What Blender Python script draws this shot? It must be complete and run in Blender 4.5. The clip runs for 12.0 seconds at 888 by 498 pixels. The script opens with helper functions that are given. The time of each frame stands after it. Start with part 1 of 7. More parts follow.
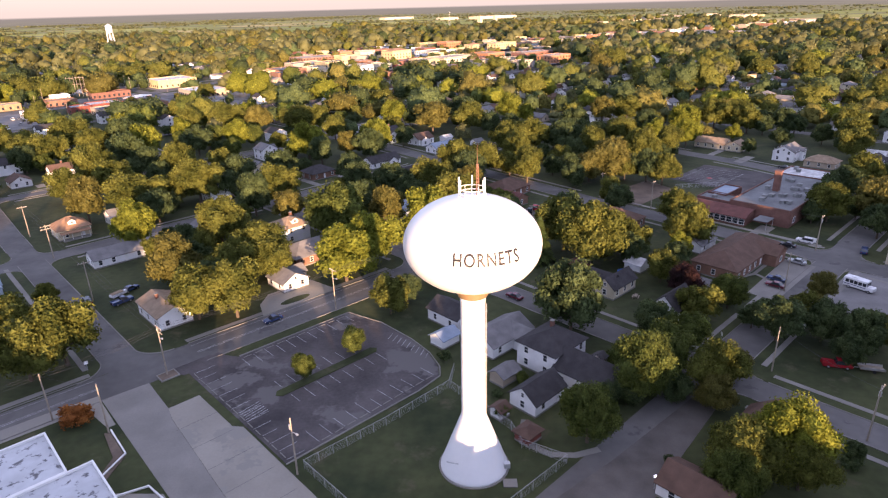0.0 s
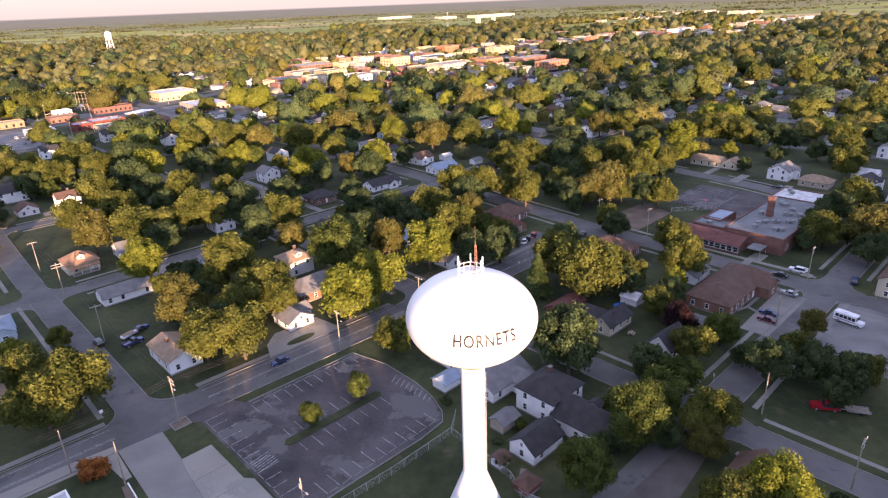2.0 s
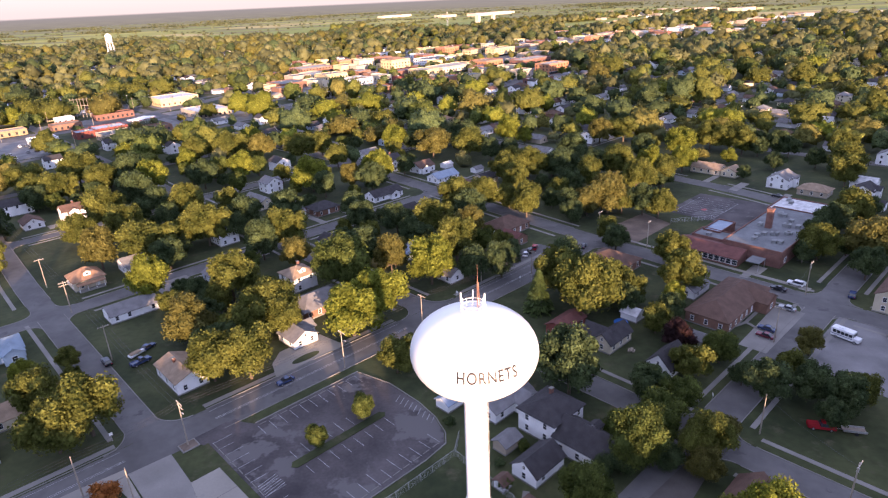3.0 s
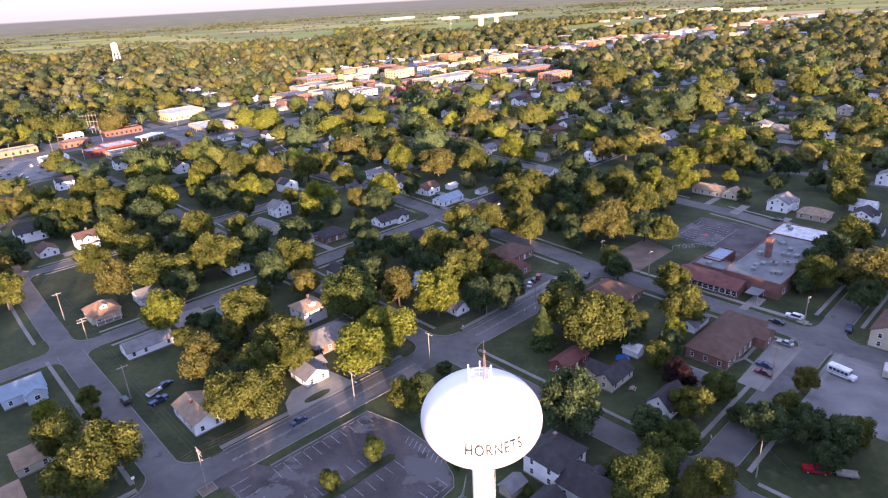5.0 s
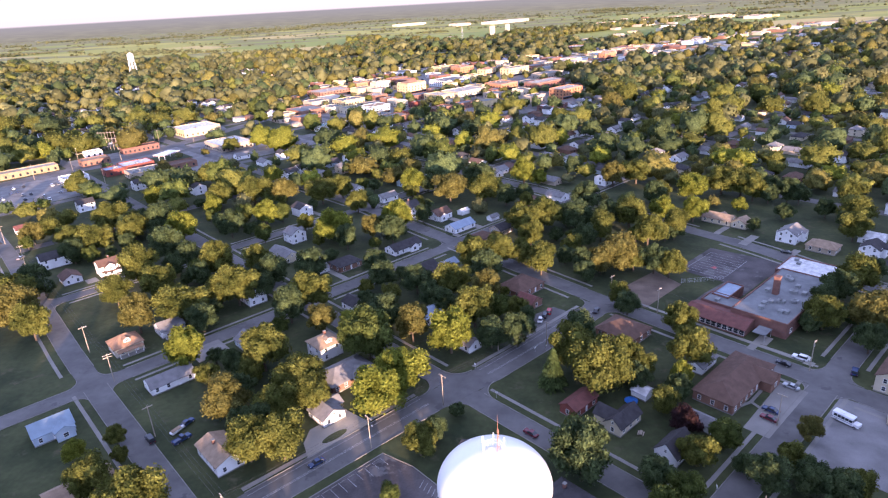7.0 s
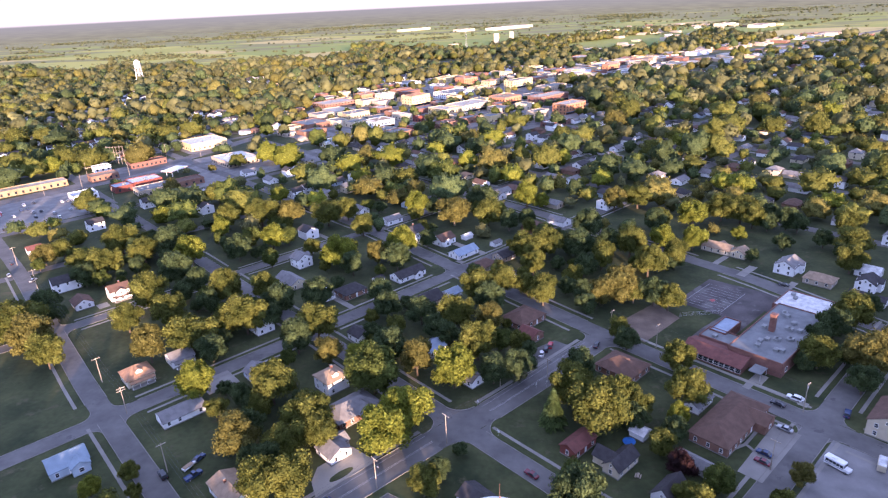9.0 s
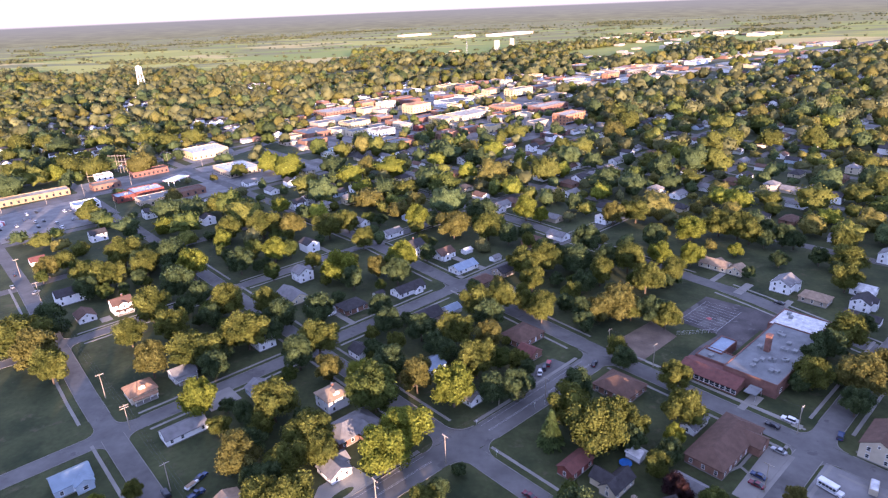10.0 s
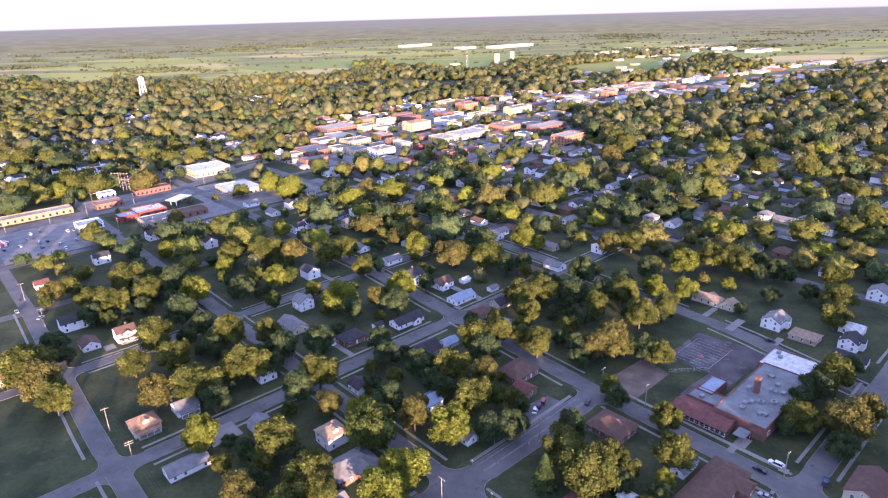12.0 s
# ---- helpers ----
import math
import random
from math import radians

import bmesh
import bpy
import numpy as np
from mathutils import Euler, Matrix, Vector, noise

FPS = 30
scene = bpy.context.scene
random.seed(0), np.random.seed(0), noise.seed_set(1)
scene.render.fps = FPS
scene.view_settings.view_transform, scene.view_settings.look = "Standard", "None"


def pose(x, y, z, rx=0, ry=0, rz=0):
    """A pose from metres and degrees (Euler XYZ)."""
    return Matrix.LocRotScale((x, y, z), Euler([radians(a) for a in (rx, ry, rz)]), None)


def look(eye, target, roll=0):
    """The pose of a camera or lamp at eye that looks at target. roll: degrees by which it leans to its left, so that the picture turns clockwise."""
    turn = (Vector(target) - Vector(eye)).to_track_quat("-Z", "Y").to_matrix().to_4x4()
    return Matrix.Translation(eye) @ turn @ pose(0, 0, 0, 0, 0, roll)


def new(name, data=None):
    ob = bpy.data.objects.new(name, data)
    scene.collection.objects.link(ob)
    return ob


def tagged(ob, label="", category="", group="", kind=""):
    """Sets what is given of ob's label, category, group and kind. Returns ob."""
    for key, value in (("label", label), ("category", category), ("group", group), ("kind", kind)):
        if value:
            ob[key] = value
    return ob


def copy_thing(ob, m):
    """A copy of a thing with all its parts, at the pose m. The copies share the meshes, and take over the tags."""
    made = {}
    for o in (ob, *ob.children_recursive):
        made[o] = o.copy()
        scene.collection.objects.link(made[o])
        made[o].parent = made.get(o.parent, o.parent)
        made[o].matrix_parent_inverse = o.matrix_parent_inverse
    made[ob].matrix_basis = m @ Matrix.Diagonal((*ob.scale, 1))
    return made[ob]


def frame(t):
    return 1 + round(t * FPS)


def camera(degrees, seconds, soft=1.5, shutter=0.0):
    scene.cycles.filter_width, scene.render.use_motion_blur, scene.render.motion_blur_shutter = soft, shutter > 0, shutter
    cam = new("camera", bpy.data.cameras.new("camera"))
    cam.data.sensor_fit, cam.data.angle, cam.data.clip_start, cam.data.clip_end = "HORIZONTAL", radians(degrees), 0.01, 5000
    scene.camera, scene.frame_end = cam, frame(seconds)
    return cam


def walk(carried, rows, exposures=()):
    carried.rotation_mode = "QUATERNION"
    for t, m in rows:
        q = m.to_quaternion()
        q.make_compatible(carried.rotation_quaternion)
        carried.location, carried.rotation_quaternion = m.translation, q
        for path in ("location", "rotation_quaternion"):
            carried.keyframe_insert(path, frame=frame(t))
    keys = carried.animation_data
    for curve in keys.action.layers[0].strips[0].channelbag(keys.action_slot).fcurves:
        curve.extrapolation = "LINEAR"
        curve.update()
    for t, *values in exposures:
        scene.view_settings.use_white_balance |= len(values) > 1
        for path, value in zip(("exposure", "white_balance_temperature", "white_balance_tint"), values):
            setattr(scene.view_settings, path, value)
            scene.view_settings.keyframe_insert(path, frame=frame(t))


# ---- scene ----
# ---------- camera ----------
cam = camera(71.2, 12.0, soft=1.22)
PATH = [
    (0, (0.229, -0.245, 70.202), (0.195, 1.614, 69.465), -1.5),
    (0.5, (0.392, -0.225, 73.356), (0.355, 1.633, 72.616), -1.7),
    (1, (0.449, -0.314, 76.378), (0.413, 1.543, 75.637), -1.7),
    (1.5, (0.344, -0.431, 79.408), (0.309, 1.426, 78.665), -1.9),
    (2, (0.677, -0.362, 82.457), (0.64, 1.493, 81.71), -2.2),
    (2.5, (0.734, -0.366, 85.524), (0.695, 1.488, 84.774), -2.4),
    (3, (0.663, -0.272, 88.697), (0.622, 1.58, 87.942), -2.6),
    (5, (0.673, -0.897, 101.638), (0.618, 0.954, 100.881), -3.1),
    (5.5, (0.521, -1.386, 105.087), (0.46, 0.467, 104.337), -3.1),
    (6, (0.457, -1.499, 108.61), (0.387, 0.355, 107.862), -3.2),
    (6.5, (0.487, -1.442, 111.966), (0.406, 0.412, 111.22), -3.2),
    (7, (0.3, -1.413, 115.319), (0.213, 0.441, 114.572), -3.2),
    (9, (0.211, -2.185, 129.53), (0.117, -0.33, 128.79), -2.8),
    (9.5, (0.208, -2.503, 132.873), (0.116, -0.646, 132.137), -2.6),
    (10, (0.098, -2.991, 136.392), (0.007, -1.131, 135.663), -2.4),
    (10.5, (0.464, -3.145, 139.864), (0.37, -1.283, 139.142), -2.3),
    (11, (0.27, -3.48, 143.764), (0.179, -1.616, 143.045), -2.0),
    (11.5, (0.161, -3.721, 147.407), (0.074, -1.855, 146.693), -1.8),
    (12, (0.235, -4.292, 151.171), (0.151, -2.424, 150.463), -1.6),
]
walk(cam, [(t, look(eye, target, roll)) for t, eye, target, roll in PATH], [(0.0, 2.70, 6150, 43), (5.0, 2.93, 5550, 46), (9.0, 3.05, 5350, 47), (12.0, 3.07, 5250, 50)])

# ---------- world and sun ----------
SUN_EL, SUN_AZ = 5.6, 162.0          # degrees; azimuth clockwise from +y
world = bpy.data.worlds.new("sky")
scene.world = world
world.use_nodes = True
wn = world.node_tree
wn.nodes.clear()
sky = wn.nodes.new("ShaderNodeTexSky")
sky.sky_type, sky.sun_disc = "NISHITA", False
sky.sun_elevation, sky.sun_rotation = radians(SUN_EL), radians(SUN_AZ)
sky.air_density, sky.dust_density, sky.ozone_density = 1.0, 0.15, 2.2
wb = wn.nodes.new("ShaderNodeBackground")
wb.inputs["Strength"].default_value = 0.15
wo = wn.nodes.new("ShaderNodeOutputWorld")
# thin evening haze that dims the sky all round, close over the horizon
wt = wn.nodes.new("ShaderNodeTexCoord")
wz = wn.nodes.new("ShaderNodeSeparateXYZ")
wn.links.new(wt.outputs["Generated"], wz.inputs["Vector"])
wr = wn.nodes.new("ShaderNodeMapRange")
wr.interpolation_type = "SMOOTHSTEP"
wr.inputs["From Min"].default_value, wr.inputs["From Max"].default_value = 0.0, 0.3
wr.inputs["To Min"].default_value, wr.inputs["To Max"].default_value = 0.91, 0.6
wn.links.new(wz.outputs["Z"], wr.inputs["Value"])
wm = wn.nodes.new("ShaderNodeMix")
wm.data_type = "RGBA"
wn.links.new(wr.outputs["Result"], wm.inputs["Factor"])
wn.links.new(sky.outputs[0], wm.inputs["A"])
wc = wn.nodes.new("ShaderNodeValToRGB")
wc.color_ramp.elements[1].position = 0.25
wc.color_ramp.elements[0].color, wc.color_ramp.elements[1].color = (0.605, 0.61, 0.555, 1), (0.98, 1.005, 0.89, 1)
wn.links.new(wz.outputs["Z"], wc.inputs["Fac"])
wn.links.new(wc.outputs["Color"], wm.inputs["B"])
# land too far to model: streaked woods and fields just under the horizon, haze painted in
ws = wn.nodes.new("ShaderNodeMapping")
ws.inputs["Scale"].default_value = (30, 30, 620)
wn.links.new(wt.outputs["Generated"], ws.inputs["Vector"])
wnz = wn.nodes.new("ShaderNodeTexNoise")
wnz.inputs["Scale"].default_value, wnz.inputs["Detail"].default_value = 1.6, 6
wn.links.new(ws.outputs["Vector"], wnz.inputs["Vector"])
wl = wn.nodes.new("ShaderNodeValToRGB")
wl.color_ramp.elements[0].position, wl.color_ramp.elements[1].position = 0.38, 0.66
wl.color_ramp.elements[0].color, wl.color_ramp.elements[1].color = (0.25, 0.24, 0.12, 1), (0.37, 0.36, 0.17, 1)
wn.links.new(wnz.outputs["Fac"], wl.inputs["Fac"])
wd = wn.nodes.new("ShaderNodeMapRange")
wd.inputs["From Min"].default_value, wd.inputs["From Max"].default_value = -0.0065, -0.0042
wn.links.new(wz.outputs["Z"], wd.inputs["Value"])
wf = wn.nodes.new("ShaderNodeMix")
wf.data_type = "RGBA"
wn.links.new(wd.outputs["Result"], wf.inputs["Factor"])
# painted haze: a paler, greyer colour mixed in towards the horizon
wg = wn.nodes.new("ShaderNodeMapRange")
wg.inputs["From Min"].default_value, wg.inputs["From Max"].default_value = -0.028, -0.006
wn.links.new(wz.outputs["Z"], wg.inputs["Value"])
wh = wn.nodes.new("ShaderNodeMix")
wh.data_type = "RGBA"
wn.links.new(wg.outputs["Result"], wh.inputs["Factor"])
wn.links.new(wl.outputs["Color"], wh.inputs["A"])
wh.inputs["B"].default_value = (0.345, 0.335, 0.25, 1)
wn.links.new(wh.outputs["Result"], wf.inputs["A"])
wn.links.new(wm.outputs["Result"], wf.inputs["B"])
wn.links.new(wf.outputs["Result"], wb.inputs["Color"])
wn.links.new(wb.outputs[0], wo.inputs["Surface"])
sun = new("sun", bpy.data.lights.new("sun", "SUN"))
sun.data.energy, sun.data.angle, sun.data.color = 2.55, radians(0.6), (1.0, 0.71, 0.34)
_e, _z = radians(SUN_EL), radians(SUN_AZ)
TO_SUN = Vector((math.sin(_z) * math.cos(_e), math.cos(_z) * math.cos(_e), math.sin(_e)))
sun.matrix_basis = look(TO_SUN * 300, (0, 0, 0))

# ---------- town frame: a runs along the avenues, b along the cross streets ----------
GRID = 44.4
_c, _s = math.cos(radians(GRID)), math.sin(radians(GRID))


def at(a, b, z=0.0):
    return Vector((a * _c - b * _s, a * _s + b * _c, z))


def put(a, b, z=0.0, turn=0.0, size=1.0):
    p = at(a, b, z)
    return pose(p.x, p.y, p.z, 0, 0, GRID + turn) @ Matrix.Scale(size, 4)


# ---------- materials ----------
def mat(name, base, rough=0.8, vary=0.25, fine=8.0, coarse=0.6, bump=0.2, metal=0.0, second=None, islands=False, lines=None, spec=0.3):
    """A procedural surface: two scales of noise on a base colour, fine relief, and courses (lines = axis, spacing) where it has them."""
    m = bpy.data.materials.new(name)
    m.use_nodes = True
    nt = m.node_tree
    p = nt.nodes["Principled BSDF"]
    p.inputs["Roughness"].default_value, p.inputs["Metallic"].default_value = rough, metal
    p.inputs["Specular IOR Level"].default_value = spec
    tc = nt.nodes.new("ShaderNodeTexCoord")

    def noise_at(scale, detail):
        n = nt.nodes.new("ShaderNodeTexNoise")
        n.inputs["Scale"].default_value, n.inputs["Detail"].default_value = scale, detail
        nt.links.new(tc.outputs["Object"], n.inputs["Vector"])
        return n

    n1, n2 = noise_at(coarse, 4), noise_at(fine, 5)
    c2 = second or [min(1, v * (1 + vary)) for v in base]
    c1 = [v * (1 - vary) for v in base]
    ramp = nt.nodes.new("ShaderNodeValToRGB")
    ramp.color_ramp.elements[0].position, ramp.color_ramp.elements[1].position = 0.3, 0.7
    ramp.color_ramp.elements[0].color, ramp.color_ramp.elements[1].color = (*c1, 1), (*c2, 1)
    nt.links.new(n1.outputs["Fac"], ramp.inputs["Fac"])
    ramp2 = nt.nodes.new("ShaderNodeValToRGB")
    ramp2.color_ramp.elements[0].position, ramp2.color_ramp.elements[1].position = 0.25, 0.75
    ramp2.color_ramp.elements[0].color = (1 - vary * 0.8,) * 3 + (1,)
    ramp2.color_ramp.elements[1].color = (1, 1, 1, 1)
    nt.links.new(n2.outputs["Fac"], ramp2.inputs["Fac"])
    mix = nt.nodes.new("ShaderNodeMix")
    mix.data_type, mix.blend_type = "RGBA", "MULTIPLY"
    mix.inputs["Factor"].default_value = 1.0
    nt.links.new(ramp.outputs["Color"], mix.inputs["A"])
    nt.links.new(ramp2.outputs["Color"], mix.inputs["B"])
    out = mix.outputs["Result"]
    if islands:
        src = nt.nodes.new("ShaderNodeNewGeometry").outputs["Random Per Island"] if islands == "geo" else nt.nodes.new("ShaderNodeObjectInfo").outputs["Random"]
        hsv = nt.nodes.new("ShaderNodeHueSaturation")
        mr = nt.nodes.new("ShaderNodeMapRange")
        mr.inputs["To Min"].default_value, mr.inputs["To Max"].default_value = (0.6, 1.4) if islands == "geo" else (0.82, 1.18)
        nt.links.new(src, mr.inputs["Value"])
        nt.links.new(mr.outputs["Result"], hsv.inputs["Value"])
        nt.links.new(out, hsv.inputs["Color"])
        out = hsv.outputs["Color"]
    nt.links.new(out, p.inputs["Base Color"])
    h = n2.outputs["Fac"]
    if lines:
        axis, gap = lines
        sep = nt.nodes.new("ShaderNodeSeparateXYZ")
        nt.links.new(tc.outputs["Object"], sep.inputs["Vector"])
        mul = nt.nodes.new("ShaderNodeMath")
        mul.operation = "MULTIPLY"
        mul.inputs[1].default_value = 1.0 / gap
        nt.links.new(sep.outputs[axis], mul.inputs[0])
        fr = nt.nodes.new("ShaderNodeMath")
        fr.operation = "FRACT"
        nt.links.new(mul.outputs[0], fr.inputs[0])
        add = nt.nodes.new("ShaderNodeMath")
        add.operation = "ADD"
        nt.links.new(fr.outputs[0], add.inputs[0])
        nt.links.new(h, add.inputs[1])
        h = add.outputs[0]
    bp = nt.nodes.new("ShaderNodeBump")
    bp.inputs["Strength"].default_value, bp.inputs["Distance"].default_value = bump, 0.06
    nt.links.new(h, bp.inputs["Height"])
    nt.links.new(bp.outputs["Normal"], p.inputs["Normal"])
    return m


def leaf_mat(name, base, second, coarse=0.9):
    """Leaves: diffuse with some light let through, each clump a little different."""
    m = mat(name, base, rough=0.65, vary=0.42, fine=6.0, coarse=coarse, bump=0.1, second=second, islands="geo", spec=0.05)
    nt = m.node_tree
    p = nt.nodes["Principled BSDF"]
    colour = p.inputs["Base Color"].links[0].from_socket
    tr = nt.nodes.new("ShaderNodeBsdfTranslucent")
    nt.links.new(colour, tr.inputs["Color"])
    mx = nt.nodes.new("ShaderNodeMixShader")
    mx.inputs[0].default_value = 0.3
    nt.links.new(p.outputs[0], mx.inputs[1])
    nt.links.new(tr.outputs[0], mx.inputs[2])
    nt.links.new(mx.outputs[0], nt.nodes["Material Output"].inputs["Surface"])
    return m


def glass_mat(name, base, rough=0.08):
    m = mat(name, base, rough=rough, vary=0.3, fine=1.0, coarse=0.3, bump=0.0, spec=0.8)
    return m


M = dict(
    grass=mat("grass", (0.041, 0.064, 0.021), 0.95, 0.45, 0.55, 0.06, 0.5, second=(0.078, 0.09, 0.034)),
    asphalt=mat("worn grey asphalt", (0.13, 0.125, 0.12), 0.85, 0.26, 0.45, 0.08, 0.15),
    lot=mat("dark patched asphalt", (0.07, 0.062, 0.064), 0.85, 0.35, 1.5, 0.1, 0.2, second=(0.125, 0.11, 0.108)),
    yard=mat("pale gravel", (0.2, 0.195, 0.19), 0.95, 0.25, 5.0, 0.15, 0.4),
    gravel=mat("grey gravel", (0.12, 0.11, 0.1), 0.95, 0.25, 6.0, 0.2, 0.4),
    concrete=mat("pale concrete", (0.22, 0.21, 0.19), 0.85, 0.15, 3.0, 0.15, 0.15),
    apron=mat("sandy concrete apron", (0.28, 0.262, 0.225), 0.85, 0.12, 2.0, 0.1, 0.1),
    dirt=mat("bare earth", (0.17, 0.13, 0.10), 0.95, 0.3, 2.0, 0.15, 0.4),
    paint=mat("white road paint", (0.36, 0.36, 0.36), 0.7, 0.5, 6.0, 1.5, 0.05),
    white=mat("white lap siding", (0.78, 0.78, 0.78), 0.6, 0.08, 4.0, 0.4, 0.5, lines=("Z", 0.2)),
    cream=mat("cream siding", (0.56, 0.49, 0.36), 0.65, 0.1, 4.0, 0.4, 0.5, lines=("Z", 0.2)),
    blue=mat("pale blue siding", (0.42, 0.5, 0.58), 0.65, 0.1, 4.0, 0.4, 0.5, lines=("Z", 0.2)),
    tanwall=mat("tan siding", (0.42, 0.35, 0.27), 0.7, 0.12, 4.0, 0.4, 0.5, lines=("Z", 0.2)),
    brick=mat("red brick", (0.2, 0.1, 0.078), 0.85, 0.22, 9.0, 0.5, 0.5, lines=("Z", 0.075)),
    brownbrick=mat("brown brick", (0.24, 0.13, 0.09), 0.85, 0.22, 9.0, 0.5, 0.5, lines=("Z", 0.075)),
    yellowbrick=mat("buff brick", (0.58, 0.46, 0.25), 0.85, 0.15, 6.0, 0.4, 0.4, lines=("Z", 0.09)),
    orangebrick=mat("orange brick", (0.4, 0.19, 0.095), 0.85, 0.2, 6.0, 0.4, 0.4, lines=("Z", 0.09)),
    tanbrick=mat("tan brick", (0.3, 0.22, 0.13), 0.85, 0.2, 6.0, 0.4, 0.4, lines=("Z", 0.09)),
    barn=mat("red barn boards", (0.2, 0.06, 0.045), 0.8, 0.2, 5.0, 0.4, 0.5, lines=("X", 0.25)),
    trim=mat("white trim", (0.78, 0.78, 0.76), 0.5, 0.06, 5.0, 0.6, 0.05),
    grey_roof=mat("grey shingles", (0.19, 0.185, 0.185), 0.9, 0.2, 7.0, 0.5, 0.5, lines=("Z", 0.1)),
    dark_roof=mat("charcoal shingles", (0.052, 0.048, 0.05), 0.9, 0.25, 7.0, 0.5, 0.5, lines=("Z", 0.1)),
    brown_roof=mat("brown shingles", (0.125, 0.075, 0.055), 0.9, 0.2, 7.0, 0.5, 0.5, lines=("Z", 0.1)),
    red_roof=mat("dull red roof", (0.15, 0.06, 0.05), 0.85, 0.2, 5.0, 0.5, 0.4, lines=("Z", 0.15)),
    tan_roof=mat("tan shingles", (0.3, 0.22, 0.15), 0.9, 0.2, 7.0, 0.5, 0.5, lines=("Z", 0.1)),
    orange_roof=mat("orange brown shingles", (0.3, 0.18, 0.11), 0.9, 0.2, 7.0, 0.5, 0.5, lines=("Z", 0.1)),
    blue_roof=mat("blue grey metal roof", (0.24, 0.3, 0.38), 0.45, 0.15, 3.0, 0.4, 0.3, metal=0.2, lines=("X", 0.5)),
    pale_blue_roof=mat("pale blue metal roof", (0.2, 0.26, 0.32), 0.5, 0.12, 3.0, 0.4, 0.3, lines=("X", 0.5)),
    teal_roof=mat("teal metal roof", (0.11, 0.21, 0.25), 0.45, 0.15, 3.0, 0.4, 0.3, metal=0.2, lines=("X", 0.5)),
    flat_roof=mat("grey gravel flat roof", (0.18, 0.19, 0.195), 0.9, 0.25, 3.0, 0.2, 0.3),
    white_roof=mat("white membrane roof with dirt stains", (0.6, 0.6, 0.6), 0.6, 0.32, 1.6, 0.45, 0.1),
    shop_roof=mat("white membrane roof with black stains", (0.5, 0.52, 0.54), 0.55, 0.14, 0.8, 0.25, 0.08),
    pale_roof=mat("pale dusty membrane roof", (0.42, 0.38, 0.31), 0.7, 0.3, 1.6, 0.3, 0.1),
    tank=mat("white gloss tank paint", (0.77, 0.77, 0.765), 0.35, 0.035, 1.5, 0.12, 0.02, spec=0.5),
    neck=mat("tan neck surface", (0.3, 0.2, 0.1), 0.5, 0.1, 3.0, 0.4, 0.05),
    letter=mat("black lettering paint", (0.03, 0.028, 0.03), 0.5, 0.2, 5.0, 0.5, 0.02),
    unit=mat("dull grey roof plant", (0.24, 0.25, 0.25), 0.6, 0.25, 4.0, 0.5, 0.1),
    steel=mat("galvanised steel", (0.5, 0.5, 0.5), 0.45, 0.12, 6.0, 0.8, 0.1, metal=0.6),
    wood=mat("weathered pole timber", (0.33, 0.28, 0.22), 0.85, 0.25, 9.0, 0.8, 0.4),
    rust=mat("rusty mast paint", (0.3, 0.15, 0.1), 0.7, 0.25, 6.0, 0.8, 0.2),
    wire=mat("black cable", (0.06, 0.06, 0.065), 0.6, 0.1, 5.0, 0.5, 0.0),
    glass=glass_mat("dark window glass", (0.035, 0.04, 0.05)),
    tyre=mat("tyre rubber", (0.025, 0.025, 0.026), 0.85, 0.2, 8.0, 1.0, 0.2),
    bark=mat("grey brown bark", (0.12, 0.09, 0.065), 0.95, 0.3, 12.0, 2.0, 0.6),
    blue_tarp=mat("blue tarp", (0.03, 0.14, 0.45), 0.5, 0.2, 5.0, 1.0, 0.3),
    pink_paint=mat("faded red paint", (0.45, 0.12, 0.12), 0.8, 0.3, 3.0, 0.6, 0.1),
)
CAR = dict(
    black=mat("black car paint", (0.02, 0.022, 0.026), 0.25, 0.1, 3, 0.5, 0.0, spec=0.6),
    red=mat("red car paint", (0.32, 0.02, 0.025), 0.25, 0.1, 3, 0.5, 0.0, spec=0.6),
    white=mat("white car paint", (0.75, 0.75, 0.76), 0.3, 0.06, 3, 0.5, 0.0, spec=0.6),
    silver=mat("silver car paint", (0.42, 0.43, 0.44), 0.3, 0.1, 3, 0.5, 0.0, metal=0.5, spec=0.6),
    maroon=mat("maroon car paint", (0.14, 0.02, 0.03), 0.25, 0.1, 3, 0.5, 0.0, spec=0.6),
    navy=mat("navy car paint", (0.03, 0.05, 0.12), 0.25, 0.1, 3, 0.5, 0.0, spec=0.6),
)
LEAF = dict(
    g=leaf_mat("green leaves", (0.082, 0.118, 0.028), (0.145, 0.177, 0.04)),
    y=leaf_mat("olive green leaves", (0.112, 0.137, 0.029), (0.19, 0.2, 0.042)),
    b=leaf_mat("yellow green leaves", (0.175, 0.211, 0.027), (0.267, 0.294, 0.038)),
    d=leaf_mat("deep green leaves", (0.068, 0.108, 0.045), (0.122, 0.164, 0.062)),
    o=leaf_mat("autumn brown leaves", (0.149, 0.149, 0.039), (0.213, 0.197, 0.051)),
    c=leaf_mat("conifer needles", (0.075, 0.119, 0.035), (0.122, 0.167, 0.051)),
    r=leaf_mat("red orange leaves", (0.348, 0.116, 0.035), (0.464, 0.186, 0.046)),
    p=leaf_mat("dark purple leaves", (0.042, 0.025, 0.026), (0.068, 0.034, 0.034)),
    # hedge leaves lightened so that haze over the far fields is in their colour
    h=leaf_mat("haze pale hedge leaves", (0.115, 0.144, 0.067), (0.184, 0.206, 0.097), coarse=0.02),
    # blue and brightness raised: distance haze painted into the leaf colour
    w=leaf_mat("haze tinted woodland leaves", (0.122, 0.138, 0.057), (0.205, 0.208, 0.085), coarse=0.06),
)


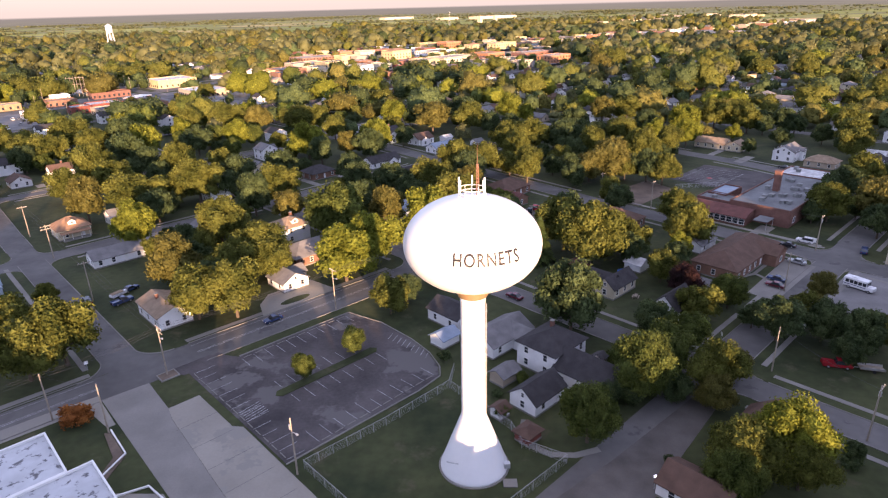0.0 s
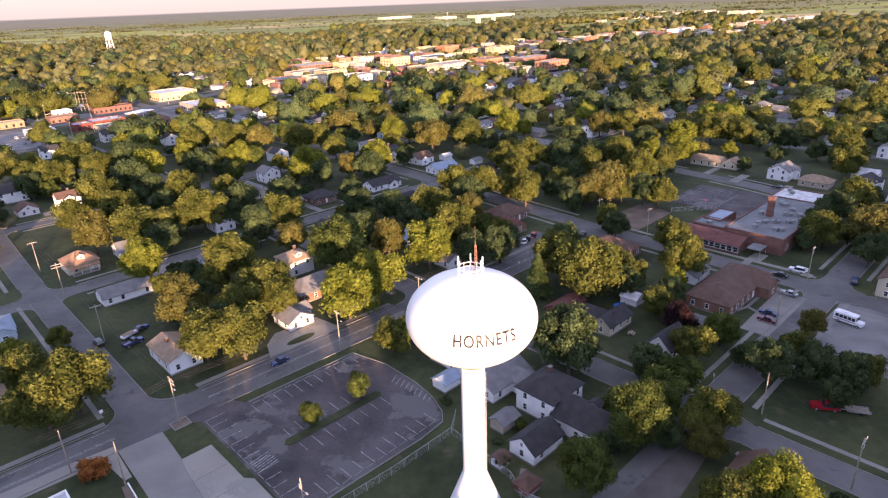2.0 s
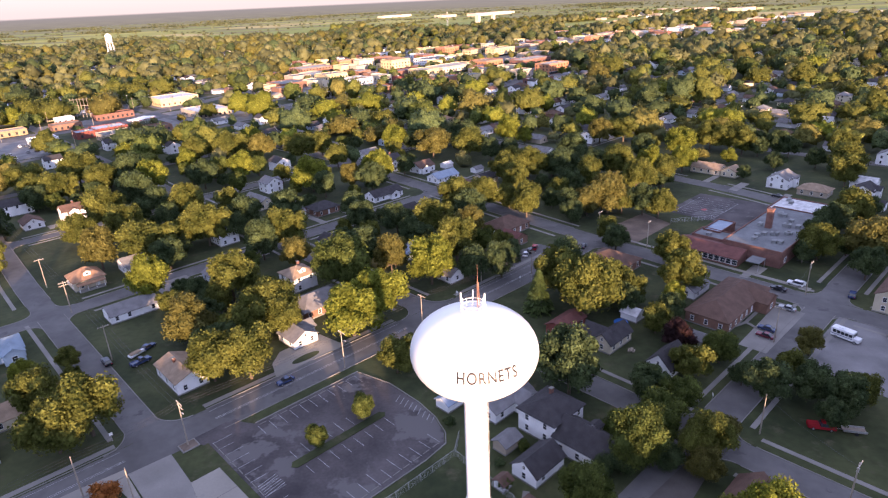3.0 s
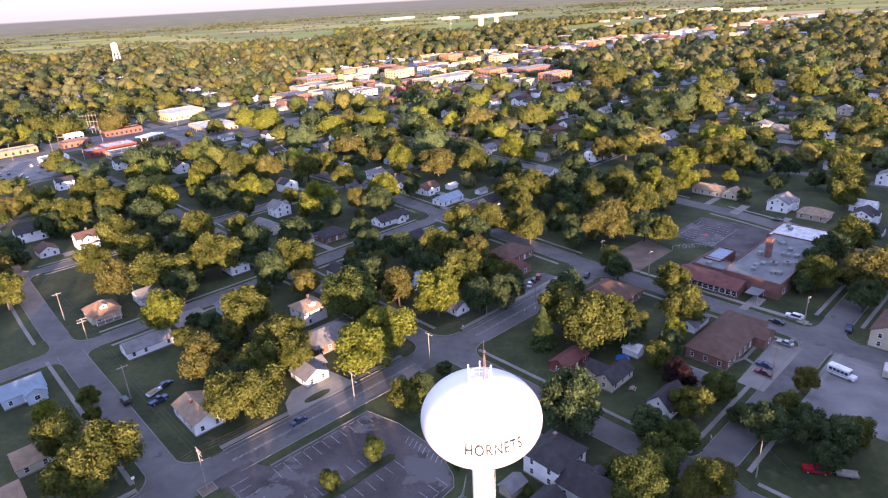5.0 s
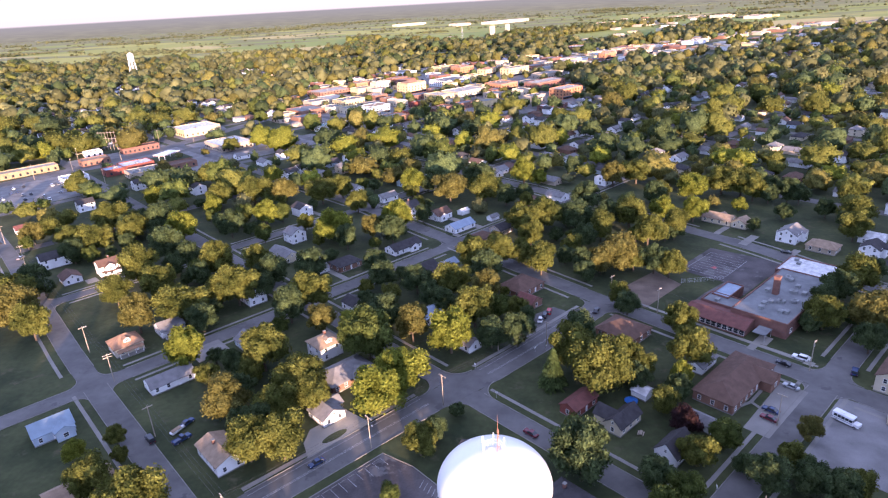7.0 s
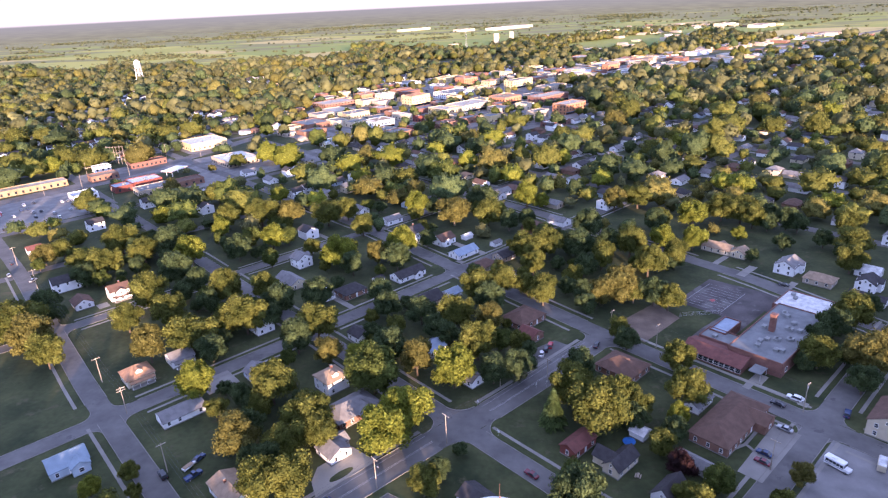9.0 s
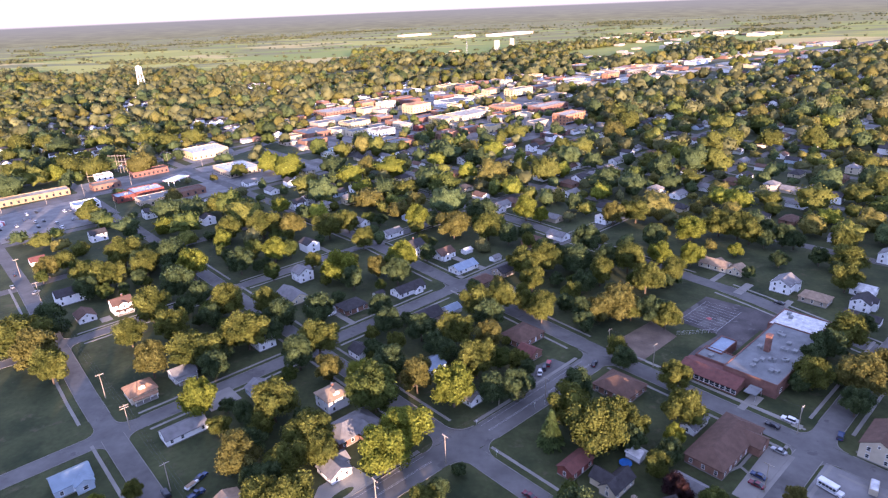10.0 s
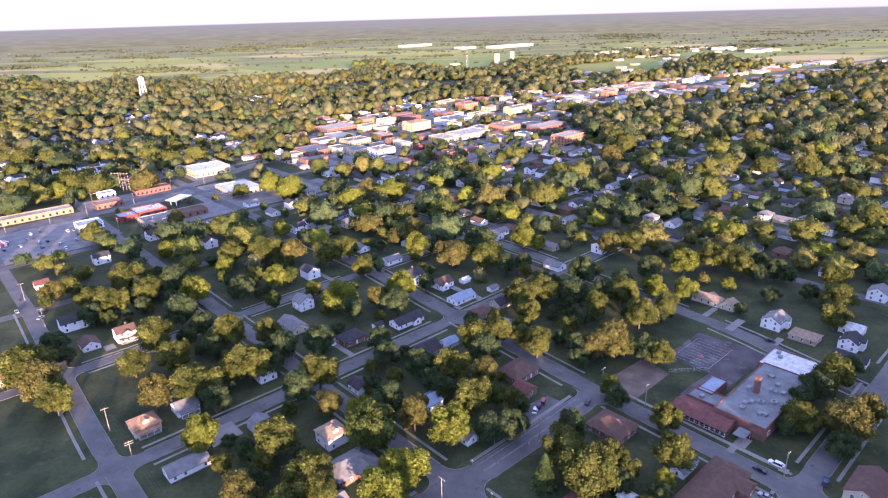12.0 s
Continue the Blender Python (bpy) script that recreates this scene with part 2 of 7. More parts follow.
def stain(m, scale, low, high, colour):
    """Small sharp-edged stains or patches of another colour laid over a surface."""
    nt = m.node_tree
    p = nt.nodes["Principled BSDF"]
    under = p.inputs["Base Color"].links[0].from_socket
    tc = nt.nodes.new("ShaderNodeTexCoord")
    n = nt.nodes.new("ShaderNodeTexNoise")
    n.inputs["Scale"].default_value, n.inputs["Detail"].default_value, n.inputs["Roughness"].default_value = scale, 5, 0.65
    nt.links.new(tc.outputs["Object"], n.inputs["Vector"])
    mr = nt.nodes.new("ShaderNodeMapRange")
    mr.inputs["From Min"].default_value, mr.inputs["From Max"].default_value = low, high
    nt.links.new(n.outputs["Fac"], mr.inputs["Value"])
    mx = nt.nodes.new("ShaderNodeMix")
    mx.data_type = "RGBA"
    nt.links.new(mr.outputs["Result"], mx.inputs["Factor"])
    nt.links.new(under, mx.inputs["A"])
    mx.inputs["B"].default_value = (*colour, 1)
    nt.links.new(mx.outputs["Result"], p.inputs["Base Color"])


stain(M["shop_roof"], 0.6, 0.57, 0.64, (0.12, 0.12, 0.13))
stain(M["asphalt"], 0.12, 0.6, 0.64, (0.085, 0.082, 0.08))
stain(M["lot"], 0.06, 0.54, 0.57, (0.118, 0.11, 0.106))
stain(M["apron"], 0.07, 0.54, 0.56, (0.235, 0.225, 0.2))
stain(M["grass"], 0.16, 0.58, 0.72, (0.082, 0.072, 0.04))
stain(M["tank"], 0.22, 0.7, 0.8, (0.62, 0.6, 0.56))


# ---------- mesh helpers ----------
def mesh_of(name, bm, material):
    me = bpy.data.meshes.new(name)
    bm.normal_update()
    bm.to_mesh(me)
    bm.free()
    me.materials.append(material)
    return me


def part(name, bm, material, parent, label=""):
    """Links a bmesh as one mesh object under a thing or a part."""
    ob = new(name, mesh_of(name, bm, material))
    ob.parent = parent
    return tagged(ob, label) if label else ob


def piece(name, me, parent, m):
    """One more object on a shared mesh, under a thing or part."""
    ob = new(name, me)
    ob.parent = parent
    ob.matrix_basis = m
    return ob


def thing(name, m, label, category, group="", kind=""):
    ob = new(name)
    ob.empty_display_size = 0.3
    ob.matrix_basis = m
    return tagged(ob, label, category, group, kind)


def box(bm, x0, y0, z0, x1, y1, z1, bevel=0.0):
    r = bmesh.ops.create_cube(bm, size=1.0)
    vs = r["verts"]
    for v in vs:
        v.co = ((x0 + x1) / 2 + v.co.x * (x1 - x0), (y0 + y1) / 2 + v.co.y * (y1 - y0), (z0 + z1) / 2 + v.co.z * (z1 - z0))
    if bevel:
        es = {e for v in vs for e in v.link_edges}
        bmesh.ops.bevel(bm, geom=list(es), offset=bevel, segments=1, affect="EDGES")
    return vs


def boxes(*specs, bevel=0.0):
    bm = bmesh.new()
    for s in specs:
        box(bm, *s, bevel=bevel)
    return bm


def rod(bm, p, q, r0, r1=None, seg=8):
    """A tapered round bar from p to q."""
    p, q = Vector(p), Vector(q)
    r1 = r0 if r1 is None else r1
    turn = (q - p).to_track_quat("Z", "Y").to_matrix().to_4x4()
    bmesh.ops.create_cone(bm, cap_ends=True, segments=seg, radius1=r0, radius2=r1, depth=(q - p).length,
                          matrix=Matrix.Translation((p + q) / 2) @ turn)
    return bm


def lathe(profile, seg=64):
    """A closed surface of revolution about z from (radius, height) pairs."""
    bm = bmesh.new()
    rings = [[bm.verts.new((r * math.cos(2 * math.pi * i / seg), r * math.sin(2 * math.pi * i / seg), z)) for i in range(seg)] for r, z in profile]
    for lo, hi in zip(rings, rings[1:]):
        for i in range(seg):
            bm.faces.new((lo[i], lo[(i + 1) % seg], hi[(i + 1) % seg], hi[i]))
    bm.faces.new(rings[-1])
    bm.faces.new(rings[0][::-1])
    for f in bm.faces:
        f.smooth = len(f.verts) == 4
    return bm


def slab(points, z0, z1):
    """An upright prism over town points (a, b)."""
    bm = bmesh.new()
    lo = [bm.verts.new(at(a, b, z0)) for a, b in points]
    hi = [bm.verts.new(at(a, b, z1)) for a, b in points]
    n = len(points)
    bm.faces.new(hi)
    for i in range(n):
        bm.faces.new((lo[i], lo[(i + 1) % n], hi[(i + 1) % n], hi[i]))
    bmesh.ops.recalc_face_normals(bm, faces=bm.faces)
    return bm


def sheet(name, points, z, material, label, category="ground", deep=0.3, kind="structure"):
    ob = new(name, mesh_of(name, slab(points, z - deep, z), material))
    return tagged(ob, label, category, kind=kind)


def strip(points, width, side=0.0):
    """The outline of a band of that width along town points, shifted sideways."""
    left, right = [], []
    for i, p in enumerate(points):
        q0, q1 = Vector(points[max(0, i - 1)]), Vector(points[min(len(points) - 1, i + 1)])
        d = (q1 - q0).normalized()
        n = Vector((-d.y, d.x))
        left.append(tuple(Vector(p) + n * (side + width / 2)))
        right.append(tuple(Vector(p) + n * (side - width / 2)))
    return left + right[::-1]


# ---------- ground ----------
def ground():
    bm = bmesh.new()
    radii = [0, 40, 80, 140, 220, 330, 480, 700, 1000, 1400, 1900, 2400, 2800, 3400, 4000, 4500, 4900]
    seg = 120
    rings = []
    for r in radii[1:]:
        rings.append([bm.verts.new((r * math.cos(2 * math.pi * i / seg), r * math.sin(2 * math.pi * i / seg), 0.0)) for i in range(seg)])
    mid = bm.verts.new((0, 0, 0))
    for i in range(seg):
        bm.faces.new((mid, rings[0][i], rings[0][(i + 1) % seg]))
    for lo, hi in zip(rings, rings[1:]):
        for i in range(seg):
            bm.faces.new((lo[i], hi[i], hi[(i + 1) % seg], lo[(i + 1) % seg]))
    for f in bm.faces:
        f.smooth = True
    m = M["grass"]
    nt = m.node_tree
    p = nt.nodes["Principled BSDF"]
    lawn = p.inputs["Base Color"].links[0].from_socket
    tc = nt.nodes.new("ShaderNodeTexCoord")
    rot = nt.nodes.new("ShaderNodeMapping")
    rot.inputs["Rotation"].default_value[2] = radians(-GRID)
    rot.inputs["Scale"].default_value = (1 / 420, 1 / 330, 1 / 400)
    nt.links.new(tc.outputs["Object"], rot.inputs["Vector"])
    vo = nt.nodes.new("ShaderNodeTexVoronoi")
    vo.distance, vo.inputs["Scale"].default_value, vo.inputs["Randomness"].default_value = "CHEBYCHEV", 1.0, 0.7
    nt.links.new(rot.outputs["Vector"], vo.inputs["Vector"])
    sep = nt.nodes.new("ShaderNodeSeparateColor")
    nt.links.new(vo.outputs["Color"], sep.inputs["Color"])
    crop = nt.nodes.new("ShaderNodeValToRGB")
    crop.color_ramp.interpolation = "CONSTANT"
    for pos, col in ((0.0, (0.27, 0.275, 0.05)), (0.25, (0.2, 0.24, 0.042)), (0.5, (0.32, 0.31, 0.06)), (0.68, (0.23, 0.25, 0.045)), (0.9, (0.42, 0.34, 0.12))):
        e = crop.color_ramp.elements[0] if pos == 0 else crop.color_ramp.elements.new(pos)
        e.color = (*col, 1)
    nt.links.new(sep.outputs[0], crop.inputs["Fac"])
    far = nt.nodes.new("ShaderNodeVectorMath")
    far.operation = "LENGTH"
    nt.links.new(tc.outputs["Object"], far.inputs[0])
    mr = nt.nodes.new("ShaderNodeMapRange")
    mr.inputs["From Min"].default_value, mr.inputs["From Max"].default_value = 1500, 1900
    nt.links.new(far.outputs["Value"], mr.inputs["Value"])
    mx = nt.nodes.new("ShaderNodeMix")
    mx.data_type = "RGBA"
    nt.links.new(mr.outputs["Result"], mx.inputs["Factor"])
    nt.links.new(lawn, mx.inputs["A"])
    # far woods between the fields, in long uneven belts that close up with distance
    wv = nt.nodes.new("ShaderNodeMapping")
    wv.inputs["Scale"].default_value = (1 / 520, 1 / 190, 1)
    nt.links.new(tc.outputs["Object"], wv.inputs["Vector"])
    wo_ = nt.nodes.new("ShaderNodeTexNoise")
    wo_.inputs["Scale"].default_value, wo_.inputs["Detail"].default_value = 1.0, 8
    nt.links.new(wv.outputs["Vector"], wo_.inputs["Vector"])
    reach = nt.nodes.new("ShaderNodeMapRange")
    reach.inputs["From Min"].default_value, reach.inputs["From Max"].default_value = 2200, 4600
    reach.inputs["To Min"].default_value, reach.inputs["To Max"].default_value = -0.06, 0.2
    nt.links.new(far.outputs["Value"], reach.inputs["Value"])
    add = nt.nodes.new("ShaderNodeMath")
    nt.links.new(wo_.outputs["Fac"], add.inputs[0])
    nt.links.new(reach.outputs["Result"], add.inputs[1])
    edge = nt.nodes.new("ShaderNodeMapRange")
    edge.inputs["From Min"].default_value, edge.inputs["From Max"].default_value = 0.5, 0.58
    nt.links.new(add.outputs[0], edge.inputs["Value"])
    wx = nt.nodes.new("ShaderNodeMix")
    wx.data_type = "RGBA"
    nt.links.new(edge.outputs["Result"], wx.inputs["Factor"])
    nt.links.new(crop.outputs["Color"], wx.inputs["A"])
    wx.inputs["B"].default_value = (0.17, 0.165, 0.055, 1)
    nt.links.new(wx.outputs["Result"], mx.inputs["B"])
    nt.links.new(mx.outputs["Result"], p.inputs["Base Color"])
    tagged(new("ground", mesh_of("ground", bm, m)), "mown green lawns and open farm fields reaching the horizon", "ground", kind="structure")


ground()

# ---------- streets ----------
A_ROADS = [(28.8, 7.2), (111.6, 7.4), (193.4, 8.6), (286, 8.5)] + [(286 + 86 * k, 8.0) for k in range(1, 14)]
B_ROADS = [(40.4, 7.8), (213.4, 7.8), (300, 7.2)] + [(300 + 90 * k, 8.0) for k in range(1, 12)]


def bend(a, b):
    """The slight slant of the older streets off the grid."""
    if a == 28.8:
        return a + max(0.0, min(5.0, (b - 240) * 0.03))
    if a == 193.4:
        return a + (b - 124) * (0.03 if b < 124 else 0.07) if b < 310 else a + 13
    if a == 286:
        return a + (b - 106) * (0.24 if b < 106 else 0.08) if 30 < b < 250 else (a - 18 if b <= 30 else a + 11.5)
    return a


for i, (a, w) in enumerate(A_ROADS):
    b0, b1 = (-60, 1350) if i else (122, 1350)
    line = [(bend(a, b), b) for b in sorted({b0, 30.5, 80, 106, 124, 180, 240, 249, 309, 400, b1}) if b0 <= b <= b1]
    sheet("road", strip(line, w), 0.02, M["asphalt"], "straight grey asphalt side street between grass verges", "road")
for i, (b, w) in enumerate(B_ROADS):
    a0, a1 = (58, 1450) if i == 0 else (-60, 1450)
    pts = [(a0, b - w / 2), (a1, b - w / 2), (a1, b + w / 2), (a0, b + w / 2)]
    sheet("road", pts, 0.028, M["asphalt"], "grey asphalt cross street lined with trees and houses", "road")
MAIN = [(-160, 126.0), (40, 124.2), (100, 123.0), (112, 121.9), (124, 120.7), (150, 120.4), (195, 120.8)]
sheet("road", strip(MAIN, 10.0), 0.036, M["asphalt"], "wide grey asphalt main street with faded lane lines", "road")


def band(name, points, width, side, z, material, label, category, deep=0.3):
    return sheet(name, strip(points, width, side), z, material, label, category, deep)


MAIN_W = [(-160, 126.0), (22, 124.8)]
MAIN_M = [(42, 124.2), (100, 123.0)]
MAIN_E = [(124, 120.7), (150, 120.4), (183, 120.7)]
for seg in (MAIN_W, MAIN_M, MAIN_E):
    band("kerb", seg, 0.2, 5.1, 0.16, M["concrete"], "low pale concrete kerb along the main street", "kerb")
    band("kerb", seg, 0.2, -5.1, 0.16, M["concrete"], "low pale concrete kerb along the main street", "kerb")
    band("sidewalk", seg, 1.5, 6.6, 0.07, M["concrete"], "narrow pale concrete sidewalk beside the main street", "sidewalk")
    band("lane_line", seg, 0.14, 0.12, 0.042, M["paint"], "faded painted centre line on asphalt", "road marking", 0.004)
    band("lane_line", seg, 0.14, -0.35, 0.042, M["paint"], "faded painted centre line on asphalt", "road marking", 0.004)
    band("lane_line", seg, 0.12, 3.6, 0.042, M["paint"], "faded painted edge line on asphalt", "road marking", 0.004)
for a, w in A_ROADS[:4]:
    for b0, b1 in ((-60, 31), (46, 114), (134, 212), (228, 299), (313, 393)):
        if a == 28.8 and b0 < 120:
            continue
        seg = [(bend(a, b0 + (b1 - b0) * k / 4), b0 + (b1 - b0) * k / 4) for k in range(5)]
        for s in (-1, 1):
            band("kerb", seg, 0.18, s * (w / 2 + 0.09), 0.14, M["concrete"], "low concrete kerb along a side street", "kerb")
            if not (a == 28.8 and s == -1) and not (a == 111.6 and b0 < 60 and s == 1 and b0 > 0):
                band("sidewalk", seg, 1.15, s * (w / 2 + 3.2), 0.06, M["concrete"], "narrow concrete sidewalk in the grass verge", "sidewalk")
for b, w in B_ROADS[:3]:
    for a0, a1 in ((-60, 22), (40, 103), (121, 186), (206, 278), (300, 360)):
        if b < 100 and a0 < 100:
            continue
        seg = [(a0, b), (a1, b)]
        for s in (-1, 1):
            band("kerb", seg, 0.18, s * (w / 2 + 0.09), 0.14, M["concrete"], "low concrete kerb along a side street", "kerb")
            if a0 > -60:
                band("sidewalk", seg, 1.15, s * (w / 2 + 2.6), 0.06, M["concrete"], "narrow concrete sidewalk in the grass verge", "sidewalk")



def corner(a, b, sa, sb, r, z=0.03):
    """A rounded street corner: the asphalt fillet and its curved kerb."""
    arc = [(a + sa * (r - r * math.sin(t * math.pi / 16)), b + sb * (r - r * math.cos(t * math.pi / 16))) for t in range(9)]
    sheet("road", [(a, b)] + arc, z, M["asphalt"], "rounded asphalt corner of a street crossing", "road")
    sheet("kerb", strip(arc, 0.2), 0.15, M["concrete"], "curved concrete kerb at a street corner", "kerb")


corner(32.4, 129.3, 1, 1, 6.5)
corner(25.2, 129.5, -1, 1, 6)
corner(107.9, 127.6, -1, 1, 6)
corner(115.3, 126.2, 1, 1, 7)
corner(115.3, 116.2, 1, -1, 7)
corner(107.9, 117.4, -1, -1, 5)
for a, wa in A_ROADS[1:3]:
    for b, wb_ in B_ROADS[:3]:
        for sa in (-1, 1):
            for sb in (-1, 1):
                corner(bend(a, b) + sa * wa / 2, b + sb * wb_ / 2, sa, sb, 4.5)
for b, wb_ in B_ROADS[1:3]:
    for sa in (-1, 1):
        for sb in (-1, 1):
            corner(bend(28.8, b) + sa * 3.6, b + sb * wb_ / 2, sa, sb, 4.5)
corner(188.9, 125.7, -1, 1, 5)
corner(188.9, 115.9, -1, -1, 5)

# ---------- paved yards ----------
sheet("forecourt", [(21, 120), (29.8, 119.4), (29.2, 107.8), (28.36, 104), (25, 60), (25, 45), (19.5, 45), (20.2, 85)], 0.045,
      M["concrete"], "wide grey paved drive beside a pale forecourt", "pavement")
sheet("forecourt", [(29.2, 107.85), (35.2, 107.8), (35.3, 94), (36.6, 92.4), (36.4, 70), (36, 45), (25.04, 45), (25.04, 60), (28.4, 104)], 0.046,
      M["apron"], "broad sandy concrete forecourt with square joints", "pavement")
sheet("forecourt", [(20.4, 110), (20.9, 122), (12, 123), (-10, 124), (-10, 119.5), (18, 118.5), (19, 110)], 0.04, M["apron"], "narrow concrete strip beside the main street", "pavement")
sheet("driveway", [(14, 60), (19.5, 60), (19.8, 86), (14, 92)], 0.042, M["apron"], "tan concrete driveway beside a flat-roofed building", "driveway")
for i in range(5):
    b = 72 + 7 * i
    sheet("joint", [(26.6 + 0.036 * (b - 72), b), (35.2, b), (35.2, b + 0.08), (26.6 + 0.036 * (b - 72), b + 0.08)], 0.049, M["asphalt"], "dark sealed joint in the concrete", "joint", 0.01)
sheet("parking_lot", [(37, 78), (37, 117.2), (45.5, 118.6), (47.5, 115.4), (76, 115), (78.4, 105), (78.2, 94), (77, 87), (74.8, 81.5), (72.5, 79), (66, 78.2)], 0.05,
      M["lot"], "dark cracked asphalt parking lot with faded stalls", "parking lot")
sheet("driveway", [(36, 117), (46, 117.5), (45, 121), (34, 121)], 0.046, M["lot"], "asphalt mouth of the parking lot", "driveway")
sheet("planted_island", [(46.5, 95.6), (69.5, 95.6), (70.4, 96.6), (69.5, 97.8), (46.5, 97.8), (45.6, 96.7)], 0.17, M["grass"], "long grassy island in the parking lot", "island")
sheet("gravel_lane", [(58, 44), (62, 42), (75, 40.5), (105, 39), (105, 35), (80, 32.6), (70, 31), (56, 32)], 0.038, M["gravel"], "grey gravel lane widening at a yard", "lane")
sheet("bus_yard", [(186, 35.5), (186, 8), (152, 8), (152, 33), (168, 35.5)], 0.045, M["yard"], "pale gravel yard where a bus is parked", "yard")
sheet("parking_bay", [(153, 43), (182, 43), (182, 51), (153, 50)], 0.046, M["concrete"], "concrete parking bay before a brick hall", "parking")
sheet("playground", [(216, 94), (216, 97), (240, 95), (240, 116), (272, 116), (276, 74), (262, 66), (256, 84), (216, 84)], 0.04, M["lot"], "dark asphalt school playground", "playground")
sheet("worn_lot", [(199, 107), (227, 107), (232, 122), (199, 124)], 0.035, M["dirt"], "bare earth lot beside the school lawn", "lot")
sheet("house_parking", [(150, 125.2), (177, 125.2), (176, 134), (163, 136)], 0.043, M["asphalt"], "asphalt parking pad beside a red-roofed house", "driveway")
for a0, b0, a1, b1 in ((291, 121, 304, 124), (285, 105, 300, 109), (285, 84, 294, 87), (112, 196, 115, 211),
                       (150, 219, 153, 229), (135, 219, 138, 243), (195, 64.5, 207, 67), (222, 219, 226, 244), (206, 219, 209, 224), (60, 201, 72, 212), (52, 310, 57, 316)):
    sheet("driveway", [(a0, b0), (a1, b0), (a1, b1), (a0, b1)], 0.055, M["concrete"], "short concrete driveway to a house", "driveway")
sheet("footpath", strip([(73.5, 57.5), (70.4, 55.5), (68.8, 52), (69.3, 48.5), (72, 45.5), (76, 43.5)], 1.3), 0.05, M["concrete"], "curving concrete garden path", "path")


# ---------- water tower ----------
TX, TY, T_EQ, T_R, T_H = 2.75, 81.1, 38.9, 9.75, 6.7


def water_tower():
    tower = thing("water_tower", pose(TX, TY, 0), "tall white water tower with an oblate tank and flared base", "water tower")
    # flared foot and shaft
    part("pedestal", lathe([(5.2, 0), (5.45, 0.15), (5.45, 0.45), (5.3, 0.8), (2.1, 9.6), (1.95, 10.2), (1.9, 11.0), (1.84, 29.6), (1.9, 31.0)], 72), M["tank"], tower)
    # tank: oblate spheroid flowing into the neck
    prof = [(2.4, 32.5), (3.1, 32.7)]
    for i in range(1, 40):
        th = -math.pi / 2 + math.pi * i / 40
        r, z = T_R * math.cos(th), T_EQ + T_H * math.sin(th)
        if r > 3.7 or z > T_EQ:
            prof.append((r, z))
    prof.append((0.4, T_EQ + T_H))
    tank = part("tank", lathe(prof, 96), M["tank"], tower, "glossy white oblate steel tank")
    # collar between shaft and tank, darker and browner than both
    part("neck_ring", lathe([(1.88, 30.6), (2.2, 30.8), (2.75, 32.0), (3.1, 32.9), (2.6, 32.95)], 72), M["neck"], tower, "tan painted neck ring under the tank")
    # lettering laid on the tank
    cu = bpy.data.curves.new("word", "FONT")
    cu.body, cu.size, cu.align_x, cu.space_character, cu.resolution_u = "HORNETS", 2.75, "CENTER", 1.12, 4
    cu.offset = 0.05
    tmp = bpy.data.objects.new("word", cu)
    scene.collection.objects.link(tmp)
    dg = bpy.context.evaluated_depsgraph_get()
    me = bpy.data.meshes.new_from_object(tmp.evaluated_get(dg))
    bpy.data.objects.remove(tmp)
    az0, z0 = TEXT_AZ, TEXT_Z
    bm = bmesh.new()
    bm.from_mesh(me)
    bmesh.ops.subdivide_edges(bm, edges=[e for e in bm.edges if e.calc_length() > 0.5], cuts=3)
    xs, ys = [v.co.x for v in bm.verts], [v.co.y for v in bm.verts]
    kx, ky, xm = 9.0 / (max(xs) - min(xs)), 1.75 / (max(ys) - min(ys)), (max(xs) + min(xs)) / 2
    for v in bm.verts:
        sz = (z0 - T_EQ + (v.co.y - min(ys)) * ky) / T_H
        r = T_R * math.sqrt(1 - sz * sz) + 0.03
        az = az0 + (v.co.x - xm) * kx / T_R
        v.co = (r * math.sin(az), -r * math.cos(az), T_EQ + T_H * sz)
    ob = part("lettering", bm, M["letter"], tank, "black painted capital letters")
    # access hatch, railing and aerials on top
    ztop = T_EQ + T_H
    bm = lathe([(1.6, ztop - 0.35), (1.6, ztop + 0.02), (0.9, ztop + 0.06)], 24)
    part("platform", bm, M["tank"], tower)
    for z in (0.55, 1.15):
        bm = bmesh.new()
        hoop = [[bm.verts.new(((1.85 + 0.06 * math.cos(k * math.pi / 2)) * math.cos(i * math.pi / 6), (1.85 + 0.06 * math.cos(k * math.pi / 2)) * math.sin(i * math.pi / 6),
                               ztop + z + 0.06 * math.sin(k * math.pi / 2))) for k in range(4)] for i in range(12)]
        for i in range(12):
            for k in range(4):
                bm.faces.new((hoop[i][k], hoop[(i + 1) % 12][k], hoop[(i + 1) % 12][(k + 1) % 4], hoop[i][(k + 1) % 4]))
        part("rail", bm, M["trim"], tower)
    post = mesh_of("post", rod(bmesh.new(), (0, 0, -0.5), (0, 0, 1.2), 0.055, seg=6), M["trim"])
    for i in range(12):
        piece("post", post, tower, Matrix.Translation((1.85 * math.cos(i * math.pi / 6), 1.85 * math.sin(i * math.pi / 6), ztop)))
    bm = bmesh.new()
    for i in range(3):
        t = 2 * math.pi * i / 3
        rod(bm, (0.28 * math.cos(t) + 0.75, 0.28 * math.sin(t) + 0.3, ztop), (0.1 * math.cos(t) + 0.75, 0.1 * math.sin(t) + 0.3, ztop + 4.4), 0.05, seg=5)
    for k in range(9):
        z = ztop + 0.4 + k * 0.45
        rod(bm, (0.95, 0.3, z), (0.6, 0.45, z + 0.4), 0.03, seg=4)
        rod(bm, (0.6, 0.15, z), (0.95, 0.35, z + 0.4), 0.03, seg=4)
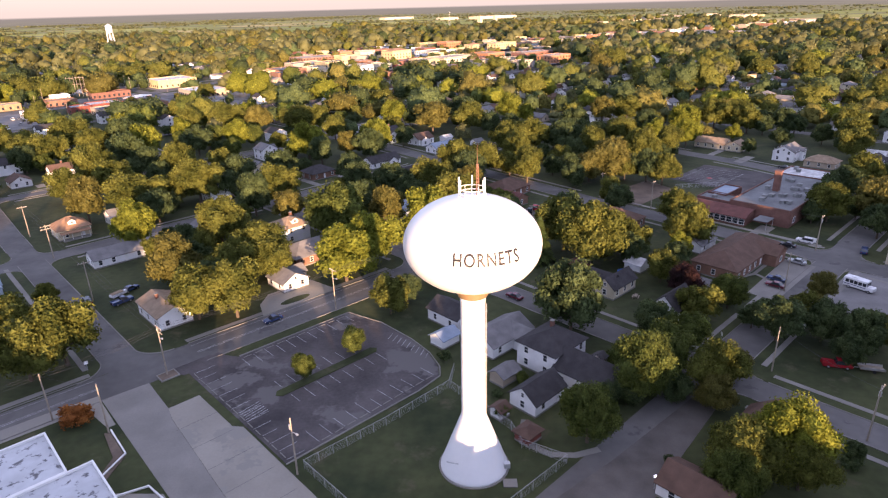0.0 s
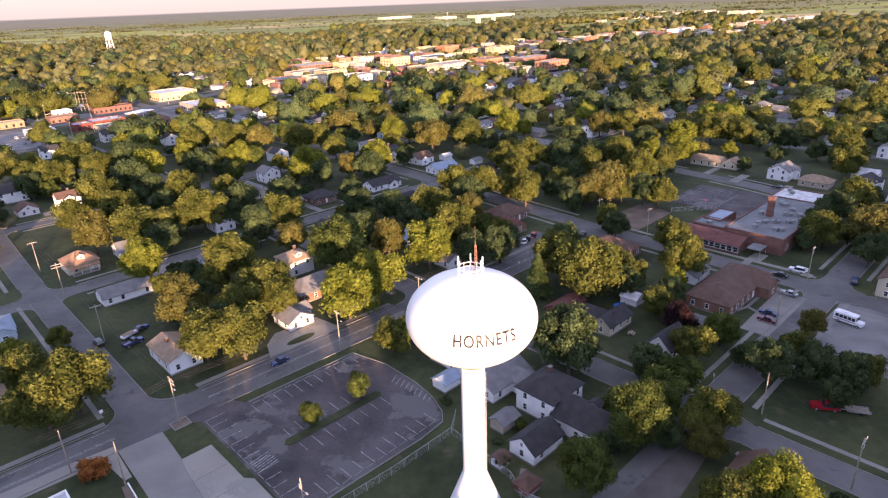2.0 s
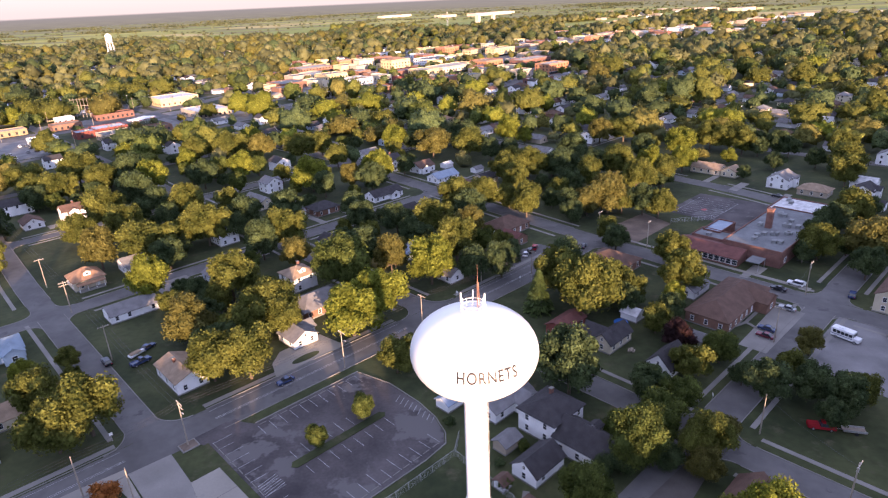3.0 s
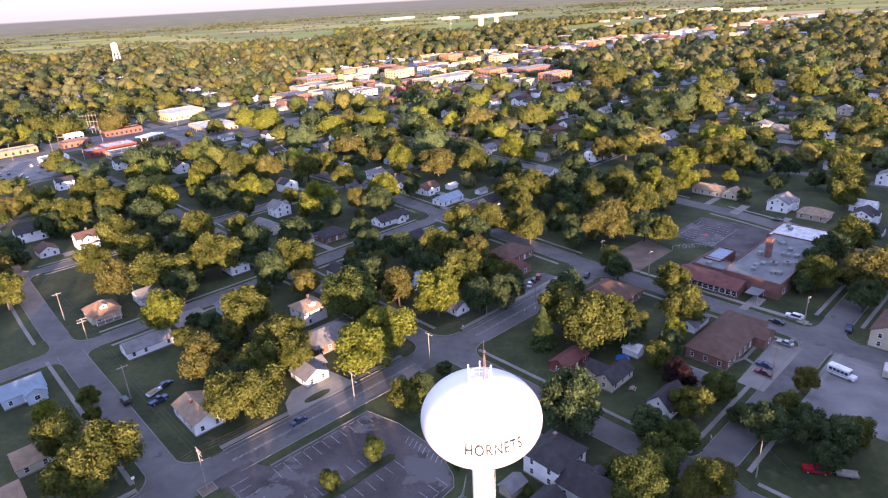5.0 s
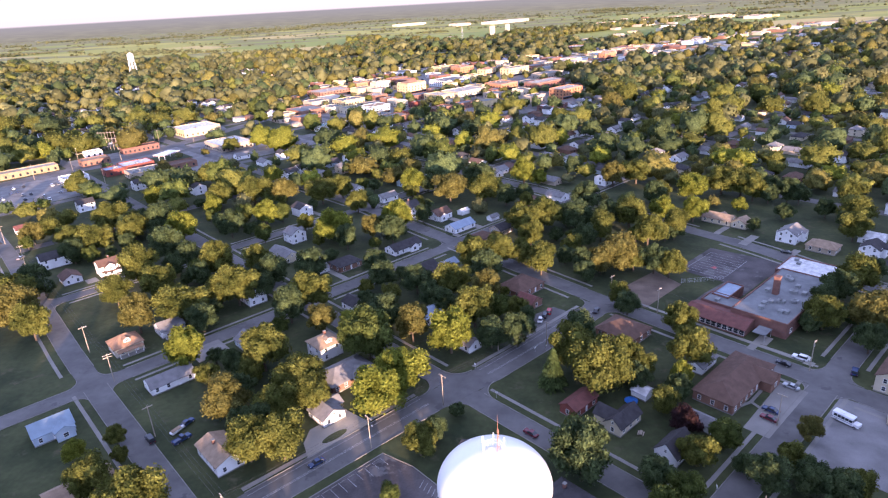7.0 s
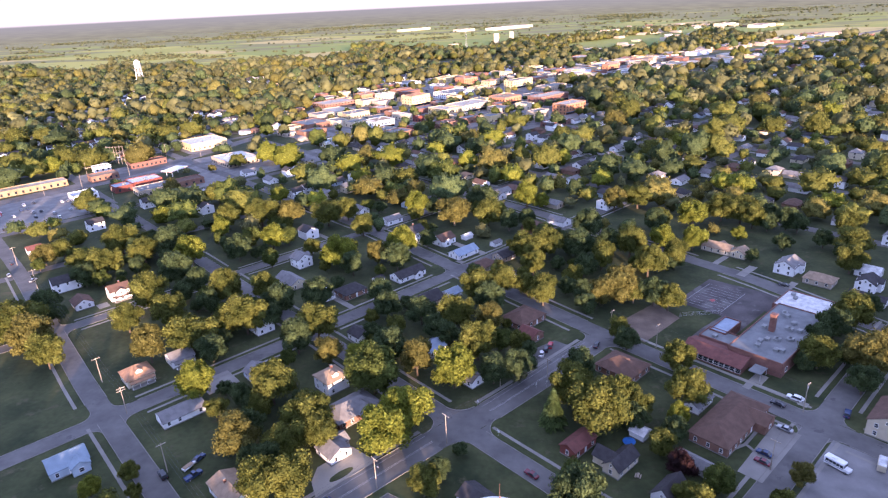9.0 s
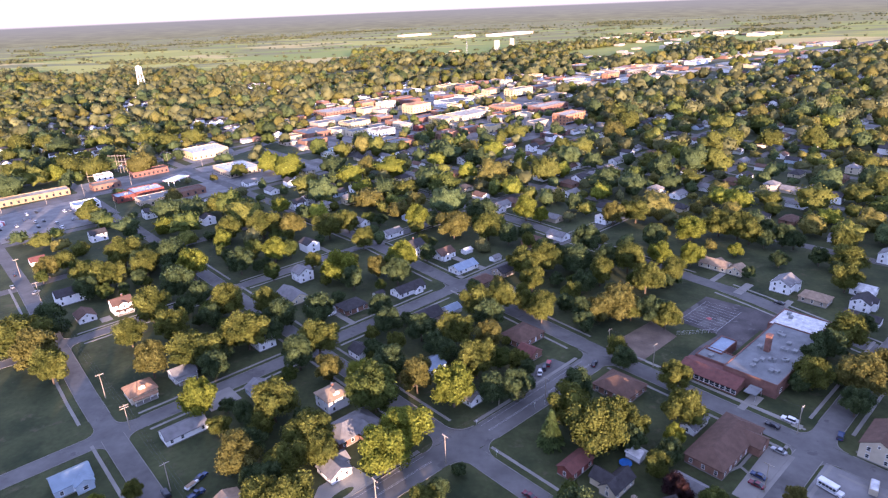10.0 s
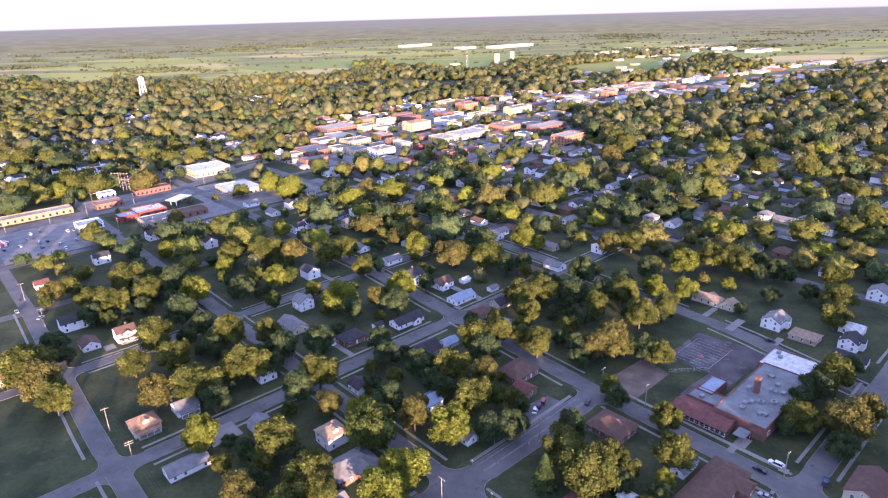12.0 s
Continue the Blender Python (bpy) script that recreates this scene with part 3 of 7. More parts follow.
    rod(bm, (0.75, 0.3, ztop + 4.2), (0.75, 0.3, ztop + 7.2), 0.035, 0.015, 5)
    part("mast", bm, M["rust"], tower, "slim rusty lattice mast")
    panel = mesh_of("aerial", boxes((-0.11, -0.08, 0, 0.11, 0.08, 1.5), bevel=0.03), M["trim"])
    for x, y in ((-1.6, -0.9), (1.5, -0.9), (-1.75, 0.9), (1.75, 0.5), (0.1, 1.8)):
        a = piece("aerial", panel, tower, Matrix.Translation((x, y, ztop + 1.0)))
        part("aerial_pole", rod(bmesh.new(), (x, y, ztop - 0.4), (x, y, ztop + 2.3), 0.045, seg=6), M["steel"], tower)
    # cable run and brackets on the shaft, overflow pipe and door on the foot
    bm = rod(bmesh.new(), (1.95, -0.7, 10.4), (1.95, -0.7, 29.6), 0.06, seg=6)
    part("cable", bm, M["steel"], tower)
    clip = mesh_of("bracket", boxes((1.8, -0.75, 0, 2.06, -0.6, 0.08)), M["steel"])
    for k in range(9):
        piece("bracket", clip, tower, Matrix.Translation((0, 0, 11.5 + 2.1 * k)))
    part("overflow_pipe", rod(bmesh.new(), (-4.4, -3.1, 3.2), (-2.6, -4.1, 3.6), 0.09, seg=8), M["steel"], tower)
    part("vent_box", boxes((4.7, -2.2, 0.9, 5.7, -1.4, 1.8), bevel=0.05), M["steel"], tower, "grey metal cabinet")
    part("step_pad", boxes((4.4, -5.4, 0.0, 6.6, -3.6, 0.18), bevel=0.03), M["concrete"], tower, "concrete slab")
    part("stain", lathe([(5.55, 0.0), (5.75, 0.02), (5.75, 0.12), (5.55, 0.14)], 48), M["concrete"], tower, "concrete footing ring")


TEXT_AZ, TEXT_Z = 0.17, 39.2
water_tower()


# ---------- houses ----------
WIN = {}
HOUSES = []


def window_mesh(w, h):
    key = (w, h)
    if key not in WIN:
        bm = boxes((-w / 2 - 0.1, -0.07, 0, -w / 2, 0.02, h), (w / 2, -0.07, 0, w / 2 + 0.1, 0.02, h), (-w / 2 - 0.1, -0.07, h, w / 2 + 0.1, 0.02, h + 0.12),
                   (-w / 2 - 0.14, -0.1, -0.1, w / 2 + 0.14, 0.02, 0), (-w / 2, -0.05, h / 2 - 0.03, w / 2, 0.0, h / 2 + 0.03))
        WIN[key] = (mesh_of("window", bm, M["trim"]), mesh_of("pane", boxes((-w / 2, -0.02, 0, w / 2, 0.03, h)), M["glass"]))
    return WIN[key]


def add_window(parent, x, y, z, turn, w=0.9, h=1.35):
    f, g = window_mesh(w, h)
    ob = piece("window", f, parent, pose(x, y, z, 0, 0, turn))
    piece("pane", g, ob, Matrix.Identity(4))


def wall_body(L, W, h, rise, hip, overlap=0.0):
    bm = bmesh.new()
    x, y = L / 2, W / 2
    v = [bm.verts.new(p) for p in ((-x, -y, 0), (x, -y, 0), (x, y, 0), (-x, y, 0), (-x, -y, h), (x, -y, h), (x, y, h), (-x, y, h))]
    bm.faces.new((v[0], v[1], v[5], v[4]))
    bm.faces.new((v[2], v[3], v[7], v[6]))
    if hip:
        bm.faces.new((v[1], v[2], v[6], v[5]))
        bm.faces.new((v[3], v[0], v[4], v[7]))
        bm.faces.new((v[4], v[5], v[6], v[7]))
    else:
        g0, g1 = bm.verts.new((-x, 0, h + rise)), bm.verts.new((x, 0, h + rise))
        bm.faces.new((v[1], v[2], v[6], g1, v[5]))
        bm.faces.new((v[3], v[0], v[4], g0, v[7]))
        bm.faces.new((v[4], v[5], g1, g0))
        bm.faces.new((v[6], v[7], g0, g1))
    return bm


def roof_body(L, W, h, rise, hip, over=0.45, thick=0.16):
    """A pitched roof with eaves and thickness."""
    bm = bmesh.new()
    k = rise / (W / 2)
    x, y = L / 2 + over * (1 if hip else 0.7), W / 2 + over
    ze, zr = h - over * k + 0.03, h + rise + 0.03
    rx = max(0.05, L / 2 - W / 2 * 0.9) if hip else x
    for dz in (0, thick):
        a = [bm.verts.new(p) for p in ((-x, -y, ze + dz), (x, -y, ze + dz), (x, y, ze + dz), (-x, y, ze + dz), (-rx, 0, zr + dz), (rx, 0, zr + dz))]
        fs = [(a[0], a[1], a[5], a[4]), (a[2], a[3], a[4], a[5])]
        if hip:
            fs += [(a[1], a[2], a[5]), (a[3], a[0], a[4])]
        for f in fs:
            bm.faces.new(f if dz else f[::-1])
        if dz == 0:
            low = a
    up = a
    rim = [0, 1, 2, 3] if hip else [0, 1, 5, 2, 3, 4]
    for i, j in zip(rim, rim[1:] + rim[:1]):
        bm.faces.new((low[i], low[j], up[j], up[i]))
    bmesh.ops.recalc_face_normals(bm, faces=bm.faces)
    return bm


def house(a, b, L, W, h, roof, wall, kind="gable", turn=0, label="", name="house", porch=0, chimney=False, dormer=False, wing=None, doors=0, pitch=0.55, category="house", wins=True, parent=None):
    """A house at town (a, b): ridge along a (turn 0) or b (turn 90). porch: -1/1 the long side that has one; wing: (x, L, W) a cross gable."""
    hip = kind == "hip"
    HOUSES.append((a, b, max(L, W) / 2))
    ob = thing(name, put(a, b, 0, turn), label, category)
    rise = W / 2 * (pitch * (0.85 if hip else 1))
    wall_ob = part("wall", wall_body(L, W, h, rise, hip), M[wall], ob)
    roof_ob = part("roof", roof_body(L, W, h, rise, hip), M[roof], ob)
    part("foundation", boxes((-L / 2 - 0.06, -W / 2 - 0.06, 0, L / 2 + 0.06, W / 2 + 0.06, 0.35)), M["concrete"], ob)
    rows = [0.95] if h < 4.2 else [0.95, 3.6]
    if wins:
        n = max(2, int(L / 3.4))
        for z in rows:
            for s in (-1, 1):
                for i in range(n):
                    x = -L / 2 + L * (i + 0.5) / n
                    if s == (porch or -1) and z < 2 and i == n // 2:
                        d = part("door", boxes((x - 0.45, s * (W / 2 + 0.05) - 0.05, 0.3, x + 0.45, s * (W / 2 + 0.05) + 0.05, 2.35), bevel=0.02), M["trim"], ob)
                        continue
                    add_window(ob, x, s * W / 2, z, 0 if s < 0 else 180)
            m = max(1, int(W / 3.6))
            for s in (-1, 1):
                for i in range(m):
                    add_window(ob, s * L / 2, -W / 2 + W * (i + 0.5) / m, z, 90 * s)
        if not hip and rise > 2:
            for s in (-1, 1):
                add_window(ob, s * L / 2, 0, h + 0.35, 90 * s, 0.6, 0.8)
    for k in range(doors):
        y = -W / 2 + W * (k + 0.5) / doors
        part("garage_door", boxes((L / 2, y - 1.25, 0.05, L / 2 + 0.06, y + 1.25, 2.25), (L / 2 + 0.02, y - 1.2, 0.6, L / 2 + 0.08, y + 1.2, 0.64),
                                  (L / 2 + 0.02, y - 1.2, 1.15, L / 2 + 0.08, y + 1.2, 1.19), (L / 2 + 0.02, y - 1.2, 1.7, L / 2 + 0.08, y + 1.2, 1.74)), M["trim"], ob)
    if porch:
        y0, y1 = sorted((porch * (W / 2), porch * (W / 2 + 2.2)))
        part("porch_floor", boxes((-L * 0.42, y0, 0, L * 0.42, y1, 0.4)), M["concrete"], ob)
        bm = boxes((-L * 0.45, y0 - 0.1, 2.75, L * 0.45, y1 + 0.2, 2.93))
        for v in bm.verts:
            if abs(v.co.y) > W / 2 + 1:
                v.co.z -= 0.35
        part("porch_roof", bm, M[roof], ob)
        for i in range(4):
            x = -L * 0.4 + L * 0.8 * i / 3
            part("porch_post", boxes((x - 0.08, porch * (W / 2 + 2.0) - 0.08, 0.4, x + 0.08, porch * (W / 2 + 2.0) + 0.08, 2.62)), M["trim"], ob)
    if chimney:
        c = part("chimney", boxes((L * 0.12 - 0.4, W * 0.1 - 0.35, h, L * 0.12 + 0.4, W * 0.1 + 0.35, h + rise + 1.0)), M["brick"], ob)
        part("chimney_cap", boxes((L * 0.12 - 0.48, W * 0.1 - 0.43, h + rise + 1.0, L * 0.12 + 0.48, W * 0.1 + 0.43, h + rise + 1.12)), M["concrete"], c)
    if dormer:
        bm = wall_body(2.0, 2.2, 1.1, 0.6, False)
        bm.transform(pose(0, -W * 0.28, h + rise * 0.42 - 0.2, 0, 0, 90))
        d = part("dormer", bm, M["trim"], ob)
        bm = roof_body(2.0, 2.2, 1.1, 0.6, False, 0.25, 0.1)
        bm.transform(pose(0, -W * 0.28, h + rise * 0.42 - 0.2, 0, 0, 90))
        part("dormer_roof", bm, M[roof], d)
        add_window(d, 0, -W * 0.28 - 1.0, h + rise * 0.42 + 0.1, 0, 0.8, 0.7)
    if wing:
        x, wl, ww = wing
        r2 = ww / 2 * pitch
        bm = wall_body(wl, ww, h - 0.02, r2, False)
        bm.transform(pose(x, -(W / 2 + wl / 2 - 1.5), 0, 0, 0, 90))
        w = part("wing", bm, M[wall], ob)
        bm = roof_body(wl + 2, ww, h - 0.02, r2, False)
        bm.transform(pose(x, -(W / 2 + wl / 2 - 2.4), 0, 0, 0, 90))
        part("wing_roof", bm, M[roof], w)
        add_window(w, x, -(W / 2 + wl - 1.5), 0.95, 0, 1.3, 1.3)
        if h > 4.2:
            add_window(w, x, -(W / 2 + wl - 1.5), 3.5, 0, 0.9, 1.2)
    return ob


# block west of the side street
house(12.4, 195.6, 11, 8.5, 3.2, "pale_blue_roof", "blue", "gable", 0, "pale blue house with a pale blue metal roof", wing=(2.5, 4, 5))
house(11.5, 160.2, 16, 8, 2.8, "tan_roof", "cream", "gable", 0, "long low house with a tan shingle roof")
house(-3, 148, 12, 8, 2.8, "tan_roof", "white", "gable", 0, "low white house with a tan roof under trees")
house(14, 313, 24, 8, 3.0, "orange_roof", "cream", "gable", 0, "long cream building with a sunlit orange roof", category="building")
# block between the side street and the cross street
house(43.7, 146.2, 13.5, 8, 3.5, "tan_roof", "white", "gable", 90, "long white house with a tan roof beside big trees", chimney=True, pitch=0.4)
house(74.6, 140.6, 8.5, 7.5, 2.6, "grey_roof", "white", "gable", 90, "white garage with a grey gable roof and wide driveway", doors=0, name="garage", category="garage", wing=(2.5, 3.5, 5))
house(48, 195.7, 14.5, 7.5, 2.7, "grey_roof", "white", "gable", 0, "long white ranch house with a plain grey roof")
house(94.4, 172.1, 9, 9, 5.4, "tan_roof", "white", "hip", 0, "two-storey white house with a tan hipped roof", chimney=True, dormer=True)
house(90.5, 153.9, 17, 11, 3.0, "grey_roof", "brownbrick", "hip", 0, "broad brick house with a grey hipped roof", wing=(3, 5, 7))
house(78.6, 196.3, 13, 8, 2.9, "grey_roof", "blue", "gable", 90, "house with a plain blue grey gable roof")
# north of the cross street
house(45, 231.5, 10, 9.5, 3.6, "orange_roof", "cream", "hip", 0, "cream foursquare house with an orange hipped roof and dormer", porch=-1, dormer=True, pitch=0.7)
house(61.7, 232.5, 9, 8, 3.2, "grey_roof", "white", "gable", 0, "white house with a columned porch behind trees", porch=-1)
house(97, 232, 9, 8, 5.2, "dark_roof", "white", "gable", 90, "tall white house half hidden by trees", porch=0)
house(63.5, 317.1, 9.5, 8, 5.2, "brown_roof", "white", "gable", 0, "two-storey white house with a brown cross-gabled roof", porch=-1, wing=(0, 2.5, 4), chimney=True)
house(47.4, 320.4, 10, 8, 2.8, "brown_roof", "white", "gable", 90, "low white house with a brown gable roof")
house(47.3, 349.9, 13, 9, 5.2, "dark_roof", "white", "gable", 0, "large two-storey white house with a dark roof")
house(46.9, 425, 8, 7, 3, "red_roof", "white", "gable", 0, "small white house with a dark red roof")
# cross street, middle block
house(146.9, 282.8, 9, 8.5, 5.2, "grey_roof", "white", "gable", 90, "two-storey white house with a steep grey gable", wing=(1.5, 2.5, 4))
house(130.4, 265.1, 16, 9, 2.8, "grey_roof", "cream", "gable", 90, "long house with a wide grey gable roof")
house(134.7, 249, 9, 6, 2.8, "grey_roof", "white", "gable", 0, "small white house with a grey roof")
house(133.5, 236.4, 6, 5, 2.4, "grey_roof", "white", "gable", 0, "small white garage with a gable roof", name="garage", category="garage")
house(144.5, 232.6, 12, 10, 2.9, "dark_roof", "brownbrick", "hip", 0, "brick house with a dark hipped roof")
house(122.2, 193.3, 8, 7, 3.4, "dark_roof", "white", "gable", 90, "small white house with a steep dark gable", porch=0)
house(176, 227.4, 17, 8, 2.8, "dark_roof", "white", "gable", 0, "long white house with a dark roof and front gable", wing=(3, 3, 5))
house(162, 233.8, 5, 4, 2.3, "dark_roof", "white", "gable", 0, "small white garden shed with a dark roof", name="shed", category="shed", wins=False)
house(162.1, 196.7, 13, 10, 3.4, "dark_roof", "tanwall", "gable", 0, "tan house with a broad dark gable roof", wing=(-3, 4, 5))
house(163.7, 184.5, 8, 7, 2.7, "brown_roof", "tanwall", "gable", 0, "low tan outbuilding with a brown roof", name="garage", category="garage")
house(175.5, 194.3, 8, 6, 2.6, "blue_roof", "white", "gable", 0, "small house with a blue grey metal roof")
house(179.8, 153.7, 15, 12, 3.0, "brown_roof", "brownbrick", "hip", 0, "brick house with a broad brown hipped roof")
house(171.1, 142.5, 8, 7, 2.7, "red_roof", "brownbrick", "gable", 90, "brick garage with a dull red roof", name="garage", category="garage")
house(131.8, 137.3, 7, 6, 2.8, "grey_roof", "white", "gable", 90, "small white corner house with a grey roof")
house(135.3, 163.9, 10, 8, 3, "blue_roof", "white", "gable", 0, "house with a blue grey roof among dark trees")
# across the school street
house(215.1, 226.9, 15, 8, 2.8, "blue_roof", "white", "gable", 0, "white ranch house with a blue grey roof")
house(220.4, 249.1, 11, 9, 3.4, "brown_roof", "white", "gable", 0, "white house with a brown gable roof", wing=(-2, 3, 5))
house(234, 243.5, 6, 4, 2.3, "white_roof", "white", "gable", 0, "small white shed with a pale roof", name="shed", category="shed", wins=False)
house(213, 268, 12, 10, 5.2, "dark_roof", "white", "gable", 0, "large white house with steep dark gables", wing=(-2, 4, 5), chimney=True)
house(237.2, 223.4, 6, 4, 2.3, "grey_roof", "white", "gable", 0, "small white outbuilding with a grey roof", name="shed", category="shed", wins=False)
house(209.2, 206, 12, 9, 3, "brown_roof", "tanwall", "hip", 0, "tan house with a brown hipped roof")
house(209, 189.2, 9, 8, 2.8, "grey_roof", "white", "gable", 90, "white house with a grey roof behind trees")
house(226, 207, 10, 8, 2.8, "dark_roof", "tanwall", "gable", 0, "tan house with a dark roof")
# row behind the school
house(308.4, 129, 15, 8, 2.8, "tan_roof", "cream", "gable", 90, "cream ranch house with a tan roof", wing=(0, 3, 5))
house(308.7, 117.5, 8, 7.5, 2.8, "tan_roof", "cream", "gable", 0, "cream garage with a tan gable roof", name="garage", category="garage")
house(304.8, 92.9, 12, 9, 4.6, "grey_roof", "white", "gable", 0, "white house with a pale grey gable roof", wing=(3, 3, 4))
house(300.7, 77.3, 12, 9, 2.8, "tan_roof", "tanwall", "hip", 90, "low tan house with a hipped roof")
house(307.5, 60, 10, 8, 4.4, "dark_roof", "white", "gable", 0, "white house with a dark roof and gabled front", wing=(2, 3, 5))
house(293.4, 56, 14, 6, 2.7, "dark_roof", "white", "gable", 90, "long low white garage with a dark roof", name="garage", category="garage")
house(324, 64, 10, 8, 3, "white_roof", "white", "gable", 90, "white house with a pale metal roof")
house(375.1, 66.3, 10, 9, 5.2, "grey_roof", "white", "gable", 0, "two-storey white house with a grey roof")
# hall and houses south of the main street
house(170.6, 60.4, 29, 12, 3.4, "brown_roof", "brownbrick", "hip", 0, "long brick hall with a brown hipped roof", name="hall", category="building", wing=(7, 5, 7))
house(174.3, 72.5, 10, 5, 2.6, "grey_roof", "white", "gable", 0, "narrow white outbuilding with a grey roof", name="garage", category="garage")
house(175.4, 102.2, 14.5, 13, 3.0, "brown_roof", "brownbrick", "hip", 90, "brick house with a large brown hipped roof")
house(203.8, 25, 16, 10, 5.4, "brown_roof", "cream", "gable", 0, "cream two-storey building with a faded brown roof", category="building")
house(131.2, 74.6, 10.6, 5.2, 3.0, "dark_roof", "cream", "gable", 180, "cream cottage with a dark cross-gabled roof", pitch=0.85, wing=(1.2, 6, 5))
house(129.4, 88.4, 11, 5.5, 3.0, "red_roof", "barn", "gable", 0, "small dark red barn", name="barn", category="barn")
house(147.4, 78, 5, 4.5, 2.4, "white_roof", "white", "gable", 90, "small white shed with a pale roof", name="shed", category="shed", wins=False)
house(129.8, 58.3, 9.5, 6.2, 3.2, "dark_roof", "white", "gable", 0, "white cottage with a steep dark gabled roof", porch=0, pitch=0.95)
house(145.8, 57.5, 13, 4.5, 2.6, "grey_roof", "white", "gable", 90, "long white garage with a grey roof", name="garage", category="garage")
house(92.2, 65.8, 10.5, 9.5, 5.6, "dark_roof", "white", "hip", 0, "two-storey white house with a dark hipped roof", chimney=True, pitch=0.6)
house(91, 79, 13, 8, 2.9, "grey_roof", "white", "gable", 0, "low white house with a grey roof and cross gable", wing=(3, 4, 6))
house(91, 93.5, 10, 7, 3.2, "dark_roof", "white", "gable", 90, "white house with a steep dark gable roof")
house(82.5, 87.5, 5, 4, 2.3, "blue_roof", "white", "gable", 0, "small shed with a pale blue metal roof", name="shed", category="shed", wins=False)
house(79.6, 59.4, 9, 6, 2.8, "dark_roof", "white", "gable", 0, "white garage with a dark gable roof", name="garage", category="garage", pitch=0.75)
house(90.8, 55.0, 12, 8.5, 3.6, "dark_roof", "white", "gable", 90, "white house with a broad dark roof and dormer", dormer=True, pitch=0.7)
house(69.8, 53.8, 3.5, 3, 1.9, "brown_roof", "barn", "hip", 0, "low reddish garden shed", name="shed", category="shed", wins=False)
house(71.3, 61.5, 2.6, 2.4, 1.9, "brown_roof", "white", "gable", 0, "tiny white garden shed", name="shed", category="shed", wins=False)
house(80.7, 68.5, 5, 3.5, 2.2, "grey_roof", "tanwall", "gable", 0, "low grey garden shed", name="shed", category="shed", wins=False)
house(97.6, 25.4, 9, 7.5, 2.7, "brown_roof", "tanwall", "gable", 0, "tan cottage with a brown gabled roof behind a yellow tree", pitch=0.75, wing=(-1, 3, 5))
house(76.5, 26.8, 10, 7, 2.7, "brown_roof", "white", "gable", 90, "white garage with a brown roof beside the gravel lane", name="garage", category="garage")


# ---------- flat-roofed buildings ----------
def flat_building(name, a0, b0, a1, b1, h, wall, roof, label, category="building", parapet=0.5, win=0, base=0.0, floors=1, units=0, parts_under=None):
    """A flat-roofed block between two town corners with a parapet and, where it shows them, rows of windows."""
    ca, cb, L, W = (a0 + a1) / 2, (b0 + b1) / 2, abs(a1 - a0), abs(b1 - b0)
    ob = parts_under or thing(name, put(ca, cb, base), label, category)
    m0 = Matrix.Identity(4) if not parts_under else parts_under.matrix_basis.inverted() @ put(ca, cb, base)
    x, y = L / 2, W / 2

    def add(n, bm, mt):
        bm.transform(m0)
        return part(n, bm, mt, ob)

    add("wall", boxes((-x, -y, 0, x, y, h)), M[wall])
    add("roof", boxes((-x + 0.3, -y + 0.3, h + 0.004, x - 0.3, y - 0.3, h + 0.08)), M[roof])
    add("parapet", boxes((-x, -y, h + 0.002, x, -y + 0.3, h + parapet), (-x, y - 0.3, h + 0.002, x, y, h + parapet),
                         (-x, -y + 0.3, h + 0.002, -x + 0.3, y - 0.3, h + parapet), (x - 0.3, -y + 0.3, h + 0.002, x, y - 0.3, h + parapet)), M[wall])
    if win:
        for fl in range(floors):
            z = 1.0 + fl * 3.6
            for s, span, off in ((-1, L, y), (1, W, x)):
                n = max(2, int(span / win))
                for i in range(n):
                    u = -span / 2 + span * (i + 0.5) / n
                    mm = pose(u, -y - 0.03, z) if s < 0 else pose(-x - 0.03, u, z, 0, 0, -90)
                    piece("window", window_mesh(1.6, 2.0)[1], ob, m0 @ mm)
    if win and floors > 1:
        add("cornice", boxes((-x - 0.35, -y - 0.35, h - 0.5, x + 0.35, -y - 0.005, h + 0.1), (-x - 0.35, -y, h - 0.5, -x - 0.005, y, h + 0.1), bevel=0.06), M["concrete"])
        add("shop_front", boxes((-x + 0.6, -y - 0.12, 0.4, x - 0.6, -y - 0.01, 2.9)), M["glass"])
        add("awning", boxes((-x + 0.4, -y - 1.5, 3.0, x - 0.4, -y - 0.13, 3.25), bevel=0.03), M[("red_roof", "tan_roof", "blue_roof", "dark_roof")[int(ca + cb) % 4]])
    rng = random.Random(int(ca * 7 + cb))
    for i in range(units):
        u, v = rng.uniform(-x * 0.7, x * 0.7), rng.uniform(-y * 0.7, y * 0.7)
        add("roof_unit", boxes((u - 1, v - 0.7, h + 0.08, u + 1, v + 0.7, h + 1.1), (u - 1.1, v - 0.8, h + 1.1, u + 1.1, v + 0.8, h + 1.2), bevel=0.04), M["unit"])
    return ob


# white-roofed building at the forecourt, in two blocks
shop = flat_building("shop", -26, 70, 13.4, 95.2, 4.6, "trim", "shop_roof", "flat-roofed shop with a stained white membrane roof", win=0)
flat_building("shop", -26, 95.25, 9.8, 108.6, 4.6, "trim", "shop_roof", "", parts_under=shop)
sheet("planting_bed", [(14.2, 95.5), (18.6, 99.5), (19, 108), (18, 108.5), (17, 100.5), (13.6, 97)], 0.16, M["dirt"], "narrow planted bed with a white edging wall", "planting bed")
sheet("edging_wall", strip([(13.4, 96.4), (18.9, 100.1), (19.2, 108.6)], 0.25), 0.35, M["trim"], "low white edging wall round a planting bed", "wall")
sheet("edging_wall", strip([(13.6, 90.8), (18.8, 89.2), (19.4, 84.5)], 0.25), 0.35, M["trim"], "low white edging wall round a planting bed", "wall")


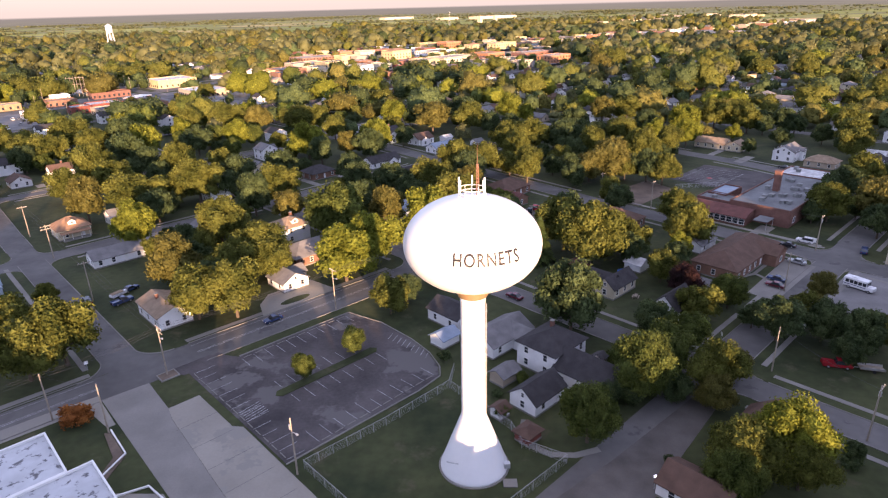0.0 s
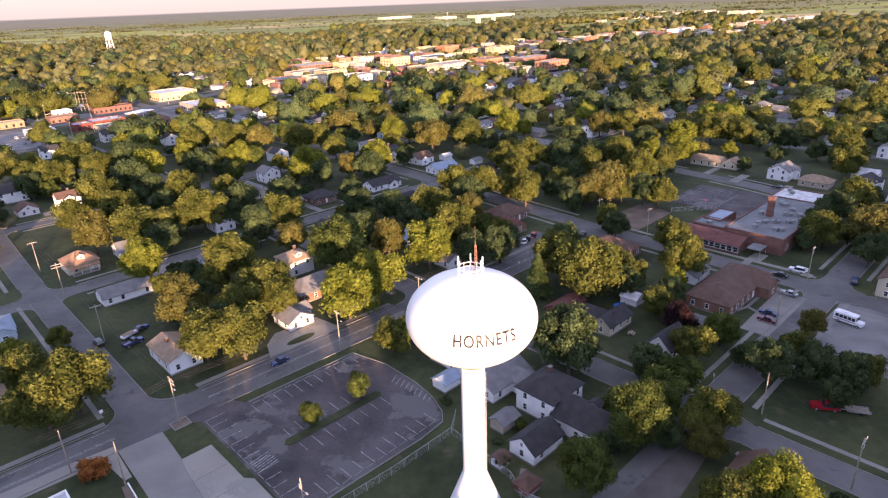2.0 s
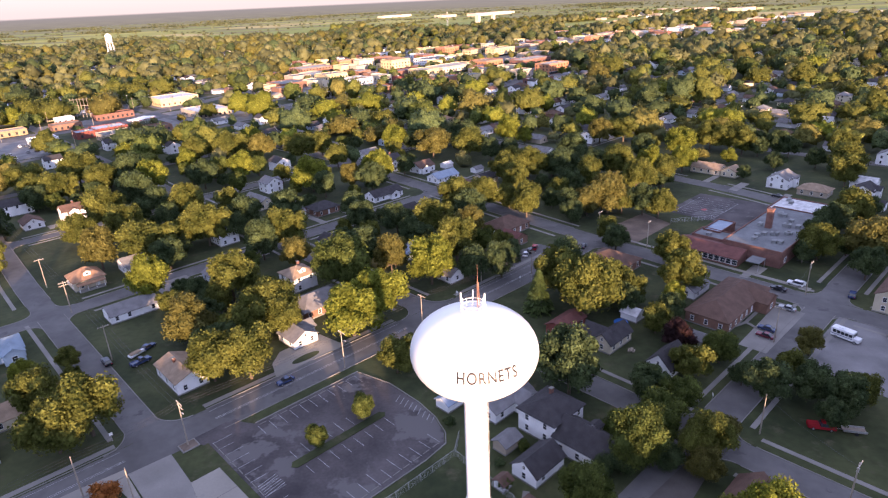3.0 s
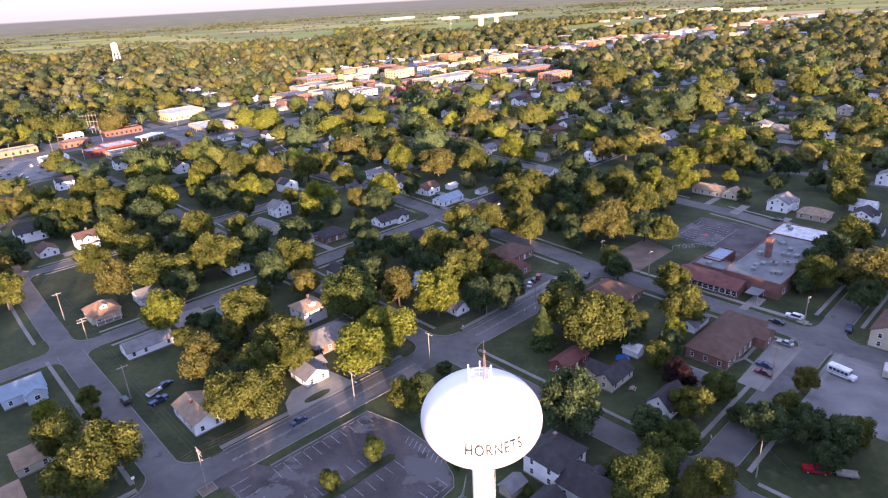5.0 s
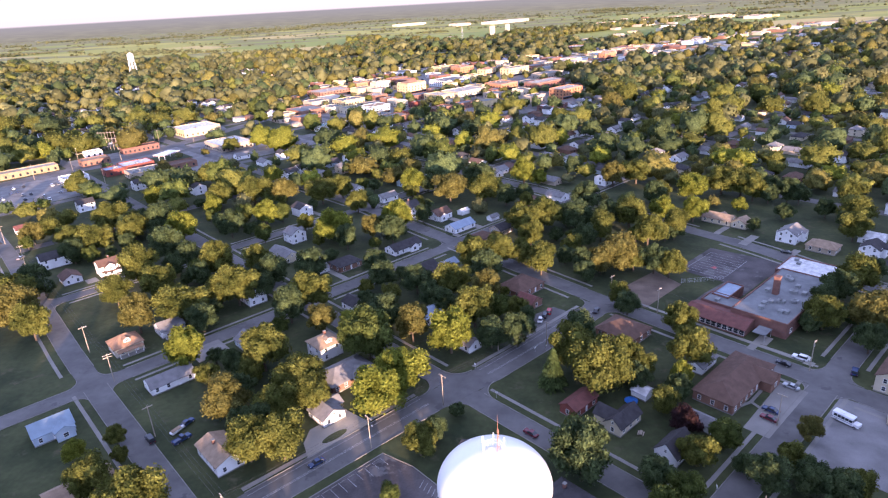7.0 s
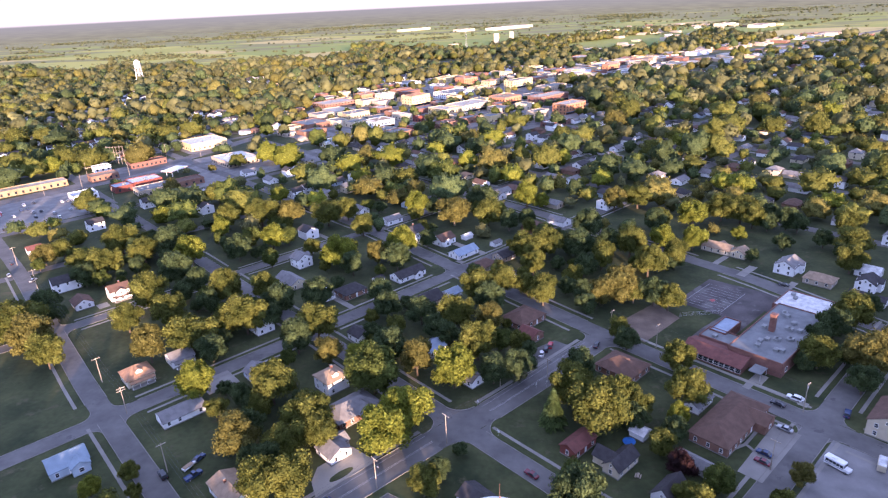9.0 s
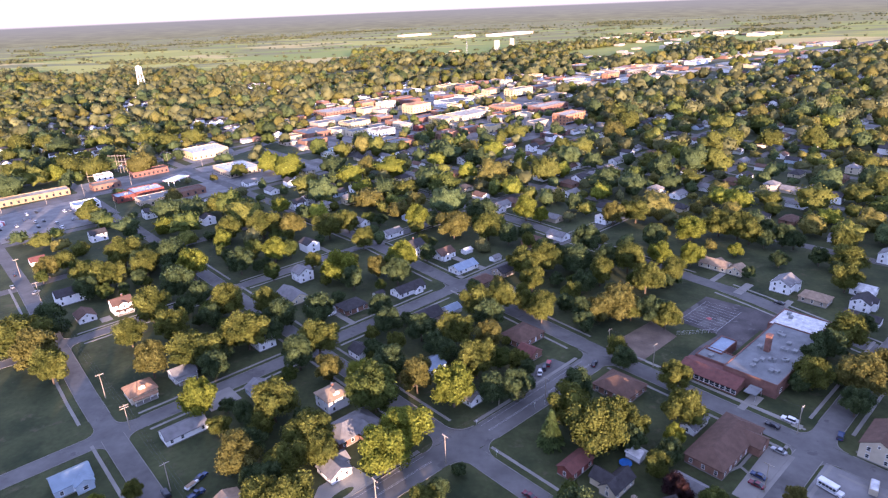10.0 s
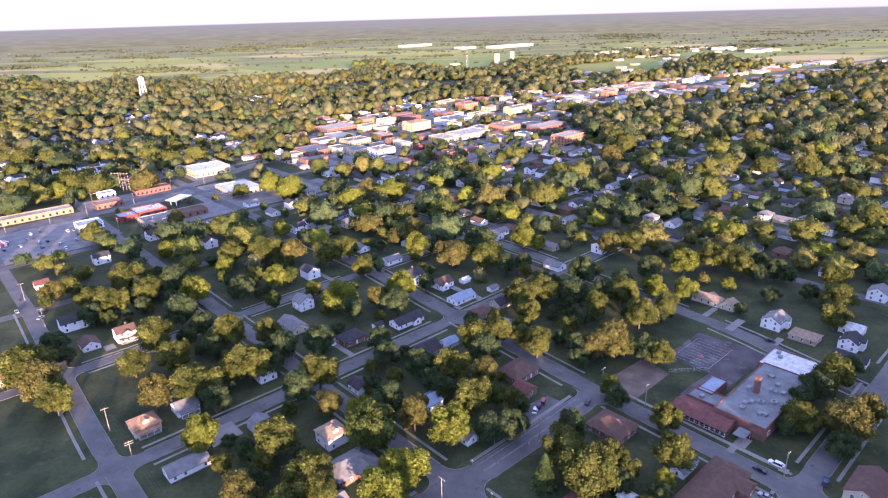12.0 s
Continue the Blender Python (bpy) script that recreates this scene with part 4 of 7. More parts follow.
def school():
    ob = thing("school", put(230, 76), "red brick school with flat roof, chimney and red-roofed wing", "school")
    flat_building("", 209, 59.5, 256, 79, 5.4, "brick", "flat_roof", "", parts_under=ob, units=17)
    flat_building("", 256.1, 62.5, 274, 81.5, 4.4, "brick", "white_roof", "", parts_under=ob, units=2)
    flat_building("", 213, 80, 222, 92, 3.4, "brick", "flat_roof", "", parts_under=ob, units=1)
    flat_building("", 219.5, 84.5, 233.5, 91, 3.6, "brick", "blue_roof", "", parts_under=ob)
    inv = ob.matrix_basis.inverted()
    # low wing with a pitched red roof and a window band
    m = inv @ put(206.6, 81.5, 0, 90)
    bm = wall_body(22, 11, 3.0, 1.6, False)
    bm.transform(m)
    wing = part("wing", bm, M["brick"], ob)
    bm = roof_body(22, 11, 3.0, 1.6, False, 0.7, 0.2)
    bm.transform(m)
    part("wing_roof", bm, M["red_roof"], wing, "dark red pitched roof")
    f, g = window_mesh(1.6, 1.7)
    for i in range(11):
        w = piece("window", f, ob, inv @ put(201.05, 91.3 - 2.0 * i, 0.8, -90))
        piece("pane", g, w, Matrix.Identity(4))
    for i in range(4):
        w = piece("window", f, ob, inv @ put(213 + 11 * i, 59.48, 1.2, 0))
        piece("pane", g, w, Matrix.Identity(4))
    bm = boxes((-1.0, -1.0, 5.4, 1.0, 1.0, 12.4), (-1.15, -1.15, 12.4, 1.15, 1.15, 12.8), bevel=0.04)
    bm.transform(inv @ put(231, 72))
    part("chimney", bm, M["brick"], ob, "tall square brick chimney")
    bm = boxes((-3, -2.2, 2.7, 3, 2.2, 2.95))
    bm.transform(inv @ put(205, 66))
    part("entrance_canopy", bm, M["flat_roof"], ob)
    for u in (-2.7, 2.7):
        bm = rod(bmesh.new(), (u, -2, 0), (u, -2, 2.7), 0.08)
        bm.transform(inv @ put(205, 66))
        part("canopy_post", bm, M["steel"], ob)


school()
for k in range(9):
    sheet("court_line", strip([(243 + 2.6 * k, 97), (243 + 2.6 * k, 112)] if k else [(243, 97), (243, 113.5)], 0.16), 0.046, M["paint"], "painted line on the playground asphalt", "road marking", 0.003)
sheet("court_line", strip([(243, 113.5), (267, 113.5), (267, 97), (243, 97)], 0.2), 0.047, M["paint"], "painted court border on the playground", "road marking", 0.002)
sheet("court_mark", [(250, 104), (252, 103.5), (253, 105), (251, 106)], 0.05, M["pink_paint"], "small red painted mark on the playground", "road marking", 0.003)
sheet("school_lawn", [(208, 96), (241, 96.5), (228, 107), (208, 106.6)], 0.05, M["grass"], "mown lawn edged by a kerb at the school", "lawn")
sheet("sidewalk", [(197.5, 47), (200.2, 47), (200.6, 106), (199.4, 106), (198.8, 50), (197.5, 50)], 0.065, M["apron"], "pale concrete sidewalk before the school", "sidewalk")
sheet("path", [(200.6, 62.6), (207, 62.6), (207, 66.4), (200.6, 66.4)], 0.062, M["apron"], "short concrete path to the school entrance", "path", 0.05)


# ---------- trees ----------


def ico_arrays():
    bm = bmesh.new()
    bmesh.ops.create_icosphere(bm, subdivisions=1, radius=1.0)
    v0 = np.array([v.co[:] for v in bm.verts])
    f0 = np.array([[v.index for v in f.verts] for f in bm.faces])
    bm.free()
    bm = bmesh.new()
    bmesh.ops.create_icosphere(bm, subdivisions=2, radius=1.0)
    v1 = np.array([v.co[:] for v in bm.verts])
    f1 = np.array([[v.index for v in f.verts] for f in bm.faces])
    bm.free()
    bm = bmesh.new()
    bmesh.ops.create_icosphere(bm, subdivisions=3, radius=1.0)
    v2 = np.array([v.co[:] for v in bm.verts])
    f2 = np.array([[v.index for v in f.verts] for f in bm.faces])
    bm.free()
    return (v0, f0), (v1, f1), (v2, f2)


ICO = ico_arrays()


def crown_arrays(seed, lobes, cards, card, level, tall=1.0):
    """Unit crown: uneven lobes covered with bent leaf clumps. Radius about 1, centre at height 1.08. Returns vertices and triangles."""
    rng = np.random.RandomState(seed)
    cen, rad = [np.array((0, 0, 1.05))], [0.62 if lobes > 10 else 0.66 if lobes > 7 else 0.74]
    for i in range(lobes):
        th = 2 * math.pi * (i * 0.618 + rng.uniform(-0.08, 0.08))
        z = -0.8 + 1.75 * ((i + 0.5) / lobes) + rng.uniform(-0.12, 0.12)
        rr = math.sqrt(max(0.05, 1 - min(0.96, abs(z)) ** 2)) * rng.uniform(0.46, 0.86) * (1 + 0.3 * noise.noise((math.cos(th) + seed, math.sin(th), z)))
        cen.append(np.array((rr * math.cos(th), rr * math.sin(th), 1.08 + z * 0.66 * tall)))
        rad.append(rng.uniform(0.19, 0.39) if lobes > 10 else rng.uniform(0.28, 0.44))
    cen, rad = np.array(cen), np.array(rad)
    V, F, n = [], [], 0
    v0, f0 = ICO[level]
    for c, r in zip(cen, rad):
        jit = 1 + rng.uniform(-0.16, 0.1, (len(v0), 1))
        V.append(c + v0 * r * 0.9 * jit)
        F.append(f0 + n)
        n += len(v0)
    made = 0
    while made < cards:
        k = rng.randint(0, len(rad))
        d = rng.normal(size=3)
        d /= np.linalg.norm(d)
        if d[2] < -0.6:
            continue
        p = cen[k] + d * rad[k] * (0.84 + 0.5 * rng.uniform() ** 1.6)
        if p[2] < 0.2 or np.any(np.linalg.norm(cen - p, axis=1) < rad * 0.84):
            continue
        nrm = d + rng.normal(size=3) * 0.5
        nrm /= np.linalg.norm(nrm)
        u = np.cross(nrm, rng.normal(size=3))
        u /= np.linalg.norm(u)
        w = np.cross(nrm, u)
        s = card * rng.uniform(0.55, 1.25)
        V.append(np.array([p - u * s, p + u * s * 0.8 - w * s * 0.55 + nrm * s * 0.3, p + u * s * 0.5 + w * s * 0.75 - nrm * s * 0.3]))
        F.append(np.array([[0, 1, 2]]) + n)
        n += 3
        made += 1
    return np.concatenate(V), np.concatenate(F), cen


def canopy_arrays(seed, level, cards, card, lump=0.2):
    """Unit crown of a farther tree: one lumpy round dome with loose leaf clumps on it."""
    rng = np.random.RandomState(seed)
    v0, f0 = ICO[level]
    tall, lean = rng.uniform(0.82, 1.08), rng.uniform(-0.12, 0.12, 2)
    off = rng.uniform(0, 50)

    def dome(d):
        k = 1 + lump * noise.noise((d[0] * 1.5 + off, d[1] * 1.5, d[2] * 1.5)) * 1.6 + lump * 1.4 * noise.noise((d[0] * 3.6, d[1] * 3.6 + off, d[2] * 3.6))
        z = d[2] * (0.92 if d[2] > 0 else 0.72)
        return np.array((d[0] * k + lean[0] * z, d[1] * k + lean[1] * z, 1.0 + z * k * tall))

    V = [np.array([dome(d) for d in v0]) + rng.uniform(-0.07, 0.07, (len(v0), 3))]
    F, n = [f0], len(v0)
    while n < len(v0) + 4 * cards:
        d = rng.normal(size=3)
        d /= np.linalg.norm(d)
        if d[2] < -0.5:
            continue
        p = dome(d)
        p = (p - (0, 0, 1)) * rng.uniform(0.92, 1.16) + (0, 0, 1)
        nrm = d + rng.normal(size=3) * 0.6
        nrm /= np.linalg.norm(nrm)
        u = np.cross(nrm, rng.normal(size=3))
        u /= np.linalg.norm(u)
        w = np.cross(nrm, u)
        s = card * rng.uniform(0.6, 1.25)
        V.append(np.array([p - u * s - w * s * 0.55, p + u * s * 0.5 - w * s + nrm * s * 0.35, p + u * s + w * s * 0.6, p - u * s * 0.45 + w * s - nrm * s * 0.3]))
        F.append(np.array([[0, 1, 2], [0, 2, 3]]) + n)
        n += 4
    return np.concatenate(V), np.concatenate(F)


def mesh_from_arrays(name, V, F, material, smooth_below=0):
    me = bpy.data.meshes.new(name)
    me.vertices.add(len(V))
    me.vertices.foreach_set("co", np.ascontiguousarray(V, dtype=np.float32).ravel())
    me.loops.add(len(F) * 3)
    me.loops.foreach_set("vertex_index", np.ascontiguousarray(F, dtype=np.int32).ravel())
    me.polygons.add(len(F))
    me.polygons.foreach_set("loop_start", np.arange(0, len(F) * 3, 3, dtype=np.int32))
    me.update(calc_edges=True)
    me.materials.append(material)
    return me


TREE_WORDS = dict(g="broad green shade tree standing on grass", y="olive green shade tree with a full crown", b="bright yellow-green shade tree with a dense crown",
                  d="dark green shade tree with a dense crown", o="shade tree turning brown and gold", c="slim young conifer on a lawn", r="low bush with red orange leaves", p="dark purple-leaved ornamental tree in a back yard")
MADE = {}


def trunk_bm(cen, rng):
    bm = bmesh.new()
    rod(bm, (0, 0, -0.02), (0.01, 0, 0.55), 0.062, 0.045, 8)
    for c in cen[1:7]:
        rod(bm, (0.01, 0, 0.5), tuple(c * np.array((0.8, 0.8, 0.95))), 0.03, 0.008, 5)
    rod(bm, (0.01, 0, 0.6), (0, 0, 1.3), 0.045, 0.012, 6)
    return bm


def tree(a, b, R, tone, form, turn, tall=1.0):
    sz = R if R < 7.5 else 7.5 + 0.3 * (R - 7.5)
    m = put(a, b, 0, turn) @ Matrix.Diagonal((R, R, sz * tall, 1))
    fine = math.hypot(a, b) < 112
    key = (tone, form, fine)
    if key in MADE:
        first, s0 = MADE[key]
        m = m @ Matrix.Diagonal((1 / s0[0], 1 / s0[1], 1 / s0[2], 1))
        return copy_thing(first, m)
    ob = thing("tree", m, TREE_WORDS[tone], "tree", "town trees")
    rng = np.random.RandomState(form)
    V, F, cen = crown_arrays(form * 17 + len(tone) + ord(tone), 17 + 2 * form + (8 if fine else 0), 11000 if fine else 5600, 0.043 if fine else 0.058, 0)
    crown = new("crown", mesh_from_arrays("crown", V, F, LEAF[tone]))
    crown.parent = ob
    part("trunk", trunk_bm(cen, rng), M["bark"], ob)
    MADE[key] = (ob, tuple(ob.matrix_basis.to_scale()))
    return ob


def conifer(a, b, R, tone):
    ob = thing("tree", put(a, b, 0, 0) @ Matrix.Diagonal((R, R, R, 1)), TREE_WORDS["c"], "tree", "town trees")
    rng = np.random.RandomState(5)
    V, F, n = [], [], 0
    for k in range(900):
        h = rng.uniform(0.15, 2.6)
        r = (2.75 - h) / 2.6 * 0.95 * rng.uniform(0.55, 1.0)
        t = rng.uniform(0, 2 * math.pi)
        p = np.array((r * math.cos(t), r * math.sin(t), h - 0.15 * r))
        u = np.array((math.cos(t), math.sin(t), -0.45))
        w = np.array((-math.sin(t), math.cos(t), rng.uniform(-0.3, 0.3)))
        s = 0.14
        V.append(np.array([p - u * s, p + w * s * 0.6, p + u * s, p - w * s * 0.6]))
        F.append(np.array([[0, 1, 2], [0, 2, 3]]) + n)
        n += 4
    crown = new("crown", mesh_from_arrays("crown", np.concatenate(V), np.concatenate(F), LEAF[tone]))
    crown.parent = ob
    part("trunk", rod(bmesh.new(), (0, 0, -0.02), (0, 0, 2.6), 0.07, 0.01, 8), M["bark"], ob)


TREES = []
TREES += [(76, 46, 4.7, 'g'), (93, 46, 5.3, 'g'), (106, 48, 4.7, 'g'), (90, 47, 2.9, 'd'), (104, 37, 4.8, 'y'), (100, 35, 3.4, 'o'), (105, 70, 6.9, 'd'), (115.5, 55.5, 4.3, 'd'), (130, 52, 4.6, 'y'), (133, 36, 5.0, 'd'), (144, 35, 3.8, 'y'), (139, 29, 4.0, 'd'), (85, 24, 4.9, 'y'), (91, 20, 5.3, 'b'), (89, 17, 4.0, 'y'), (80, 23, 3.6, 'g'), (139, 22, 4.3, 'd'), (146, 20, 3.5, 'y'), (132, 22, 2.9, 'd'), (102, 13, 1.8, 'd'), (80, 33, 1.2, 'd'), (116, 48, 3.8, 'g')]
TREES += [(20, 139, 7.0, 'y'), (13, 138, 6.5, 'y'), (14, 156, 5.5, 'y'), (25, 175, 2.8, 'y'), (53, 98, 2.5, 'g'), (66, 99, 2.8, 'g'), (71, 61, 1.3, 'g'), (82, 65, 1.3, 'g'), (77, 82, 1.4, 'd'), (57, 201, 6.4, 'b'), (57, 185, 3.8, 'y'), (53, 162, 6.1, 'o'), (14, 176, 2.9, 'b'), (23, 166, 2.4, 'y'), (53, 153, 3.7, 'd'), (74, 178, 7.4, 'y'), (67, 174, 4.2, 'y'), (75, 156, 7.6, 'y'), (74, 146, 5.3, 'y'), (63, 149, 6.2, 'y'), (49, 139, 6.0, 'y'), (56, 133, 6.3, 'y')]
TREES += [(66, 186, 3.5, 'd'), (60, 167, 4.4, 'd'), (87, 131, 8.0, 'b'), (98, 134, 8.0, 'b'), (103, 157, 8.7, 'g'), (107, 173, 5.1, 'b'), (121, 155, 5.8, 'o'), (83, 107, 4.4, 'y'), (90, 109, 3.3, 'd'), (125, 139, 7.4, 'b'), (137, 131, 5.6, 'd'), (144, 125, 5.6, 'd'), (145, 101, 7.8, 'y'), (158, 109, 5.6, 'd'), (141, 89, 8.5, 'y'), (155, 90, 5.6, 'y'), (155, 83, 4.0, 'y'), (149, 81, 3.9, 'd'), (102, 112, 2.4, 'd'), (111, 77, 5.2, 'g'), (144, 69, 4.0, 'y'), (55, 274, 6.4, 'y')]
TREES += [(53, 240, 7.1, 'o'), (70, 289, 8.4, 'y'), (70, 264, 6.9, 'y'), (68, 235, 9.5, 'y'), (60, 361, 8.1, 'y'), (67, 349, 7.7, 'y'), (55, 343, 5.7, 'd'), (105, 327, 7.9, 'b'), (102, 351, 8.3, 'd'), (89, 308, 7.9, 'd'), (93, 291, 5.5, 'd'), (33, 321, 6.5, 'd'), (35, 310, 4.1, 'd'), (19, 304, 11.1, 'y'), (21, 281, 9.2, 'o'), (22, 266, 6.2, 'y'), (47, 395, 5.7, 'o'), (57, 396, 6.4, 'y'), (84, 359, 2.8, 'y'), (71, 222, 5.8, 'd'), (83, 375, 9.0, 'y'), (88, 353, 7.5, 'y')]
TREES += [(86, 239, 6.2, 'y'), (91, 233, 8.1, 'y'), (101, 231, 5.4, 'd'), (111, 240, 6.9, 'd'), (113, 258, 5.9, 'y'), (99, 269, 7.4, 'y'), (137, 326, 4.5, 'y'), (148, 316, 7.1, 'b'), (126, 314, 6.8, 'd'), (110, 206, 7.4, 'y'), (102, 186, 4.8, 'o'), (98, 202, 6.3, 'd'), (125, 230, 6.6, 'd'), (160, 264, 8.9, 'b'), (159, 275, 4.2, 'b'), (158, 250, 5.7, 'd'), (176, 253, 6.3, 'o'), (192, 251, 7.6, 'b'), (177, 237, 6.4, 'd'), (142, 200, 5.9, 'd'), (148, 214, 5.2, 'd'), (148, 184, 6.5, 'd')]
TREES += [(135, 185, 3.8, 'y'), (121, 171, 6.5, 'd'), (125, 188, 3.9, 'd'), (122, 186, 2.3, 'y'), (110, 173, 5.1, 'b'), (126, 159, 5.3, 'o'), (144, 170, 5.1, 'd'), (154, 169, 6.8, 'y'), (163, 158, 5.6, 'o'), (171, 155, 2.1, 'y'), (144, 146, 7.3, 'y'), (160, 139, 3.9, 'y'), (159, 133, 3.2, 'd'), (179, 179, 8.1, 'y'), (193, 178, 6.3, 'y'), (208, 194, 3.9, 'o'), (198, 202, 3.4, 'd'), (174, 169, 6.4, 'd'), (230, 197, 8.2, 'y'), (242, 192, 8.6, 'y'), (219, 181, 5.5, 'y'), (201, 170, 5.0, 'y')]
TREES += [(197, 157, 6.3, 'y'), (252, 178, 8.8, 'd'), (268, 169, 6.5, 'd'), (271, 159, 8.2, 'y'), (247, 160, 6.2, 'y'), (235, 162, 5.5, 'd'), (222, 159, 4.8, 'y'), (213, 156, 3.9, 'd'), (223, 134, 8.7, 'o'), (226, 129, 5.0, 'y'), (215, 139, 5.7, 'o'), (203, 138, 4.4, 'd'), (255, 139, 7.3, 'y'), (229, 121, 6.1, 'd'), (193, 115, 4.2, 'y'), (189, 109, 4.5, 'd'), (292, 153, 6.3, 'b'), (300, 139, 5.9, 'b'), (271, 134, 4.2, 'd'), (229, 114, 5.8, 'y'), (329, 128, 4.0, 'b'), (305, 110, 3.1, 'd')]
TREES += [(343, 77, 8.4, 'y'), (320, 71, 6.3, 'y'), (262, 54, 7.1, 'y'), (250, 56, 5.6, 'd'), (281, 52, 4.2, 'd'), (240, 58, 4.3, 'd'), (224, 53, 6.0, 'y'), (219, 56, 3.4, 'd'), (232, 40, 7.8, 'o'), (246, 37, 5.7, 'o'), (234, 47, 3.7, 'd'), (189, 88, 5.3, 'y'), (172, 76, 6.3, 'y'), (160, 72, 3.4, 'b'), (152, 69, 3.6, 'd'), (141, 50, 4.1, 'g'), (139, 60, 3.6, 'p'), (159, 35, 3.4, 'o'), (217, 37, 4.8, 'd'), (110, 835, 9.5, 'y'), (133, 821, 9.5, 'y'), (136, 771, 9.5, 'd')]
TREES += [(77, 656, 9.5, 'y'), (63, 611, 9.5, 'd'), (89, 642, 7.5, 'y'), (105, 653, 7.2, 'b'), (120, 663, 9.5, 'y'), (136, 639, 8.9, 'y'), (152, 649, 7.0, 'd'), (220, 744, 9.5, 'y'), (227, 703, 9.5, 'y'), (253, 698, 9.5, 'y'), (170, 611, 9.4, 'o'), (309, 631, 6.2, 'g'), (251, 516, 8.7, 'b'), (253, 485, 9.5, 'b'), (225, 525, 6.0, 'y'), (93, 488, 6.5, 'y'), (98, 477, 5.6, 'd'), (55, 452, 5.1, 'y'), (46, 473, 4.4, 'd'), (103, 436, 6.4, 'd'), (152, 486, 5.3, 'o'), (134, 446, 8.0, 'd')]
TREES += [(122, 419, 5.3, 'b'), (129, 401, 7.8, 'g'), (147, 432, 8.0, 'd'), (166, 436, 7.0, 'y'), (172, 425, 8.2, 'g'), (165, 392, 8.9, 'y'), (163, 359, 9.4, 'y'), (146, 371, 7.2, 'y'), (137, 360, 5.3, 'b'), (177, 347, 6.9, 'o'), (198, 399, 5.3, 'b'), (70, 419, 4.2, 'y'), (320, 544, 7.4, 'g'), (360, 525, 8.7, 'd'), (363, 482, 6.6, 'd'), (308, 444, 7.0, 'o'), (310, 413, 9.5, 'b'), (237, 431, 7.2, 'y'), (284, 463, 8.4, 'd'), (275, 422, 7.9, 'b'), (232, 397, 8.5, 'd'), (262, 387, 6.1, 'b')]
TREES += [(245, 356, 7.8, 'o'), (271, 371, 7.3, 'd'), (281, 358, 7.7, 'y'), (304, 357, 9.5, 'd'), (305, 341, 9.5, 'g'), (270, 332, 5.3, 'o'), (249, 325, 5.9, 'o'), (206, 361, 5.8, 'b'), (192, 326, 9.5, 'y'), (207, 326, 6.3, 'y'), (196, 294, 6.8, 'y'), (242, 298, 7.8, 'b'), (245, 266, 9.5, 'o'), (257, 248, 9.0, 'y'), (279, 276, 9.5, 'd'), (273, 301, 9.3, 'd'), (364, 415, 6.6, 'b'), (381, 416, 8.3, 'd'), (405, 412, 7.4, 'o'), (350, 360, 6.6, 'b'), (383, 382, 8.5, 'd'), (412, 391, 9.4, 'b')]
TREES += [(350, 333, 9.0, 'o'), (387, 335, 6.2, 'y'), (489, 432, 9.5, 'y'), (337, 300, 7.2, 'b'), (301, 255, 7.2, 'b'), (304, 245, 4.8, 'b'), (386, 307, 9.1, 'y'), (407, 306, 5.1, 'b'), (437, 322, 8.4, 'd'), (471, 355, 7.5, 'y'), (481, 340, 7.9, 'y'), (348, 275, 3.7, 'y'), (338, 242, 5.1, 'd'), (440, 300, 6.8, 'd'), (280, 191, 7.8, 'd'), (549, 350, 9.5, 'o'), (604, 368, 9.2, 'y'), (629, 344, 5.5, 'b'), (645, 285, 9.5, 'y'), (585, 248, 9.5, 'y'), (555, 250, 8.7, 'y'), (714, 276, 8.7, 'o')]
TREES += [(603, 219, 9.5, 'y'), (681, 212, 9.5, 'o'), (624, 188, 8.8, 'y'), (705, 204, 9.1, 'b'), (686, 181, 4.9, 'b'), (470, 259, 8.0, 'y'), (484, 231, 9.5, 'd'), (515, 262, 6.5, 'b'), (491, 216, 9.1, 'y'), (442, 213, 6.4, 'y'), (449, 241, 8.1, 'd'), (392, 256, 8.5, 'd'), (398, 235, 7.1, 'd'), (425, 220, 6.4, 'd'), (432, 186, 5.7, 'o'), (412, 174, 6.6, 'b'), (409, 161, 6.4, 'b'), (344, 199, 9.5, 'y'), (356, 192, 8.4, 'o'), (370, 244, 5.3, 'b'), (330, 207, 7.6, 'o'), (335, 157, 8.3, 'b')]
TREES += [(317, 169, 6.6, 'y'), (354, 149, 8.5, 'y'), (357, 139, 8.4, 'y'), (352, 130, 7.2, 'y'), (432, 150, 5.4, 'y'), (374, 129, 4.8, 'd'), (435, 124, 8.5, 'y'), (418, 109, 5.3, 'b'), (390, 109, 5.7, 'o'), (361, 115, 5.5, 'd'), (471, 109, 7.2, 'y'), (493, 100, 7.7, 'y'), (520, 113, 7.4, 'd'), (586, 143, 6.1, 'o'), (574, 133, 7.2, 'y'), (491, 134, 7.3, 'd'), (420, 88, 6.4, 'o'), (392, 92, 6.2, 'y'), (400, 74, 5.4, 'd')]
_r = random.Random(4)
OPEN = ((34, 150, 62, 194), (34, 236, 58, 264), (117, 118, 150, 142), (192, 40, 284, 126), (156, 114, 186, 147), (60, 126, 88, 146), (150, 40, 186, 70), (104, 200, 118, 300), (140, 205, 190, 226), (200, 205, 226, 224), (28, 262, 60, 312), (36, 44, 84, 124))
